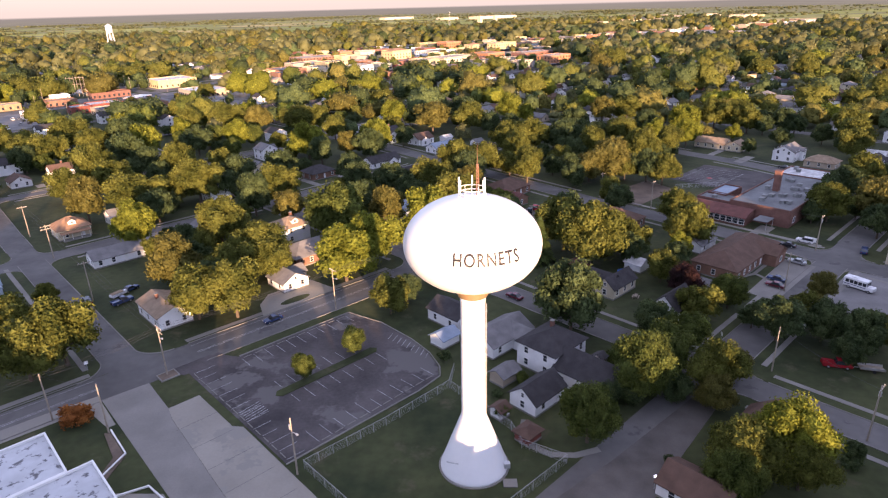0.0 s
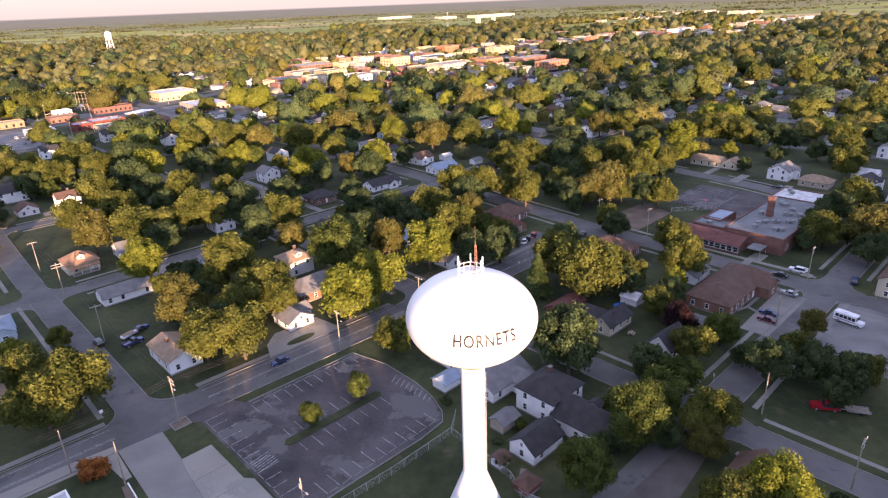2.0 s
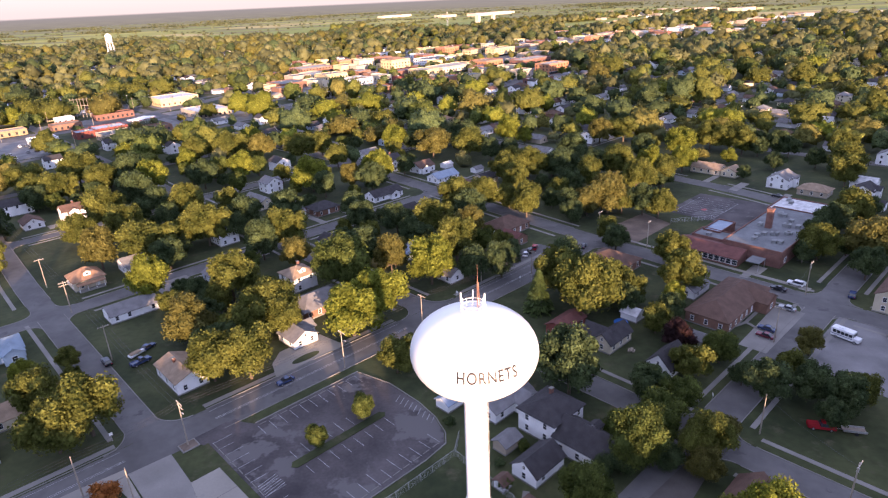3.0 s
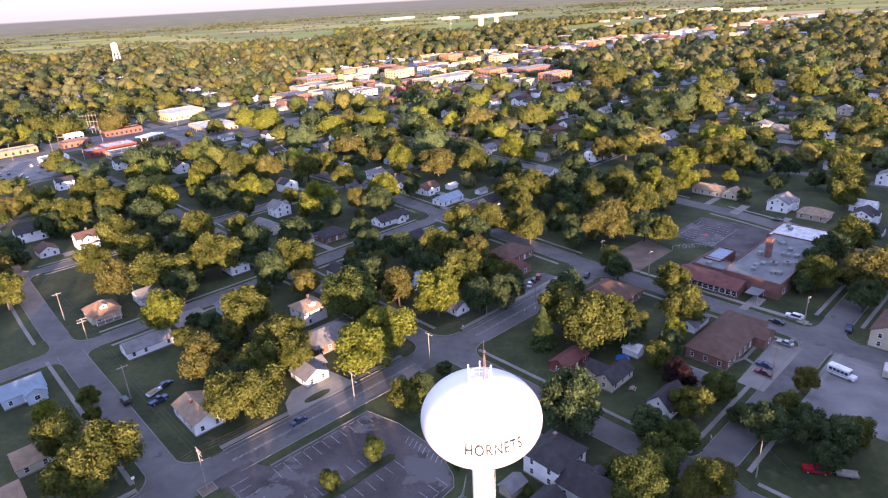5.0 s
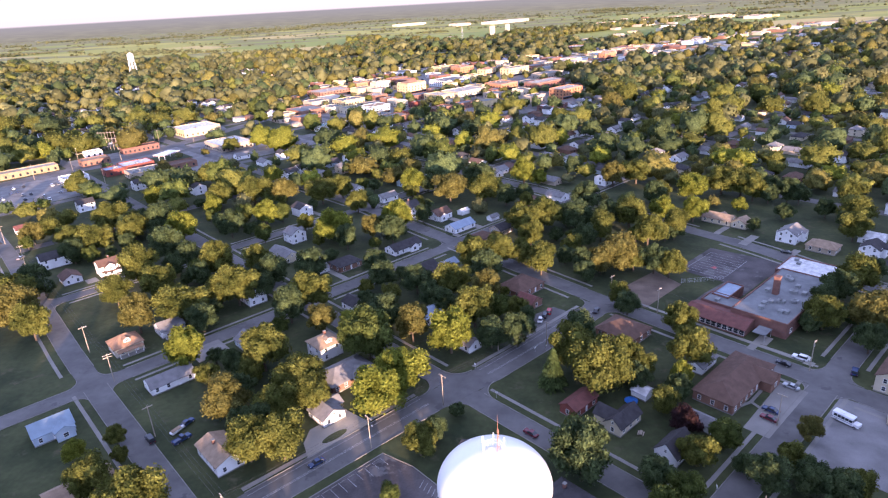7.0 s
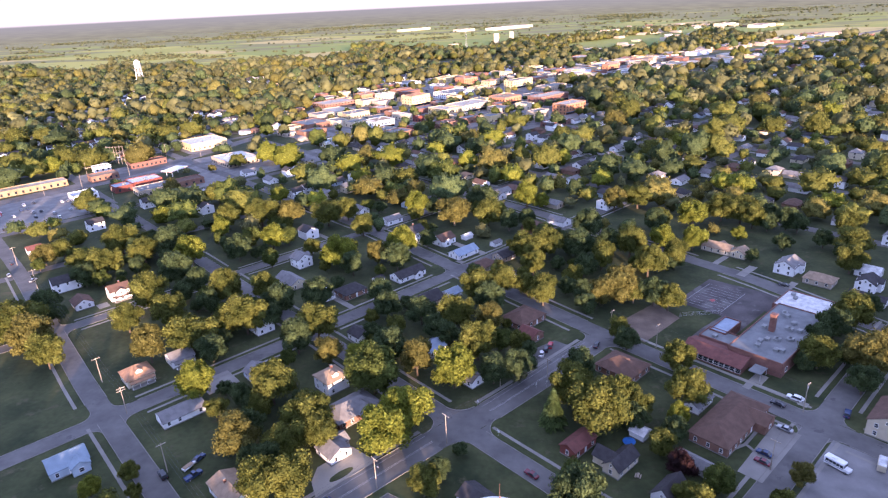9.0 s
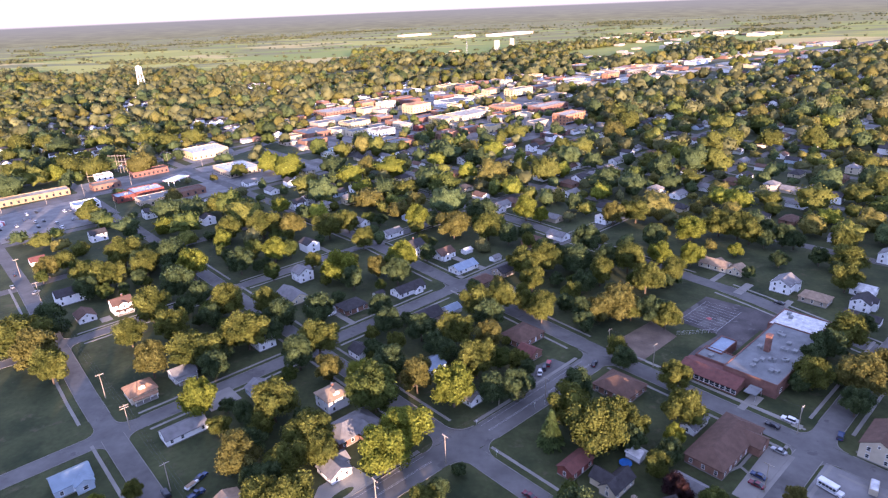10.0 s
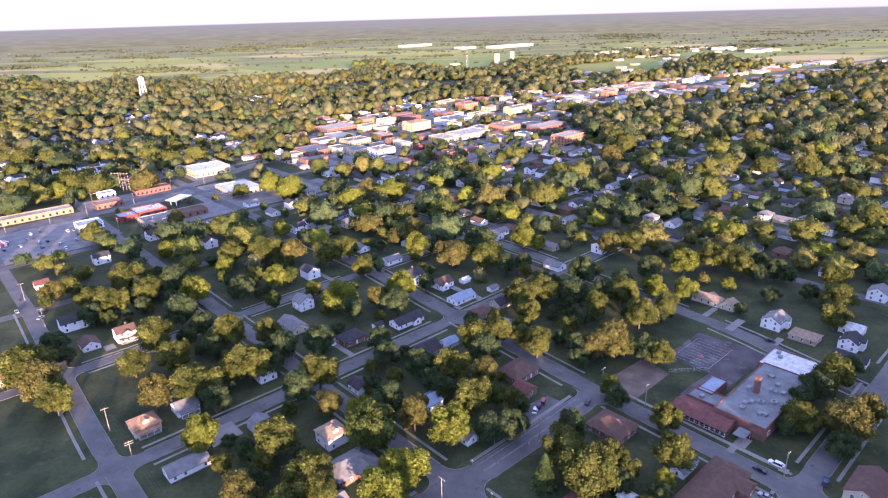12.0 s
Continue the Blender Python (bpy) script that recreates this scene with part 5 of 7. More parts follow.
TREES += [(353, 122, 4.9, 'd'), (361, 109, 5.2, 'd'), (346, 91, 4.6, 'd'), (330, 105, 4.3, 'd'), (371, 87, 6.5, 'y'), (337, 80, 4.1, 'd'), (287, 170, 5.7, 'd'), (300, 158, 4.8, 'd'), (398, 113, 4.9, 'd'), (387, 142, 5.1, 'd'), (312, 168, 6.2, 'd'), (273, 135, 6.2, 'y'), (260, 234, 5.8, 'd')]
TREES += [(133, 101, 4.9, 'c'), (100, 46, 4.7, 'g'), (97, 52, 3.5, 'g'), (97, 41, 2.7, 'd'), (112, 37, 3.1, 'o'), (135, 42, 2.7, 'd'), (87, 49, 2.2, 'd')]
_q = random.Random(77)
FILL = 0
for _ in range(6000):
    a, b = _q.uniform(36, 290), _q.uniform(84, 400)
    if FILL >= 90:
        break
    if not (all(abs(a - q) > w / 2 + 4 for q, w in A_ROADS[:4]) and all(abs(b - q) > w / 2 + 4 for q, w in B_ROADS[:3])) or (a < 117 and b < 130) or 112 < b < 130:
        continue
    R = _q.uniform(2.6, 5.4)
    if any(a0 < a < a1 and b0 < b < b1 for a0, b0, a1, b1 in OPEN) or any(math.hypot(a - q[0], b - q[1]) < q[2] + R * 0.8 for q in HOUSES):
        continue
    if any(math.hypot(a - q[0], b - q[1]) < 0.6 * (R + q[2]) for q in TREES):
        continue
    # keep the sight of house fronts from the south open
    if any(0 < (q[0] - a) + (q[1] - b) < 22 and abs((q[0] - a) - (q[1] - b)) < 8 for q in HOUSES):
        continue
    TREES.append((round(a, 1), round(b, 1), round(R, 1), _q.choice("dgddgy")))
    FILL += 1
TREES = [(a, b, R * (1.07 if R > 2.5 else 1.0), tone) for a, b, R, tone in TREES]
TREES.sort(key=lambda q: math.hypot(q[0], q[1]))
OUTER = TREES[292:]
for a, b, R, tone in TREES[:292]:
    if tone == "c":
        conifer(a, b, R, tone)
    else:
        tree(a, b, R, tone, _r.randrange(4), _r.uniform(0, 360), _r.uniform(0.95, 1.2))


# ---------- commercial streets and downtown ----------
def block(a, b, L, W, h, wall, roof, label, win=0, floors=1, units=0, turn=False):
    label = " ".join(label.split() + "in the commercial streets".split()[: max(0, 11 - len(label.split()))]) if win else label
    if turn:
        L, W = W, L
    return flat_building("building", a - L / 2, b - W / 2, a + L / 2, b + W / 2, h, wall, roof, label, win=win, floors=floors, units=units, parapet=0.7)


for k, (a0, b0, a1, b1) in enumerate(((37, 486, 102, 570), (146, 488, 312, 535), (195, 534, 260, 595), (219, 620, 276, 666), (108, 572, 198, 620), (870, 555, 1166, 684))):
    sheet("paved_blocks", [(a0, b0), (a1, b0), (a1, b1), (a0, b1)], 0.006 + 0.002 * k, M["yard"], "grey asphalt streets and parking between town buildings", "pavement", 0.1)
sheet("paved_blocks", [(327, 523), (434, 425), (614, 427), (844, 659), (835, 826), (500, 819), (325, 645)], 0.016, M["yard"], "grey asphalt streets and parking of the downtown", "pavement", 0.1)
sheet("road", strip([(-58, 573), (58, 576), (126, 583), (172, 591), (245, 620), (310, 648), (378, 676), (456, 695), (622, 716)], 15), 0.034, M["asphalt"],
      "wide pale commercial road curving towards downtown", "road")
for pts in ([(266, 615), (294, 605), (315, 674), (286, 689)], [(113, 485), (136, 487), (136, 497), (113, 498)], [(118, 566), (145, 568), (145, 571), (118, 569)], [(39, 569), (97, 569), (97, 571), (39, 570)]):
    sheet("lawn", pts, 0.022, M["grass"], "flat mown lawn between the commercial buildings", "lawn", 0.05)
DOWNTOWN = [
    (549, 663, 32, 23, 13.5, "yellowbrick", "orange_roof", "tall buff corner building with a raised orange roof", 5, 3),
    (631, 675, 48, 35, 7.5, "white", "flat_roof", "long white building with dark window bands", 4, 2),
    (729, 748, 31, 22, 12.5, "orangebrick", "orange_roof", "orange brick block with a flat roof", 5, 3),
    (742, 706, 23, 19, 8.5, "yellowbrick", "orange_roof", "buff building with an orange roof", 5, 2),
    (753, 657, 46, 19, 12, "yellowbrick", "flat_roof", "large cream block with a flat roof", 5, 3),
    (830, 757, 12, 11, 9.5, "cream", "flat_roof", "small cream block", 5, 2),
    (516, 572, 22, 31, 8.5, "yellowbrick", "pale_roof", "buff shop block with a pale flat roof", 5, 2),
    (557, 570, 50, 31, 9, "cream", "pale_roof", "long cream shop block with a pale flat roof", 5, 2),
    (626, 570, 32, 30, 9, "orangebrick", "tan_roof", "orange brick shop with a tan flat roof", 5, 2),
    (663, 526, 58, 22, 9.5, "brick", "pale_roof", "dark red brick block with a pale roof", 6, 2),
    (612, 454, 38, 20, 11.5, "orangebrick", "pale_roof", "tall orange brick block with a pale roof", 5, 3),
    (539, 417, 32, 16, 4.5, "brick", "white_roof", "low brick building with a white roof", 6, 1),
    (456, 506, 29, 17, 7, "brownbrick", "brown_roof", "long brown brick store", 6, 1),
    (470, 565, 11, 9, 5.5, "barn", "red_roof", "small red store", 5, 1),
    (467, 592, 9, 28, 6.5, "cream", "white_roof", "cream store with a white roof", 5, 1),
    (420, 573, 25, 21, 9, "blue", "tan_roof", "pale blue store with a tan roof", 5, 2),
    (430, 640, 32, 22, 9.5, "yellowbrick", "flat_roof", "buff brick block with tall windows", 4, 2),
    (488, 663, 20, 24, 5.5, "brownbrick", "pale_roof", "brown brick row with a pale roof", 5, 1),
    (472, 617, 14, 15, 6.5, "brownbrick", "tan_roof", "brown brick shop with a tan roof", 5, 1),
    (477, 755, 50, 34, 7, "brownbrick", "pale_roof", "brown brick row with a pale roof", 5, 2),
    (448, 705, 31, 36, 4.5, "cream", "pale_roof", "low cream row of shops", 5, 1),
    (393, 739, 12, 28, 5.5, "yellowbrick", "flat_roof", "buff store with a grey roof", 5, 1),
    (373, 645, 32, 35, 6, "brownbrick", "flat_roof", "long grey-roofed brown brick store", 6, 1),
    (330, 624, 16, 18, 3.5, "tanwall", "teal_roof", "long low store with a teal metal roof", 6, 1),
    (337, 536, 34, 13, 5.5, "white", "teal_roof", "long white workshop with a teal metal roof", 6, 1),
    (534, 763, 24, 21, 10, "orangebrick", "tan_roof", "orange brick block with a tan roof", 5, 2),
    (548, 731, 26, 14, 11, "cream", "pale_roof", "cream block with a pale roof", 5, 2),
    (422, 754, 9, 9, 4.5, "orangebrick", "tan_roof", "small orange brick shop", 5, 1),
    (409, 468, 20, 17, 3.5, "tanwall", "teal_roof", "low tan store with a blue metal roof", 6, 1),
    (542, 827, 13, 16, 7.5, "yellowbrick", "flat_roof", "buff block with a grey roof", 5, 1),
    (428, 526, 8, 9, 4.5, "barn", "red_roof", "small dark red workshop", 5, 1),
    (646, 856, 31, 33, 5, "brick", "flat_roof", "low red brick row", 6, 1),
    (684, 849, 32, 39, 5.5, "white", "flat_roof", "low white warehouse", 6, 1),
    (683, 769, 15, 20, 5.5, "white", "flat_roof", "small white warehouse", 6, 1),
    (756, 595, 48, 22, 6.5, "tanwall", "flat_roof", "tan commercial block with a grey roof", 6, 1),
    (819, 641, 43, 29, 5.5, "cream", "flat_roof", "cream commercial block with a grey roof", 6, 1),
    (901, 663, 47, 28, 5.5, "cream", "pale_roof", "low cream commercial block", 6, 1),
    (1122, 807, 50, 37, 10, "orangebrick", "pale_roof", "long orange brick block by the highway", 6, 2),
    (1009, 659, 35, 13, 10.5, "orangebrick", "tan_roof", "orange brick block with a tan roof", 6, 2),
    (671, 559, 21, 17, 6.5, "cream", "flat_roof", "cream shop with a grey flat roof", 5, 1),
    (511, 842, 13, 16, 7.5, "brick", "flat_roof", "red brick shop with a grey flat roof", 5, 1),
]
STRIP = [
    (40, 597, 126, 13, 4.4, "tanbrick", "pale_roof", "very long low motel with a tan front", 5, 1),
    (244, 647, 38, 32, 7, "yellowbrick", "white_roof", "cream flat-roofed store with a white roof", 5, 1),
    (233, 548, 30, 36, 5.5, "tanwall", "white_roof", "wide tan store with a white roof", 4, 1),
    (174, 609, 32, 12, 4.6, "brick", "brown_roof", "long low red brick building", 4, 1),
    (134, 653, 10, 15, 7, "cream", "tan_roof", "cream two-storey office", 4, 2),
    (138, 623, 14, 10, 4.5, "white", "pale_roof", "small white office", 4, 1),
    (148, 538, 24, 18, 4.6, "barn", "white_roof", "store with a red front and white roof", 5, 1),
    (129, 533, 14, 14, 4.6, "barn", "blue_roof", "small store with a red band", 5, 1),
    (172, 508, 24, 14, 4.2, "brownbrick", "brown_roof", "low brown brick building with a brown roof", 5, 1),
    (130, 588, 22, 14, 4.4, "brownbrick", "tan_roof", "low brown shop with a tan roof", 4, 1),
    (101, 534, 18, 15, 4.2, "white", "blue_roof", "small white filling station with a grey roof", 4, 1),
    (145, 506, 26, 18, 4.6, "tanwall", "flat_roof", "low garage with a grey roof", 5, 1),
]
EDGE = [
    (1045, 622, 46, 24, 7, "brick", "pale_roof", "brick block with a pale roof", 6, 2),
    (1100, 650, 50, 30, 7, "cream", "tan_roof", "cream commercial building", 6, 2),
    (1328, 656, 60, 24, 6, "white", "pale_roof", "white roadside store", 8, 1),
    (951, 591, 40, 22, 6, "white", "flat_roof", "low white store", 6, 1),
    (954, 530, 38, 20, 6, "cream", "blue_roof", "low cream store with a blue grey roof", 6, 1),
    (1307, 461, 44, 20, 5, "white", "pale_roof", "white roadside shed", 8, 1),
    (1297, 420, 44, 20, 5, "white", "blue_roof", "white roadside workshop", 8, 1),
    (1300, 570, 50, 20, 5, "cream", "pale_roof", "cream roadside store", 8, 1),
]
for rows in (DOWNTOWN, STRIP, EDGE):
    for a, b, L, W, h, wall, roof, label, win, floors in rows:
        ob = block(a, b, L, W, h, wall, roof, label, win, floors, units=2 if h > 4.5 else 0)
        if roof == "orange_roof" and wall == "yellowbrick":
            part("hipped_roof", roof_body(L * 0.72, W * 0.72, h + 0.3, 2.8, True, over=0.2), M[roof], ob)
MILLS = [(1490, 1390, 11, 12, 30, "tall white grain elevator"), (1650, 1470, 10, 10, 26, "white concrete silo block"), (2140, 2568, 190, 40, 9, "very long white warehouse"),
         (2265, 2030, 260, 60, 10, "very long white factory hall"), (2080, 2140, 90, 50, 9, "white factory hall"), (1317, 924, 60, 30, 7, "white warehouse"),
         (2008, 1155, 120, 50, 9, "long white warehouse"), (1860, 1227, 90, 40, 9, "white warehouse"), (2318, 927, 110, 50, 9, "long pale warehouse"), (2400, 1093, 90, 40, 9, "long pale warehouse"),
         (1717, 927, 70, 36, 8, "pale warehouse"), (436, 1614, 50, 20, 6, "grey barn at the edge of town"), (632, 1593, 44, 16, 6, "white barn at the edge of town")]
for a, b, L, W, h, label in MILLS:
    block(a, b, L, W, h, "cream", "white_roof" if h > 20 or L > 150 else "flat_roof", label + " beyond town")

GROUNDS = [(q[0], q[1], q[2] / 2, q[3] / 2) for rows in (DOWNTOWN, STRIP, EDGE, MILLS) for q in rows]
TAKEN = [(q[0], q[1], max(q[2], q[3]) / 2) for rows in (DOWNTOWN, STRIP, EDGE) for q in rows]
_r = random.Random(31)
KINDS = (("brick", "flat_roof", "red brick shop with a grey flat roof"), ("cream", "flat_roof", "cream shop with a grey flat roof"), ("yellowbrick", "tan_roof", "buff brick shop with a tan roof"),
         ("tanwall", "flat_roof", "tan shop with a grey flat roof"), ("brownbrick", "flat_roof", "brown brick shop with a grey roof"), ("yellowbrick", "flat_roof", "buff workshop with a grey flat roof"))
SMALL = 0
for _ in range(4000):
    a, b = _r.uniform(340, 1200), _r.uniform(430, 850)
    if SMALL >= 66:
        break
    if a + b < 870 or (a - b > 190 and not (a > 850 and 550 < b < 730)) or b - a > 330:
        continue
    L, W, h = _r.uniform(14, 32), _r.uniform(12, 24), _r.uniform(4.5, 8.5)
    rr = max(L, W) / 2
    if not all(abs(a - q) > w / 2 + 1 + L / 2 for q, w in A_ROADS) or not all(abs(b - q) > w / 2 + 1 + W / 2 for q, w in B_ROADS):
        continue
    if any(math.hypot(a - q[0], b - q[1]) < (rr + q[2]) * 0.95 for q in TAKEN):
        continue
    TAKEN.append((a, b, rr))
    GROUNDS.append((a, b, L / 2, W / 2))
    wall, roof, label = _r.choice(KINDS)
    block(a, b, L, W, h, wall, roof, label, 7, 1)
    SMALL += 1


def far_sheds():
    """Bright low roofs along the highway and the works beyond, too small to tell apart."""
    rng = random.Random(17)
    for wall, roof, n in (("white", "pale_roof", 30), ("tanwall", "pale_roof", 90), ("brownbrick", "tan_roof", 60), ("yellowbrick", "pale_roof", 60)):
        low, top = bmesh.new(), bmesh.new()
        for _ in range(n):
            if rng.random() < 0.82:
                a = rng.uniform(880, 2000)
                b = 606 - (a - 1400) * 0.11 + rng.choice((-1, 1)) * rng.uniform(36, 100)
            else:
                a, b = rng.uniform(1350, 2500), rng.uniform(850, 1500)
            L, W, h = rng.uniform(14, 40), rng.uniform(12, 26), rng.uniform(4, 7)
            m = put(a, b, 0, rng.choice((0, 90)))
            for bm, z0, z1, k in ((low, 0, h, 0), (top, h, h + 0.4, 0.3)):
                vs = box(bm, -L / 2 - k, -W / 2 - k, z0, L / 2 + k, W / 2 + k, z1)
                for v in vs:
                    v.co = m @ v.co
        tagged(new("far_sheds", mesh_of("far_sheds", low, M[wall])), "distant low commercial buildings along a highway, walls", "building", kind="stuff")
        tagged(new("far_sheds", mesh_of("far_sheds", top, M[roof])), "distant low commercial buildings along a highway, flat roofs", "building", kind="stuff")


far_sheds()


# ---------- the town beyond: copied houses, far houses, woods ----------
def clear_of_roads(a, b, gap):
    return all(abs(a - q) > w / 2 + gap for q, w in A_ROADS) and all(abs(b - q) > w / 2 + gap for q, w in B_ROADS)


def in_view(x, y, wide=0.80):
    return y > 60 and abs(x) < y * wide + 60


def downtown(a, b):
    return (330 < a < 860 and 420 < b < 850 and a + b > 870 and a - b < 190 and b - a < 330) or (20 < a < 325 and 474 < b < 668) or (850 < a < 1210 and 545 < b < 735)


HIGHWAY = [(860, 640), (1000, 632), (1228, 622), (1500, 596), (1866, 554), (2300, 505)]


def off_highway(a, b):
    """How far a spot lies beside the highway that leaves the town."""
    if not 860 < a < 2300:
        return 999.0
    for (a0, b0), (a1, b1) in zip(HIGHWAY, HIGHWAY[1:]):
        if a0 <= a <= a1:
            return abs(b - b0 - (b1 - b0) * (a - a0) / (a1 - a0))
    return 999.0


MODELS = []
_r = random.Random(11)
for k, (L, W, h, roof, wall, kind) in enumerate(((12, 8, 2.9, "grey_roof", "white", "gable"), (10, 8.5, 5.2, "dark_roof", "white", "gable"), (13, 9, 2.9, "dark_roof", "cream", "hip"),
                                                 (11, 8, 3.0, "brown_roof", "white", "gable"), (9, 9, 5.2, "grey_roof", "cream", "hip"), (14, 8, 2.8, "grey_roof", "tanwall", "gable"),
                                                 (11, 9, 3.0, "dark_roof", "blue", "gable"), (12, 9, 3.0, "brown_roof", "brownbrick", "hip"))):
    MODELS.append((L, W, h, roof, wall, kind))
HOMES = []
HOMES += [(86, 444, 1, 0), (89, 414, 3, 90), (151, 420, 1, 90), (220, 495, 0, 0), (220, 456, 0, 90), (270, 483, 4, 0), (257, 433, 2, 0), (225, 382, 4, 90), (246, 383, 4, 0), (222, 335, 0, 90), (223, 301, 0, 0), (173, 319, 1, 90), (367, 469, 1, 0), (356, 478, 0, 90), (353, 429, 3, 90), (324, 372, 6, 0), (325, 340, 2, 0), (319, 315, 3, 90), (343, 317, 0, 0), (462, 415, 3, 0), (410, 372, 6, 90), (468, 390, 1, 0), (464, 372, 1, 90), (365, 282, 5, 90)]
HOMES += [(368, 268, 0, 0), (314, 244, 5, 90), (333, 215, 1, 0), (271, 224, 7, 0), (289, 219, 0, 90), (410, 223, 4, 0), (414, 207, 0, 0), (443, 198, 0, 90), (475, 299, 0, 0), (584, 314, 1, 0), (518, 340, 0, 90), (499, 303, 1, 90), (498, 260, 6, 0), (573, 236, 0, 90), (538, 215, 5, 0), (714, 271, 1, 90), (711, 252, 3, 0), (690, 232, 0, 90), (579, 198, 3, 0), (566, 184, 6, 90), (590, 172, 0, 0), (524, 166, 2, 0), (473, 165, 4, 0), (475, 152, 5, 90)]
HOMES += [(484, 142, 0, 0), (470, 122, 1, 90), (401, 144, 2, 0), (407, 128, 7, 0), (391, 94, 0, 90), (704, 176, 5, 0), (757, 176, 0, 90), (574, 270, 2, 0), (110, 384, 2, 0)]
NEAR_SPOTS, FAR_SPOTS = list(HOMES), []
for i in range(len(A_ROADS) - 1):
    for j in range(1, len(B_ROADS) - 1):
        a0, a1 = A_ROADS[i][0], A_ROADS[i + 1][0]
        b0, b1 = B_ROADS[j][0], B_ROADS[j + 1][0]
        n = 6 if a0 > 200 else 5
        for s, bb in ((0, b0 + 15), (1, b1 - 15)):
            for k in range(n):
                a = a0 + 12 + (a1 - a0 - 24) * (k + 0.5) / n + _r.uniform(-2, 2)
                b = bb + _r.uniform(-3, 3)
                p = at(a, b)
                if _r.random() < (0.08 if p.y < 700 else 0.3) or downtown(a, b) or not in_view(p.x, p.y) or p.y > 1380 or off_highway(a, b) < 100:
                    continue
                if p.y < 400 or any(math.hypot(a - q[0], b - q[1]) < 22 for q in HOMES) or any(math.hypot(a - q[0], b - q[1]) < 11 + q[2] for q in HOUSES):
                    continue
                (NEAR_SPOTS if p.y < 570 else FAR_SPOTS).append((a, b, _r.choice((0, 1, 2, 3, 0, 1, 4, 5, 3, 6, 1, 7)), 90 * _r.randrange(2)))
for j in range(-1, 1):
    b0 = (38.5, 123)[j + 1]
    for i in range(4, len(A_ROADS) - 1):
        for k in range(4):
            for bb in (b0 + 14, b0 + 70):
                a = A_ROADS[i][0] + 14 + 19 * k + _r.uniform(-2, 2)
                p = at(a, bb)
                if in_view(p.x, p.y) and p.y > 400 and _r.random() > 0.2 and all(math.hypot(a - q[0], bb - q[1]) > 22 for q in HOMES):
                    (NEAR_SPOTS if p.y < 570 else FAR_SPOTS).append((a, bb, _r.choice((0, 1, 2, 3, 0, 1, 4, 5, 3, 6, 1, 7)), 90 * _r.randrange(2)))
FIRST = {}
WORDS = ("white house with a grey gable roof among trees", "two-storey white house with a dark gable roof", "cream house with a dark hipped roof", "white house with a brown gable roof",
         "two-storey cream house with a grey hipped roof", "tan house with a grey gable roof", "pale blue house with a dark gable roof", "brick house with a brown hipped roof")
for a, b, k, turn in NEAR_SPOTS:
    if k not in FIRST:
        L, W, h, roof, wall, kind = MODELS[k]
        ob = thing("house", put(a, b, 0, turn), WORDS[k], "house", "houses of the outer blocks")
        rise = W / 2 * 0.5
        part("wall", wall_body(L, W, h, rise, kind == "hip"), M[wall], ob)
        part("roof", roof_body(L, W, h, rise, kind == "hip"), M[roof], ob)
        for z in ([0.95] if h < 4 else [0.95, 3.6]):
            for u in (-L * 0.3, L * 0.3):
                piece("window", window_mesh(1.0, 1.4)[1], ob, pose(u, -W / 2 - 0.02, z))
            piece("window", window_mesh(1.0, 1.4)[1], ob, pose(-L / 2 - 0.02, 0, z, 0, 0, -90))
        FIRST[k] = ob
    else:
        copy_thing(FIRST[k], put(a, b, 0, turn))


def far_houses():
    for k in range(len(MODELS)):
        L, W, h, roof, wall, kind = MODELS[k]
        for word, make, mt in (("walls", wall_body, wall), ("roofs", roof_body, roof)):
            src = make(L, W, h, W / 2 * 0.5, kind == "hip")
            bmesh.ops.triangulate(src, faces=src.faces)
            src.verts.index_update()
            v = np.array([q.co[:] + (1.0,) for q in src.verts])
            f = np.array([[q.index for q in t.verts] for t in src.faces])
            src.free()
            V, F, n = [], [], 0
            for a, b, kk, turn in FAR_SPOTS:
                if kk == k:
                    V.append((v @ np.array(put(a, b, 0, turn)).T)[:, :3])
                    F.append(f + n)
                    n += len(v)
            if V:
                tagged(new("far_houses", mesh_from_arrays("far_houses", np.concatenate(V), np.concatenate(F), M[mt])),
                       "distant small houses among the trees, " + word, "house", kind="stuff")


far_houses()


def scatter(name, spots, variants, material, label):
    """One joined mass of trees: spots of (x, y, z, radius, tall, turn, variant)."""
    V, F, n = [], [], 0
    for x, y, z, R, tall, t, k in spots:
        v, f = variants[k]
        c, s = math.cos(t) * R, math.sin(t) * R
        w = np.empty_like(v)
        w[:, 0], w[:, 1], w[:, 2] = v[:, 0] * c - v[:, 1] * s + x, v[:, 0] * s + v[:, 1] * c + y, v[:, 2] * R * tall + z
        V.append(w)
        F.append(f + n)
        n += len(v)
    me = mesh_from_arrays(name, np.concatenate(V), np.concatenate(F), material)
    return tagged(new(name, me), label, "trees", kind="stuff")


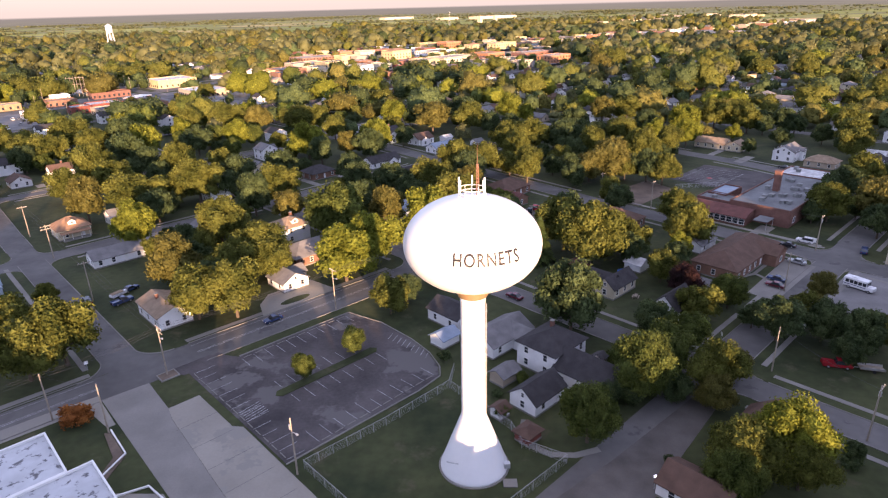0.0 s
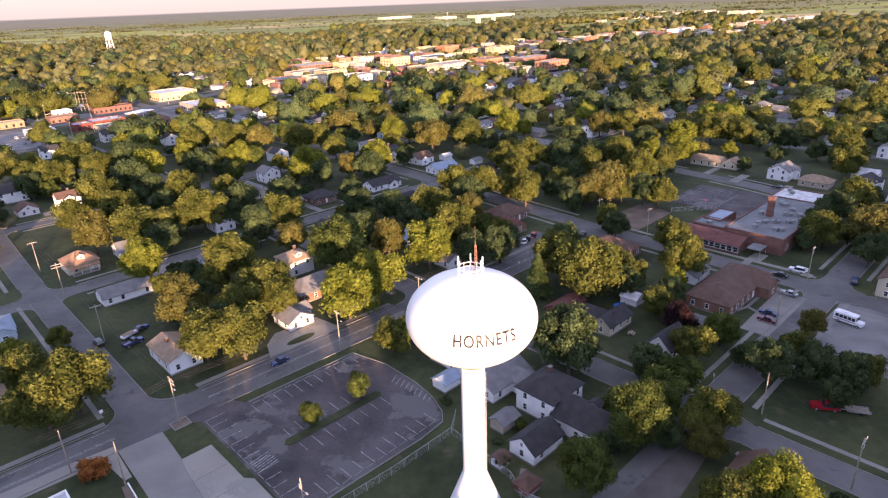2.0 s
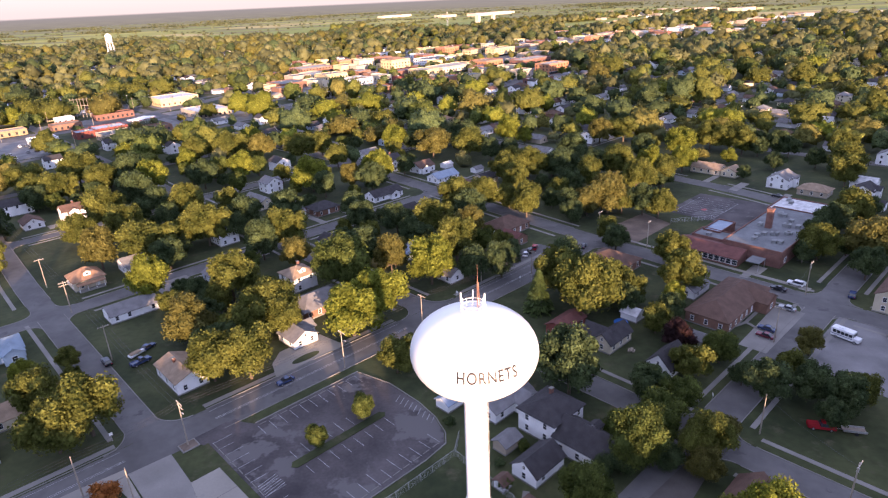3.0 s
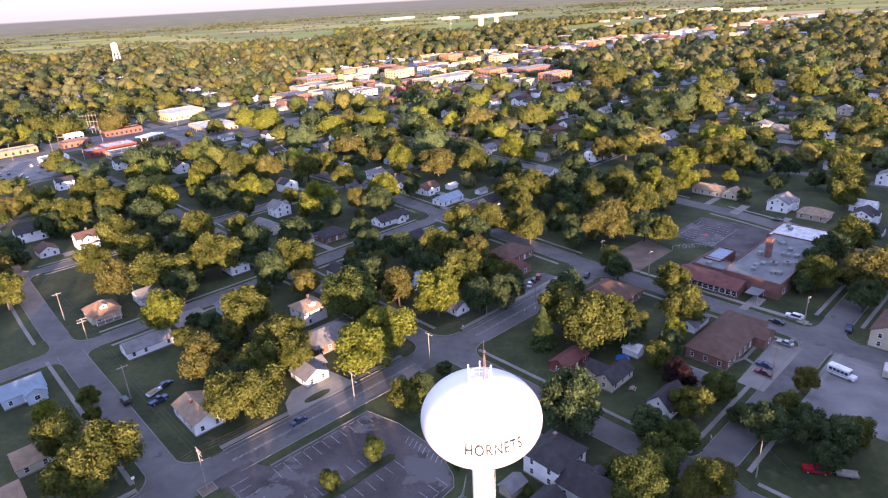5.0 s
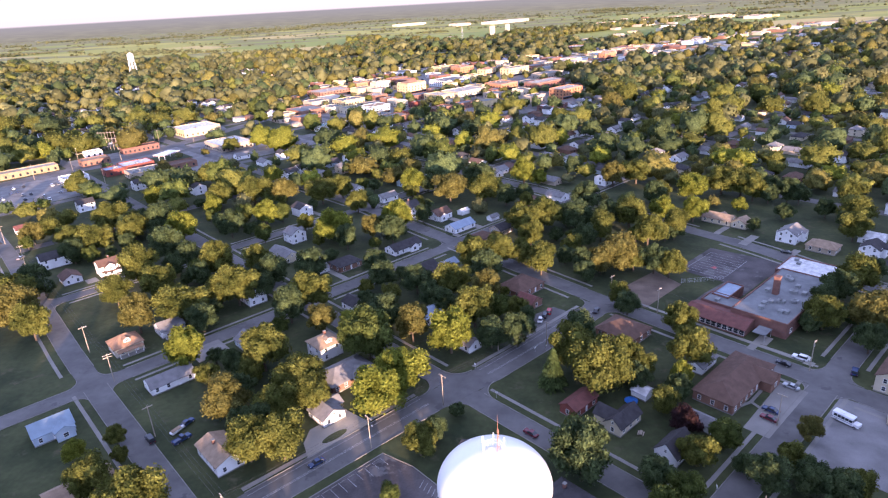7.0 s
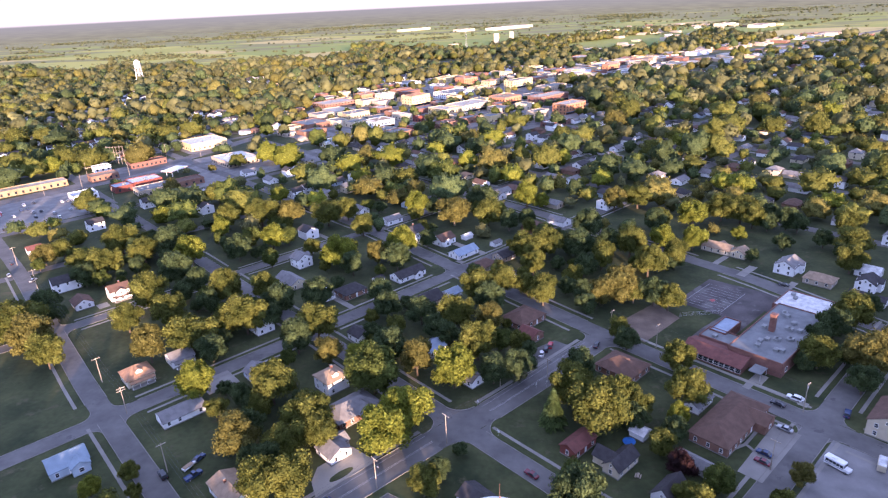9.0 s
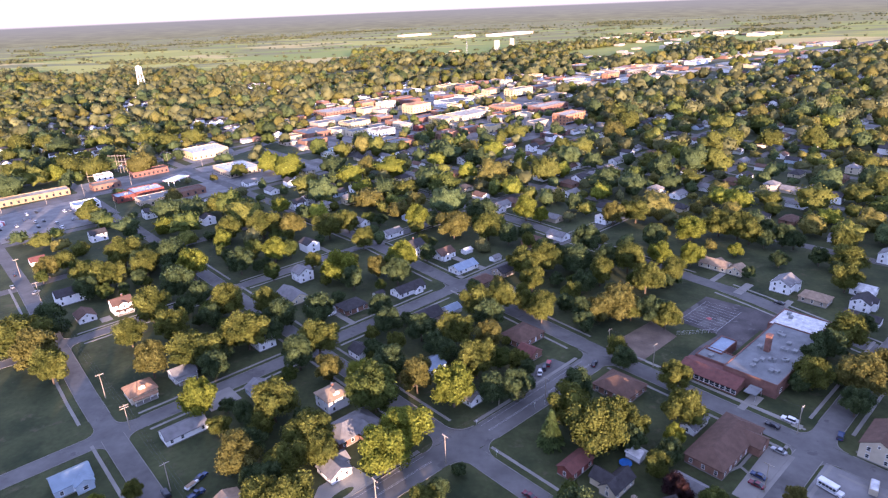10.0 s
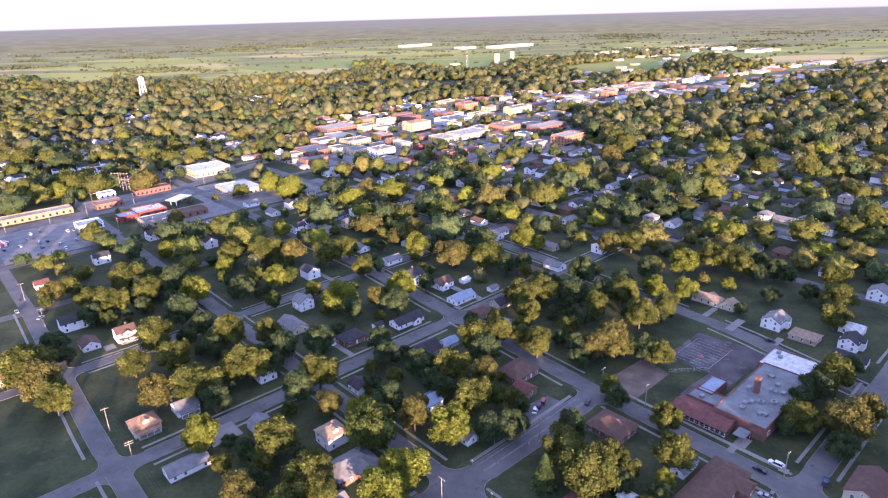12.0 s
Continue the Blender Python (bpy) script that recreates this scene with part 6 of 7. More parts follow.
def woods():
    mid = [canopy_arrays(200 + i, 1, 200, 0.105, 0.34) for i in range(6)]
    low = [canopy_arrays(300 + i, 1, 44, 0.15, 0.27) for i in range(6)]
    rng = random.Random(21)
    taken = {}

    def free(x, y, gap):
        cx, cy = int(x // 12), int(y // 12)
        for i in (-1, 0, 1):
            for j in (-1, 0, 1):
                for qx, qy in taken.get((cx + i, cy + j), ()):
                    if (qx - x) ** 2 + (qy - y) ** 2 < gap * gap:
                        return False
        taken.setdefault((cx, cy), []).append((x, y))
        return True

    for a, b, R, tone in TREES:
        p = at(a, b)
        free(p.x, p.y, 0.1)
    homes = {}
    for a, b, k, turn in NEAR_SPOTS + FAR_SPOTS:
        p = at(a, b)
        free(p.x, p.y, 0.1)
        homes.setdefault((int(p.x // 20), int(p.y // 20)), []).append((p.x, p.y))

    def hides(x, y):
        """Stands close before a house front."""
        for i in (-1, 0, 1):
            for j in (0, 1, 2):
                for qx, qy in homes.get((int(x // 20) + i, int(y // 20) + j), ()):
                    if 0 < qy - y < 25 and abs(qx - x - (qy - y) * x / y) < 7:
                        return True
        return False

    full = [canopy_arrays(250 + i, 2, 700, 0.062, 0.36) for i in range(6)]
    for tone, word in (("y", "olive green"), ("b", "yellow green"), ("d", "dark green"), ("g", "green"), ("o", "gold brown")):
        spots = [(*at(a, b)[:2], 0, R, rng.uniform(0.95, 1.15), rng.uniform(0, 6.28), rng.randrange(6)) for a, b, R, t in OUTER if t == tone]
        if spots:
            scatter("garden_trees", spots, full, LEAF[tone], word + " shade trees in the gardens of the middle blocks")
    near, far, back = [], [], []
    for _ in range(46000):
        y = 300 + 1900 * rng.random() ** 0.8
        x = rng.uniform(-1, 1) * (y * 0.8 + 60)
        a, b = x * _c + y * _s, -x * _s + y * _c
        if y < 300 or (y < 400 and any(math.hypot(a - q[0], b - q[1]) < 5 + q[2] for q in HOUSES)) or any(a0 < a < a1 and b0 < b < b1 for a0, b0, a1, b1 in OPEN):
            continue
        if not clear_of_roads(a, b, 1.2) and rng.random() < 0.93:
            continue
        busy = downtown(a, b)
        if busy and rng.random() < (0.72 if a > 330 else 0.85):
            continue
        if (busy or a > 850) and any(abs(a - q[0]) < q[2] + 5 and abs(b - q[1]) < q[3] + 5 for q in GROUNDS):
            continue
        if a < 345 and busy and (573 < b < 593 and a < 158 or abs(b - 590 - (a - 173) * 0.41) < 12 or (36 < a < 110 and 484 < b < 573) or (108 < a < 196 and 577 < b < 619)):
            continue
        if 20 < a < 325 and 440 < b < 474 and rng.random() < 0.75:
            continue
        if 285 < a < 415 and 500 < b < 660 and rng.random() < 0.7:
            continue
        h = off_highway(a, b)
        if h < 48 or (h < (170 if b < 600 else 110) and a > 950 and rng.random() < 0.87):
            continue
        if y > 1400 and noise.noise((x / 260, y / 260, 1.7)) < -0.3 + (y - 1400) / (1900 if -350 < x < 900 else 700):
            continue
        if hides(x, y) and rng.random() < (0.93 if y < 800 else 0.8):
            continue
        if y < 560 and rng.random() < (0.85 if y < 380 else 0.22 if a > 250 else 0.5):
            continue
        if 560 <= y < 950 and rng.random() < 0.12:
            continue
        if not free(x, y, 11.5 if y < 700 else 8.6):
            continue
        clump = 0.72 + 0.55 * max(0.0, min(1.0, 0.5 + 1.3 * noise.noise((x / 90, y / 90, 8.3))))
        R = rng.uniform(2.8, 5.6) if busy or y < 560 else clump * (rng.uniform(3.6, 8.0) if y < 800 else rng.uniform(4.2, 9.6))
        (near if y < 800 else far).append((x, y, 0, R, rng.uniform(0.95, 1.25), rng.uniform(0, 6.28), rng.randrange(6)))
    # unseen trees added behind the view; heights stepped by x to shade chosen yards
    for _ in range(5200):
        x, y = rng.uniform(-330, 380), rng.uniform(-300, 44)
        if math.hypot(x, y) > 16 and free(x, y, 5.6):
            back.append((x, y, 0, rng.uniform(5.2, 7.4), rng.uniform(0.95, 1.1) * (1.45 if 34 < x < 50 and y > 0 else 1.35 if x < -60 else 1.0 if x < -25 else min(1.25, 0.95 + x / 380) * (0.8 if y > -30 else 1)), rng.uniform(0, 6.28), rng.randrange(6)))
    near, far = near[:1900], far[:5600]
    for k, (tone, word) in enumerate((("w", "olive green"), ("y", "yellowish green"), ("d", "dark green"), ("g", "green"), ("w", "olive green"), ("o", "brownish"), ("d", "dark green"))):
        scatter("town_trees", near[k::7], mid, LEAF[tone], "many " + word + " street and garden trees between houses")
        # far crowns of the first green groups take the haze-tinted leaves instead
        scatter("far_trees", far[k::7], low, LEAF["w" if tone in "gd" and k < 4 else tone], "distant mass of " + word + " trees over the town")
    # more unseen trees, right of the view, to keep low sun off the houses
    for _ in range(5000):
        y = rng.uniform(-140, 380)
        x = max(40, 0.8 * y + 34) + rng.uniform(0, 190)
        if free(x, y, 8.5):
            back.append((x, y, 0, rng.uniform(6, 8), rng.uniform(0.95, 1.1) * 1.2, rng.uniform(0, 6.28), rng.randrange(6)))
    close = [q for q in back if math.hypot(q[0], q[1]) < 115]
    scatter("park_trees", close, mid, LEAF["g"], "mature green trees around the yards behind the tower field")
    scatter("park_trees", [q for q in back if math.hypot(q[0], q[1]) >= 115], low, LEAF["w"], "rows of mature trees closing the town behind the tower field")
    hedge = []
    tiny = [canopy_arrays(400 + i, 0, 5, 0.4, 0.3) for i in range(5)]
    for _ in range(40000):
        r = 1750 + 2700 * rng.random() ** 0.75
        t = rng.uniform(math.pi / 2 - 0.72, math.pi / 2 + 0.72)
        x, y = r * math.cos(t), r * math.sin(t)
        a, b = x * _c + y * _s, -x * _s + y * _c
        if off_highway(a, b) < 60:
            continue
        line = min(abs((a / 420 + 0.2 * noise.noise((b / 900, 3.0, 1.0))) % 1 - 0.5), abs((b / 330 + 0.2 * noise.noise((a / 900, 1.0, 2.0))) % 1 - 0.5))
        wood = noise.noise((x / 700, y / 300, 4.2)) + 0.5 * noise.noise((x / 170, y / 110, 1.1))
        if line < 0.01 or wood > 0.5 - 0.2 * max(0, (r - 2300) / 1500):
            hedge.append((x, y, -1.5, rng.uniform(3.5, 6.5), rng.uniform(0.6, 0.9), rng.uniform(0, 6.28), rng.randrange(5)))
    hedge = hedge[:6000]
    for k, (tone, word) in enumerate((("h", "olive green"), ("h", "haze-paled green"), ("w", "mid green"))):
        scatter("hedgerows", hedge[k::3], tiny, LEAF[tone], "distant hedgerows and woods between farm fields, " + word)


woods()
sheet("road", strip(HIGHWAY, 22), 0.04, M["asphalt"], "wide pale highway lined with low shops leaving town", "road")


# ---------- old water tower far off ----------
def old_tower():
    ob = thing("water_tower", put(422, 1392), "distant white water tank on braced legs", "water tower")
    part("tank", lathe([(0.5, 30), (5, 32), (6.2, 34), (6.2, 44), (5.6, 45), (0.3, 48.5)], 32), M["tank"], ob)
    for i in range(6):
        t = math.pi / 3 * i
        part("leg", rod(bmesh.new(), (8 * math.cos(t), 8 * math.sin(t), 0), (5.6 * math.cos(t), 5.6 * math.sin(t), 34), 0.55, 0.45, 8), M["tank"], ob)
    for z, r in ((11, 7.2), (22, 6.4)):
        bm = bmesh.new()
        for i in range(6):
            t, u = math.pi / 3 * i, math.pi / 3 * (i + 1)
            rod(bm, (r * math.cos(t), r * math.sin(t), z), (r * math.cos(u), r * math.sin(u), z), 0.2, seg=6)
        part("brace", bm, M["tank"], ob)
    part("riser", rod(bmesh.new(), (0, 0, 0), (0, 0, 31), 0.9, seg=12), M["tank"], ob)


old_tower()


def lattice_tower(a, b, h, label):
    ob = thing("radio_tower", put(a, b), label, "radio tower")
    legs = [(1, 1), (-1, 1), (-1, -1), (1, -1)]
    for x, y in legs:
        part("leg", rod(bmesh.new(), (x * 2.2, y * 2.2, 0), (x * 0.5, y * 0.5, h), 0.16, 0.1, 6), M["steel"], ob)
    n = int(h / 3)
    bm = bmesh.new()
    for k in range(n):
        r0, r1 = 2.2 - 1.7 * k / n, 2.2 - 1.7 * (k + 1) / n
        for i in range(4):
            (x, y), (u, v) = legs[i], legs[(i + 1) % 4]
            rod(bm, (x * r0, y * r0, h * k / n), (u * r1, v * r1, h * (k + 1) / n), 0.07, seg=4)
    part("bracing", bm, M["steel"], ob)


lattice_tower(1300, 1330, 48, "distant steel lattice tower")


def pole_frame(a, b, h, turn):
    ob = thing("power_line_frame", put(a, b, 0, turn), "tall timber pole frame of a small substation", "utility pole")
    for x in (-3.2, 0.0, 3.2):
        part("pole", rod(bmesh.new(), (x, 0, -0.1), (x, 0, h), 0.24, 0.16, 8), M["wood"], ob)
    for z in (h - 1.2, h * 0.62):
        part("beam", boxes((-4.2, -0.16, z - 0.16, 4.2, 0.16, z + 0.16), bevel=0.02), M["wood"], ob)


pole_frame(159, 633, 18, -44)
pole_frame(154, 645, 17, -44)


# ---------- utility poles and cables ----------


def utility_pole(a, b, h=11.0, arms=1, turn=45, box_on=False, lamp=False):
    ob = thing("utility_pole", put(a, b, 0, turn), "weathered timber utility pole with a crossarm", "utility pole", "utility poles")
    part("pole", rod(bmesh.new(), (0, 0, -0.1), (0, 0, h), 0.17, 0.11, 10), M["wood"], ob)
    for k in range(arms):
        z = h - 0.5 - 0.9 * k
        arm = part("crossarm", boxes((-1.5, -0.24, z - 0.1, 1.5, -0.08, z + 0.1), bevel=0.01), M["wood"], ob)
        bm = bmesh.new()
        for x in (-1.2, -0.5, 0.5, 1.2):
            rod(bm, (x, -0.14, z + 0.07), (x, -0.14, z + 0.25), 0.05, 0.035, 6)
        part("insulators", bm, M["trim"], arm)
    if box_on:
        bm = rod(bmesh.new(), (0.32, 0, h - 2.3), (0.32, 0, h - 1.4), 0.22, seg=12)
        part("transformer", bm, M["steel"], ob, "grey cylindrical transformer")
    if lamp:
        bm = rod(bmesh.new(), (0, 0, h - 2.6), (-1.5, 0, h - 2.2), 0.04, seg=6)
        box(bm, -1.9, -0.13, h - 2.3, -1.35, 0.13, h - 2.12)
        part("lamp_arm", bm, M["steel"], ob, "street light on a bent arm")
    return ob


def cable(pts, sag=0.7, r=0.02):
    """Hanging cables between pole heads, one object a run."""
    bm = bmesh.new()
    for p, q in zip(pts, pts[1:]):
        prev = None
        for i in range(9):
            t = i / 8
            c = Vector(p).lerp(Vector(q), t) - Vector((0, 0, 4 * sag * t * (1 - t)))
            if prev is not None:
                rod(bm, prev, c, r, seg=4)
            prev = c
    tagged(new("cable", mesh_of("cable", bm, M["wire"])), "thin dark overhead cable strung between poles", "cable")


utility_pole(-14, 120.2, 10.5, 0, 90)
utility_pole(12.5, 119.9, 10, 0, 90)
utility_pole(18.7, 108.1, 10.5, 0, 90)
utility_pole(33.6, 119.6, 11.5, 2, 90, lamp=True)
utility_pole(33.9, 170.3, 11, 1, 0)
utility_pole(34.6, 211.4, 11, 2, 0)
utility_pole(34.2, 239.8, 11, 1, 0)
utility_pole(36, 362, 11, 1, 0)
utility_pole(35, 410, 11, 1, 0)
utility_pole(75.1, 119.0, 11, 1, 90, lamp=True)
utility_pole(102.6, 119.0, 11, 1, 90)
utility_pole(37, 74.7, 11, 0, 90, box_on=True, lamp=True)
utility_pole(120.1, 32.1, 10, 0, 0)
utility_pole(109.1, 12.8, 11, 1, 0, box_on=True)
utility_pole(160.1, 43.7, 10.5, 1, 90)
utility_pole(194.5, 47.0, 11, 1, 0, box_on=True)
utility_pole(198.2, 101.7, 10.5, 1, 0)
utility_pole(196.5, 121.1, 10.5, 1, 0)
utility_pole(152, 118.5, 9, 1, 90)
utility_pole(137, 127.8, 9, 0, 90)
for off in (-1.0, 0.0, 1.0):
    cable([at(-60, 120.2 + off, 10.3), at(12.5, 119.9 + off, 9.7), at(33.6, 119.6 + off, 11.0), at(75.1, 119 + off, 10.6), at(102.6, 119 + off, 10.6), at(152, 118.5 + off, 8.7)])
    cable([at(33.6 + off, 119.6, 11.0), at(33.9 + off, 170.3, 10.6), at(34.6 + off, 211.4, 10.6), at(34.2 + off, 239.8, 10.6), at(36 + off, 362, 10.6)])
cable([at(12.5, 119.9, 9.5), at(18.7, 108.1, 10.2)], 0.3)
cable([at(109.1, 12.8, 10.2), at(120.1, 32.1, 9.6)])
cable([at(160.1, 43.7, 10.2), at(194.5, 47, 10.4), at(198.2, 101.7, 10.2), at(196.5, 121.1, 10.2)])

# ---------- parking lot ----------
stop = mesh_of("wheel_stop", boxes((-0.9, -0.09, 0.05, 0.9, 0.09, 0.19), bevel=0.03), M["concrete"])


_w = random.Random(3)


def stall_lines(p, q, n, length, side, stops=True):
    """n painted stall lines from p to q, running to one side, with a wheel stop between two."""
    p, q = Vector(p), Vector(q)
    d = (q - p).normalized()
    nrm = Vector((-d.y, d.x)) * side
    for i in range(n):
        u = p.lerp(q, i / (n - 1))
        keep = _w.uniform(0.62, 0.95)
        sheet("stall_line", strip([tuple(u + nrm * _w.uniform(0, 0.4)), tuple(u + nrm * length * keep)], 0.12), 0.056, M["paint"], "faded white parking stall line", "road marking", 0.003)
        if stops and i < n - 1:
            c = p.lerp(q, (i + 0.5) / (n - 1)) + nrm * 0.25
            ob = new("wheel_stop", stop)
            ob.matrix_basis = put(c.x, c.y, 0, math.degrees(math.atan2(d.y, d.x)))
            tagged(ob, "low worn concrete wheel stop on asphalt", "wheel stop", "wheel stops of the lot")


stall_lines((37.4, 79), (37.4, 116), 14, 5.2, -1)
stall_lines((44, 78.7), (72, 79.6), 11, 5.2, 1)
stall_lines((47.5, 114.6), (74.5, 114.4), 11, 5.0, -1)
stall_lines((48, 95.2), (69, 95.2), 8, 4.6, -1, False)
stall_lines((48, 98.2), (66, 98.2), 7, 4.6, 1, False)
for k in range(6):
    sheet("stall_line", strip([(38, 93.2 + 0.7 * k), (42.4, 93.9 + 0.7 * k)], 0.14), 0.058, M["paint"], "faded diagonal hatching on asphalt", "road marking", 0.003)
for k in range(9):
    sheet("stall_line", strip([(75.2 - 0.05 * k, 86 + 1.5 * k), (77.2, 87.2 + 1.5 * k)], 0.16), 0.058, M["paint"], "worn white hatching at the lot's edge", "road marking", 0.003)
sheet("kerb", strip([(36.9, 78), (66, 77.9), (72.6, 78.7), (75, 81.3), (77.2, 86.8), (78.4, 94), (78.6, 105), (76.2, 115.2), (47.6, 115.6)], 0.22), 0.2, M["concrete"], "pale concrete kerb round the parking lot", "kerb")


# ---------- fences ----------
post_me = mesh_of("post", rod(bmesh.new(), (0, 0, 0), (0, 0, 1.9), 0.05, seg=6), M["steel"])


def chain_fence(pts, label):
    p0 = pts[0]
    ob = thing("fence", put(p0[0], p0[1]), label, "fence")
    inv = ob.matrix_basis.inverted()
    strands = bmesh.new()
    rails = bmesh.new()
    for p, q in zip(pts, pts[1:]):
        p, q = Vector(p), Vector(q)
        n = max(1, round((q - p).length / 3))
        for i in range(n):
            c = p.lerp(q, i / n)
            piece("post", post_me, ob, inv @ put(c.x, c.y))
        rod(rails, inv @ at(p.x, p.y, 1.85), inv @ at(q.x, q.y, 1.85), 0.035, seg=5)
        for k in range(6):
            z = 0.15 + 0.3 * k
            rod(strands, inv @ at(p.x, p.y, z), inv @ at(q.x, q.y, z), 0.008, seg=3)
        m = int((q - p).length / 0.6)
        for i in range(m):
            u, v = p.lerp(q, i / m), p.lerp(q, min(1, (i + 1.5) / m))
            rod(strands, inv @ at(u.x, u.y, 0.1), inv @ at(v.x, v.y, 1.8), 0.007, seg=3)
            rod(strands, inv @ at(v.x, v.y, 0.1), inv @ at(u.x, u.y, 1.8), 0.007, seg=3)
    part("top_rail", rails, M["steel"], ob)
    part("wire_mesh", strands, M["steel"], ob)


chain_fence([(38.5, 75), (55, 74.2), (71, 74.4), (76, 78)], "galvanised chain-link fence beside the parking lot")
chain_fence([(38.5, 75), (38.5, 60), (45, 46)], "galvanised chain-link fence round the tower field")
chain_fence([(71, 74.4), (69.6, 57.4), (67.2, 53), (69.4, 45.4), (58, 45.6), (45, 46)], "galvanised chain-link fence round the tower field")
chain_fence([(228, 107.6), (241, 97), (241, 95.5)], "low fence along the school lawn")


# ---------- vehicles ----------


def car_body(L, W, H, kind):
    """Lower body with bevelled edges; the cabin is a part of its own."""
    bm = bmesh.new()
    h0, h1 = 0.28, 0.28 + H * 0.42
    vs = box(bm, -L / 2, -W / 2, h0, L / 2, W / 2, h1)
    bmesh.ops.bevel(bm, geom=list({e for v in vs for e in v.link_edges}), offset=0.14, segments=2, affect="EDGES")
    return bm


def cabin(L, W, H, kind, grow=0.0):
    bm = bmesh.new()
    h1 = 0.26 + H * 0.42
    x0, x1, t0, t1 = dict(sedan=(-0.36, 0.22, -0.2, 0.08), suv=(-0.47, 0.2, -0.42, 0.08), pickup=(-0.08, 0.26, -0.04, 0.14), van=(-0.48, 0.36, -0.47, 0.28))[kind]
    lo, hi = W / 2 - 0.06, W / 2 - 0.22
    P = [(x0 * L, -lo, h1), (x1 * L, -lo, h1), (x1 * L, lo, h1), (x0 * L, lo, h1), (t0 * L, -hi, H), (t1 * L, -hi, H), (t1 * L, hi, H), (t0 * L, hi, H)]
    v = [bm.verts.new(p) for p in P]
    for f in ((0, 1, 5, 4), (1, 2, 6, 5), (2, 3, 7, 6), (3, 0, 4, 7), (4, 5, 6, 7)):
        bm.faces.new([v[i] for i in f])
    return bm, (t0 * L, t1 * L, hi)


CARS = {}
WHEEL = mesh_of("wheel", rod(bmesh.new(), (0, -0.11, 0), (0, 0.11, 0), 0.33, seg=14), M["tyre"])
RIM = mesh_of("rim", rod(bmesh.new(), (0, -0.115, 0), (0, 0.115, 0), 0.19, seg=10), M["steel"])
LIGHT = mesh_of("headlight", boxes((-0.03, -0.17, -0.07, 0.04, 0.17, 0.07), bevel=0.02), M["trim"])
TAIL = mesh_of("taillight", boxes((-0.04, -0.14, -0.08, 0.03, 0.14, 0.08), bevel=0.02), CAR["red"])


def car(a, b, turn, colour, kind="sedan", z=0.04, label="", far=False):
    key = (colour, kind, label, far)
    if key in CARS:
        return copy_thing(CARS[key], put(a, b, z, turn))
    L, W, H = dict(sedan=(4.7, 1.8, 1.45), suv=(4.8, 1.9, 1.75), pickup=(5.5, 1.95, 1.8), van=(5.2, 1.95, 2.0))[kind]
    word = dict(sedan="sedan", suv="sport utility car", pickup="pickup truck", van="van")[kind]
    ob = thing("car" if kind != "pickup" else "pickup_truck", put(a, b, z, turn), label or "%s %s parked on pavement beside the street" % (colour, word), "car" if kind != "pickup" else "truck", "parked cars")
    part("body", car_body(L, W, H, kind), CAR[colour], ob)
    bm, (t0, t1, hi) = cabin(L, W, H, kind)
    part("glasshouse", bm, M["glass"], ob)
    part("roof_panel", boxes((t0 + 0.05, -hi - 0.02, H - 0.05, t1 - 0.05, hi + 0.02, H + 0.04), bevel=0.03), CAR[colour], ob)
    if kind == "pickup":
        part("bed", boxes((-L / 2 + 0.05, -W / 2 + 0.05, 0.9, -L * 0.1, -W / 2 + 0.15, 1.2), (-L / 2 + 0.05, W / 2 - 0.15, 0.9, -L * 0.1, W / 2 - 0.05, 1.2), (-L / 2 + 0.05, -W / 2 + 0.15, 0.9, -L / 2 + 0.15, W / 2 - 0.15, 1.2)), CAR[colour], ob)
    for x in (-L * 0.31, L * 0.31):
        for y in (-W / 2 + 0.08, W / 2 - 0.08):
            w = piece("wheel", WHEEL, ob, Matrix.Translation((x, y, 0.33)))
            if not far:
                piece("rim", RIM, w, Matrix.Translation((0, 0.01 if y > 0 else -0.01, 0)))
    for y in () if far else (-W / 2 + 0.3, W / 2 - 0.3):
        piece("headlight", LIGHT, ob, Matrix.Translation((L / 2 - 0.02, y, 0.68)))
        piece("taillight", TAIL, ob, Matrix.Translation((-L / 2 + 0.02, y, 0.75)))
    CARS[key] = ob
    return ob


car(32.2, 169.4, 90, "black", "suv")
car(38.8, 162.5, 10, "navy", "pickup")
car(43, 169, 20, "navy", "sedan")
car(61, 124.8, 180, "navy", "sedan", 0.05, "dark blue sedan on the main street asphalt")
car(165.3, 47.4, 90, "navy", "sedan")
car(161.2, 46.3, 90, "maroon", "sedan")
car(181, 47.6, 90, "silver", "sedan")
car(192.6, 54.1, 90, "black", "sedan", 0.05)
car(202, 36.5, 10, "navy", "suv", 0.05)
car(199.5, 51.5, 90, "white", "suv")
car(110.2, 90.8, 90, "maroon", "sedan")
car(163.8, 130.6, 30, "white", "sedan")
car(167.5, 131.5, 30, "black", "suv")
car(171, 132.2, 30, "red", "suv")
car(183.6, 119.2, 20, "black", "sedan", 0.05)
car(36.5, 375.5, 45, "silver", "sedan")
car(33, 414, 90, "black", "sedan")
car(28.4, 394.2, 90, "silver", "sedan")
car(287, 88, 95, "black", "sedan")
car(283, 60, 90, "black", "suv")
car(130.6, 23.5, -60, "red", "pickup", 0.0, "bright red pickup truck parked on grass")
car(148, 232, 0, "navy", "sedan")
_r = random.Random(8)
for k in range(46):
    a, b = 42 + 5.4 * (k % 10) + _r.uniform(-1, 1), 492 + 14.5 * (k // 10) + _r.uniform(-1, 1)
    if _r.random() < 0.42 and not (a > 90 and b > 520):
        car(a, b, 90, _r.choice(("white", "silver", "black", "navy", "silver", "black")), _r.choice(("sedan", "suv")), far=True)
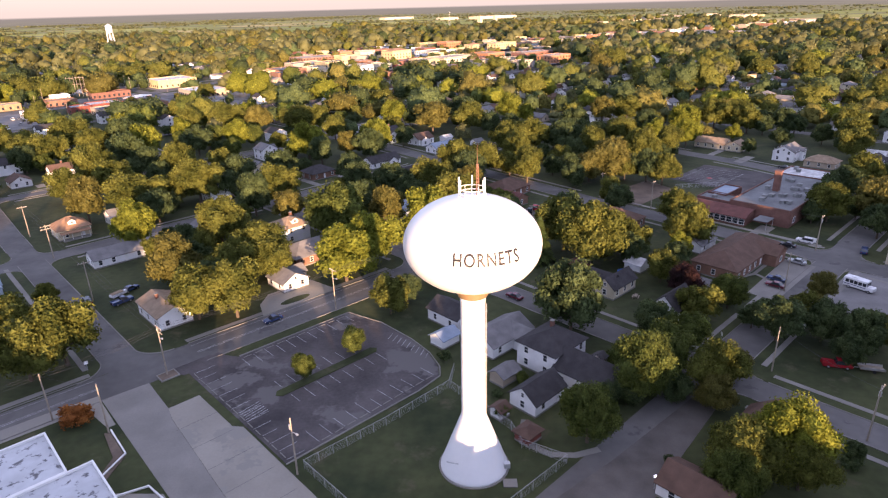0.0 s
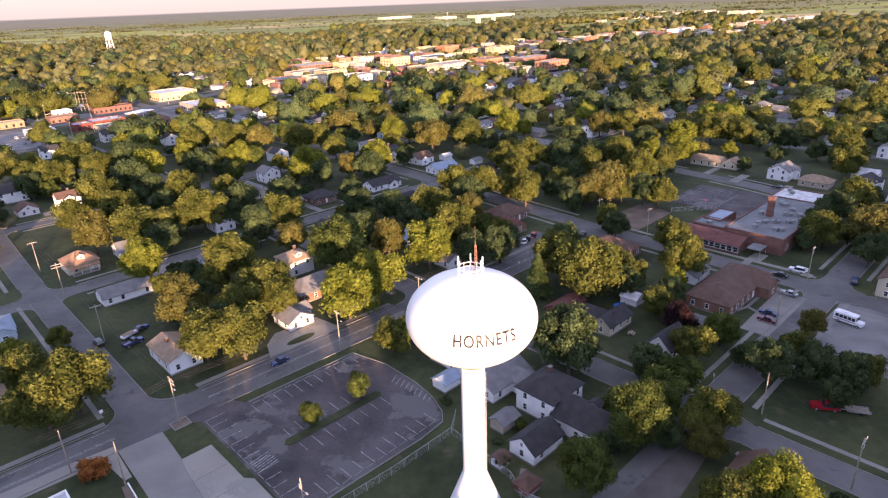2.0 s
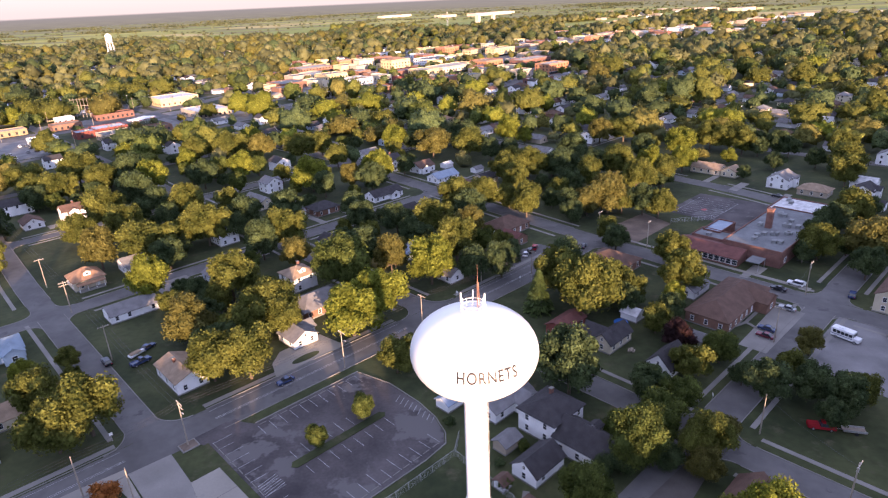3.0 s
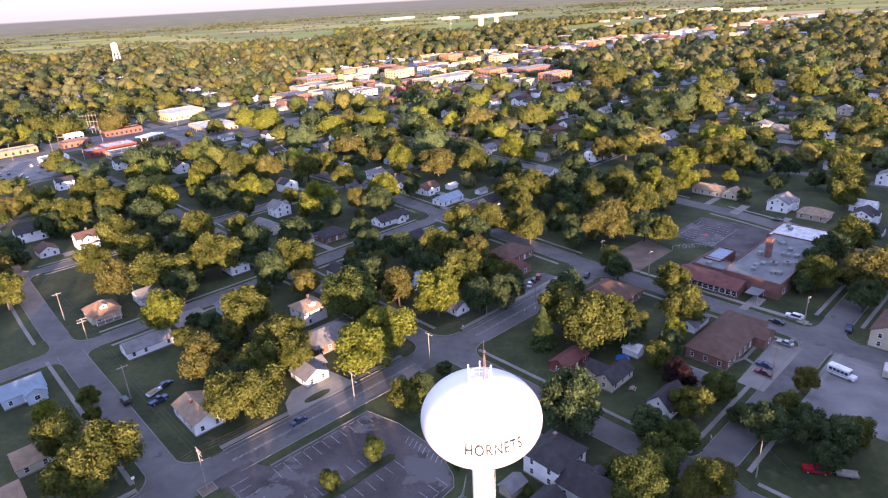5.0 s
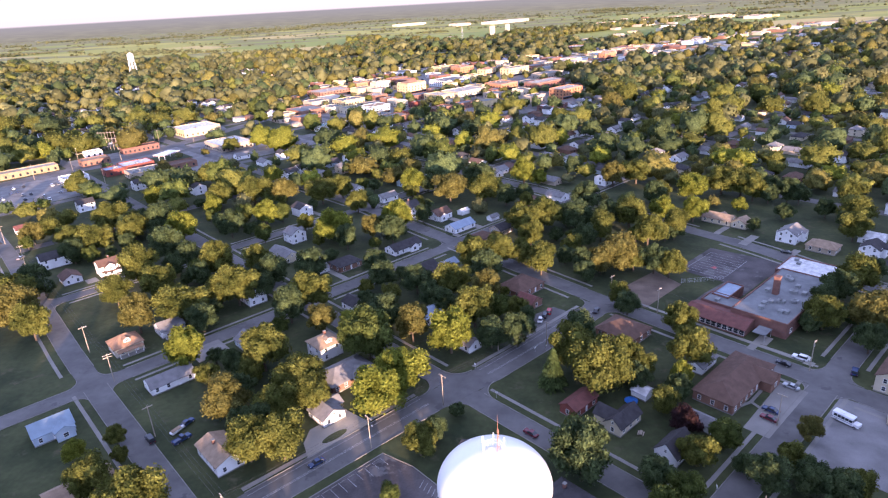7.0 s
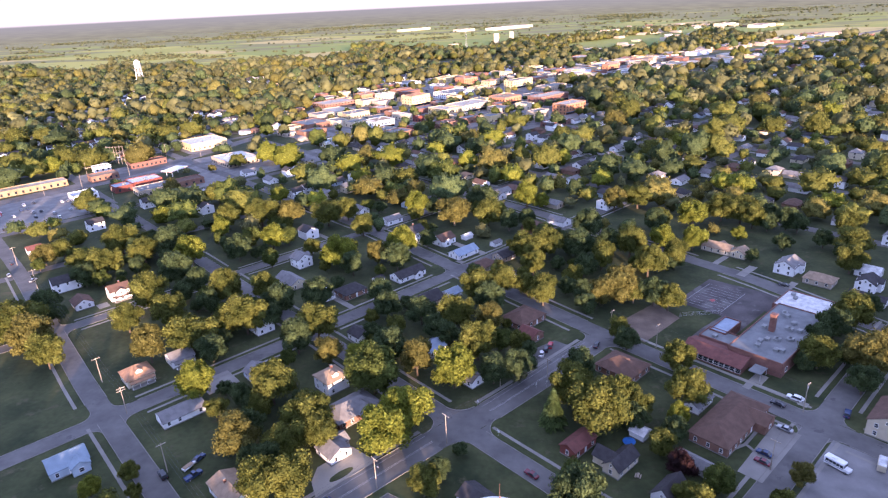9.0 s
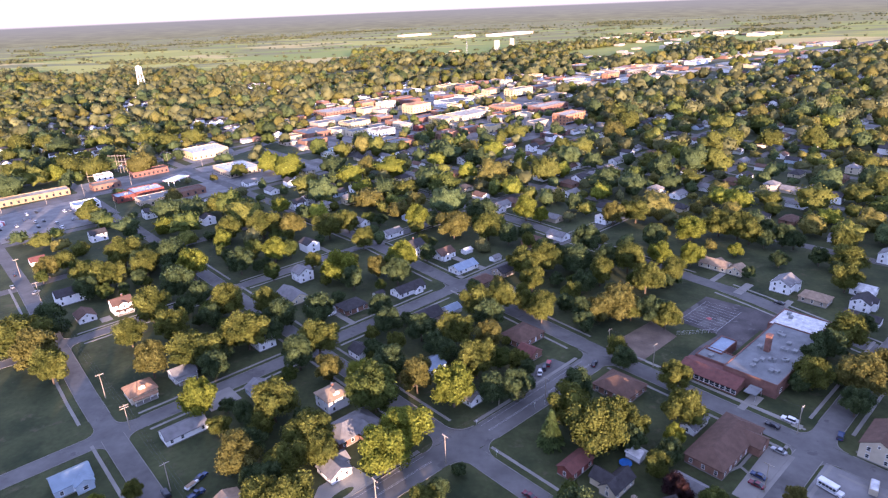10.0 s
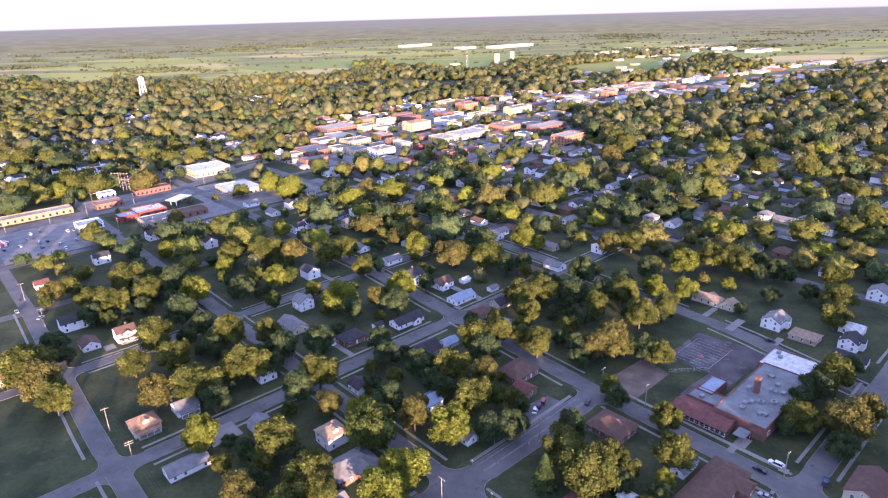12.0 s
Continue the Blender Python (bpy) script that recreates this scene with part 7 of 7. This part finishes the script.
for k in range(40):
    a, b = _r.uniform(350, 780), 0
    b = _r.choice([q for q, w in B_ROADS if 420 < q < 820]) + _r.choice((-5.6, 5.6))
    car(a, b, 0, _r.choice(("white", "silver", "black", "navy", "red")), _r.choice(("sedan", "suv")), far=True)


def bus(a, b, turn):
    ob = thing("bus", put(a, b, 0.05, turn), "white shuttle bus with dark windows parked on gravel", "bus")
    L, W, H = 7.0, 2.3, 2.8
    part("body", boxes((-L / 2, -W / 2, 0.4, L * 0.28, W / 2, H), bevel=0.12), CAR["white"], ob)
    part("hood", boxes((L * 0.27, -W / 2 + 0.12, 0.4, L / 2, W / 2 - 0.12, 1.45), bevel=0.12), CAR["white"], ob)
    part("windscreen", boxes((L * 0.265, -W / 2 + 0.15, 1.5, L * 0.29, W / 2 - 0.15, 2.4)), M["glass"], ob)
    for s in (-1, 1):
        for i in range(5):
            x = -L / 2 + 0.5 + i * 1.0
            part("window", boxes((x, s * W / 2 - 0.02, 1.45, x + 0.85, s * W / 2 + 0.02, 2.3)), M["glass"], ob)
    part("stripe", boxes((-L / 2 + 0.1, -W / 2 - 0.015, 1.0, L * 0.27, -W / 2 + 0.01, 1.15), (-L / 2 + 0.1, W / 2 - 0.01, 1.0, L * 0.27, W / 2 + 0.015, 1.15)), CAR["navy"], ob)
    part("roof_unit", boxes((-2, -0.6, H - 0.02, -0.6, 0.6, H + 0.25), bevel=0.05), CAR["white"], ob)
    for x in (-L * 0.3, L * 0.36):
        for y in (-W / 2 + 0.1, W / 2 - 0.1):
            w = piece("wheel", WHEEL, ob, Matrix.Translation((x, y, 0.36)) @ Matrix.Scale(1.15, 4))
            piece("rim", RIM, w, Matrix.Identity(4))


bus(173.9, 30.6, -100)


def trailer(a, b, turn):
    ob = thing("trailer", put(a, b, 0, turn), "low flat utility trailer behind a red pickup", "trailer")
    part("deck", boxes((-2.2, -0.95, 0.55, 2.2, 0.95, 0.67)), M["wood"], ob)
    part("side_rail", boxes((-2.2, -0.98, 0.67, 2.2, -0.92, 1.1), (-2.2, 0.92, 0.67, 2.2, 0.98, 1.1)), M["steel"], ob)
    part("drawbar", boxes((2.2, -0.06, 0.45, 3.3, 0.06, 0.55)), M["steel"], ob)
    for y in (-1.0, 1.0):
        piece("wheel", WHEEL, ob, Matrix.Translation((-0.3, y, 0.33)))


trailer(133.6, 18.2, 120)


def camper(a, b, turn):
    ob = thing("camper_trailer", put(a, b, 0, turn), "pale boxy camper trailer parked at a gravel lot", "trailer")
    part("body", boxes((-2.6, -1.1, 0.6, 2.6, 1.1, 2.7), bevel=0.15), M["cream"], ob)
    part("roof", boxes((-2.5, -1.0, 2.69, 2.5, 1.0, 2.8), bevel=0.05), M["white_roof"], ob)
    part("window", boxes((-1.2, -1.12, 1.5, 0.2, -1.09, 2.1)), M["glass"], ob)
    part("drawbar", boxes((2.6, -0.06, 0.55, 3.6, 0.06, 0.65)), M["steel"], ob)
    for y in (-1.0, 1.0):
        piece("wheel", WHEEL, ob, Matrix.Translation((-0.3, y, 0.33)))


camper(182.1, 21.9, 10)


def trampoline(a, b):
    ob = thing("trampoline", put(a, b), "round trampoline with a blue rim in a back yard", "trampoline")
    part("mat", lathe([(1.6, 0.86), (1.6, 0.88), (0.1, 0.885)], 24), M["letter"], ob)
    part("rim_pad", lathe([(1.62, 0.84), (2.0, 0.84), (2.0, 0.92), (1.62, 0.92)], 24), M["blue_tarp"], ob)
    for i in range(6):
        t = math.pi / 3 * i
        part("leg", rod(bmesh.new(), (1.85 * math.cos(t), 1.85 * math.sin(t), 0), (1.85 * math.cos(t), 1.85 * math.sin(t), 0.85), 0.04, seg=6), M["steel"], ob)


trampoline(142, 78.5)


def boat(a, b, turn):
    ob = thing("covered_boat", put(a, b, 0, turn), "small covered boat on a trailer beside parked cars", "boat")
    bm = boxes((-2.3, -0.9, 0.5, 2.3, 0.9, 1.3), bevel=0.2)
    for v in bm.verts:
        if v.co.x > 1.5:
            v.co.y *= 0.4
    part("hull", bm, CAR["white"], ob)
    part("cover", boxes((-2.1, -0.8, 1.28, 1.2, 0.8, 1.5), bevel=0.12), M["tan_roof"], ob, "tan canvas cover")
    for y in (-0.9, 0.9):
        piece("wheel", WHEEL, ob, Matrix.Translation((-0.4, y, 0.33)))


boat(39.5, 167.2, 15)


# ---------- canopy of a filling station ----------
def canopy(a, b, turn):
    ob = thing("filling_station_canopy", put(a, b, 0, turn), "flat white canopy over a filling station", "canopy")
    part("deck", boxes((-10, -6, 4.6, 10, 6, 5.4), bevel=0.1), M["trim"], ob)
    part("band", boxes((-10.03, -6.03, 4.8, 10.03, 6.03, 5.1)), M["pink_paint"], ob)
    for x in (-7, 7):
        for y in (-3, 3):
            part("column", boxes((x - 0.25, y - 0.25, 0, x + 0.25, y + 0.25, 4.6)), M["trim"], ob)


canopy(178, 550, 30)


def striped_tent(a, b):
    ob = thing("striped_tent", put(a, b), "red and white striped sales tent on a parking lot", "tent")
    for i in range(16):
        t0, t1 = math.pi / 8 * i, math.pi / 8 * (i + 1)
        bm = bmesh.new()
        rim = [Vector((6 * math.cos(t), 6 * math.sin(t), z)) for t, z in ((t0, 0.0), (t1, 0.0), (t1, 2.3), (t0, 2.3))]
        v = [bm.verts.new(q) for q in rim] + [bm.verts.new((0.15 * math.cos(t), 0.15 * math.sin(t), 4.6)) for t in (t1, t0)]
        bm.faces.new(v[:4])
        bm.faces.new((v[3], v[2], v[4], v[5]))
        part("panel", bm, CAR["white"] if i % 2 else M["pink_paint"], ob)


striped_tent(41, 536)


# ---------- bushes and small things in the yards ----------
def bush(a, b, R, tone, label):
    ob = thing("bush", put(a, b, -0.2 * R) @ Matrix.Diagonal((R, R, R, 1)), label, "bush")
    V, F, cen = crown_arrays(900 + int(a * 3 + b), 9, 900, 0.085, 0)
    V = V[:]
    V[:, 2] *= 0.62
    crown = new("foliage", mesh_from_arrays("foliage", V, F, LEAF[tone]))
    crown.parent = ob


bush(15.6, 116.0, 3.2, "r", "low spreading bush with red orange autumn leaves")
bush(57, 152.5, 1.6, "o", "low brown bush on a lawn")
bush(60, 176, 2.0, "o", "scrubby yellowing hedge at a lawn's edge")
bush(68, 66, 1.4, "g", "small green bush beside the fence")
bush(75.5, 66, 1.3, "d", "dark green bush beside a white house")
bush(100, 13, 1.8, "d", "dark round bush in a yard")
ob = thing("planter", put(33.6, 119.2), "low stone-edged planter round a utility pole", "planter")
part("edging", boxes((-1.9, -1.6, 0, 1.9, -1.35, 0.3), (-1.9, 1.35, 0, 1.9, 1.6, 0.3), (-1.9, -1.35, 0, -1.65, 1.35, 0.3), (1.65, -1.35, 0, 1.9, 1.35, 0.3), bevel=0.04), M["concrete"], ob)
part("soil", boxes((-1.65, -1.35, 0, 1.65, 1.35, 0.22)), M["dirt"], ob)

# ---------- garage forecourt with an oval island ----------
sheet("forecourt", [(60.5, 128.6), (63, 135), (67.5, 139), (80.5, 139), (82, 128.6)], 0.09, M["apron"], "pale concrete forecourt before a white garage", "driveway", 0.05)
sheet("island_bed", [(71 + 4.2 * math.cos(t * math.pi / 10), 131.2 + 1.4 * math.sin(t * math.pi / 10)) for t in range(20)], 0.13, M["grass"],
      "oval grass island in a concrete forecourt", "island", 0.12)

# ---------- driveways and cars at the outer houses ----------
_r = random.Random(53)
COUNT = 0
for a, b, k, turn in NEAR_SPOTS:
    near_b = min((q for q, w in B_ROADS), key=lambda q: abs(q - b))
    L, W = (MODELS[k][0], MODELS[k][1]) if turn == 0 else (MODELS[k][1], MODELS[k][0])
    d = 1 if b > near_b else -1
    if abs(b - near_b) > 22 or _r.random() < 0.25:
        continue
    ad = a + L / 2 + 2.2
    if not clear_of_roads(ad, b, 3):
        continue
    sheet("driveway", [(ad - 1.5, near_b + d * 4.05), (ad + 1.5, near_b + d * 4.05), (ad + 1.5, b + d * 2), (ad - 1.5, b + d * 2)][::d], 0.012, M["concrete"], "narrow concrete driveway beside a house", "driveway", 0.05)
    if COUNT < 44 and _r.random() < 0.6:
        COUNT += 1
        car(ad, b - d * _r.uniform(0, 4), 90, _r.choice(("white", "silver", "black", "navy", "red", "silver")), _r.choice(("sedan", "suv")), 0.015, far=True)

for a, b, h in ((50, 571, 13), (81, 571, 13), (108, 567, 12), (122, 607, 13), (147, 572, 12), (196, 620, 14), (200, 646, 14), (221, 599, 12), (254, 613, 12), (291, 621, 12), (115, 506, 11)):
    utility_pole(a, b, h, 1, 90)


# ---------- signs, a picnic table and a yard lamp ----------
def sign_post(a, b, turn, h=2.3):
    ob = thing("sign_post", put(a, b, 0, turn), "small white sign plate on a thin steel post", "sign")
    part("post", rod(bmesh.new(), (0, 0, -0.05), (0, 0, h), 0.035, seg=8), M["steel"], ob)
    part("plate", boxes((-0.38, -0.06, h - 0.75, 0.38, -0.035, h + 0.02), bevel=0.008), M["trim"], ob)


for a, b, turn in ((22.4, 133.7, 0), (123.3, 125.7, 90), (145.1, 117.9, 0), (148.7, 116.1, 0), (116.5, 109.8, 90)):
    sign_post(a, b, turn)


def picnic_table(a, b, turn):
    ob = thing("picnic_table", put(a, b, 0, turn), "weathered timber picnic table on a back lawn", "table")
    for y in (-0.31, -0.155, 0.0, 0.155, 0.31):
        part("board", boxes((-0.95, y - 0.07, 0.71, 0.95, y + 0.07, 0.75), bevel=0.006), M["wood"], ob)
    for y in (-0.72, 0.72):
        part("bench", boxes((-0.95, y - 0.14, 0.41, 0.95, y + 0.14, 0.45), bevel=0.006), M["wood"], ob)
    for x in (-0.65, 0.65):
        part("crossbeam", boxes((x - 0.03, -0.82, 0.33, x + 0.03, 0.82, 0.41)), M["wood"], ob)
        for d in (-1, 1):
            part("leg", rod(bmesh.new(), (x, d * 0.62, 0.0), (x, d * 0.22, 0.72), 0.05, seg=6), M["wood"], ob)


picnic_table(131.2, 68.8, 20)
sheet("footpath", strip([(160.5, 55.2), (166, 53.3), (184, 53.6)], 1.0), 0.05, M["concrete"], "narrow concrete walk along the brick hall", "path", 0.05)
for p, q in (((166, 52.8), (164.9, 50)), ((179.5, 53.0), (179, 50.6))):
    sheet("footpath", strip([p, q], 1.0), 0.049, M["concrete"], "short concrete walk from a parking bay", "path", 0.05)
ob = thing("notice_board", put(199.7, 49.6, 0, 80), "white school notice board on two posts", "sign")
part("board", boxes((-1.1, -0.09, 0.7, 1.1, 0.09, 2.0), bevel=0.03), M["trim"], ob)
for x in (-0.9, 0.9):
    part("post", boxes((x - 0.06, -0.06, 0, x + 0.06, 0.06, 0.69)), M["steel"], ob)
sign_post(124.4, 44.3, 45)


def yard_lamp(a, b, h):
    ob = thing("yard_lamp", put(a, b), "small bright white lamp on a thin post by a garage", "lamp")
    part("post", rod(bmesh.new(), (0, 0, -0.05), (0, 0, h), 0.05, 0.04, 8), M["steel"], ob)
    m = bpy.data.materials.new("lit lamp globe")
    m.use_nodes = True
    p = m.node_tree.nodes["Principled BSDF"]
    p.inputs["Emission Color"].default_value, p.inputs["Emission Strength"].default_value = (0.9, 0.95, 1.0, 1), 1.2
    bm = bmesh.new()
    bmesh.ops.create_icosphere(bm, subdivisions=2, radius=0.22, matrix=Matrix.Translation((0, 0, h + 0.18)))
    part("globe", bm, m, ob, "glowing white globe")


yard_lamp(74.0, 32.5, 2.3)
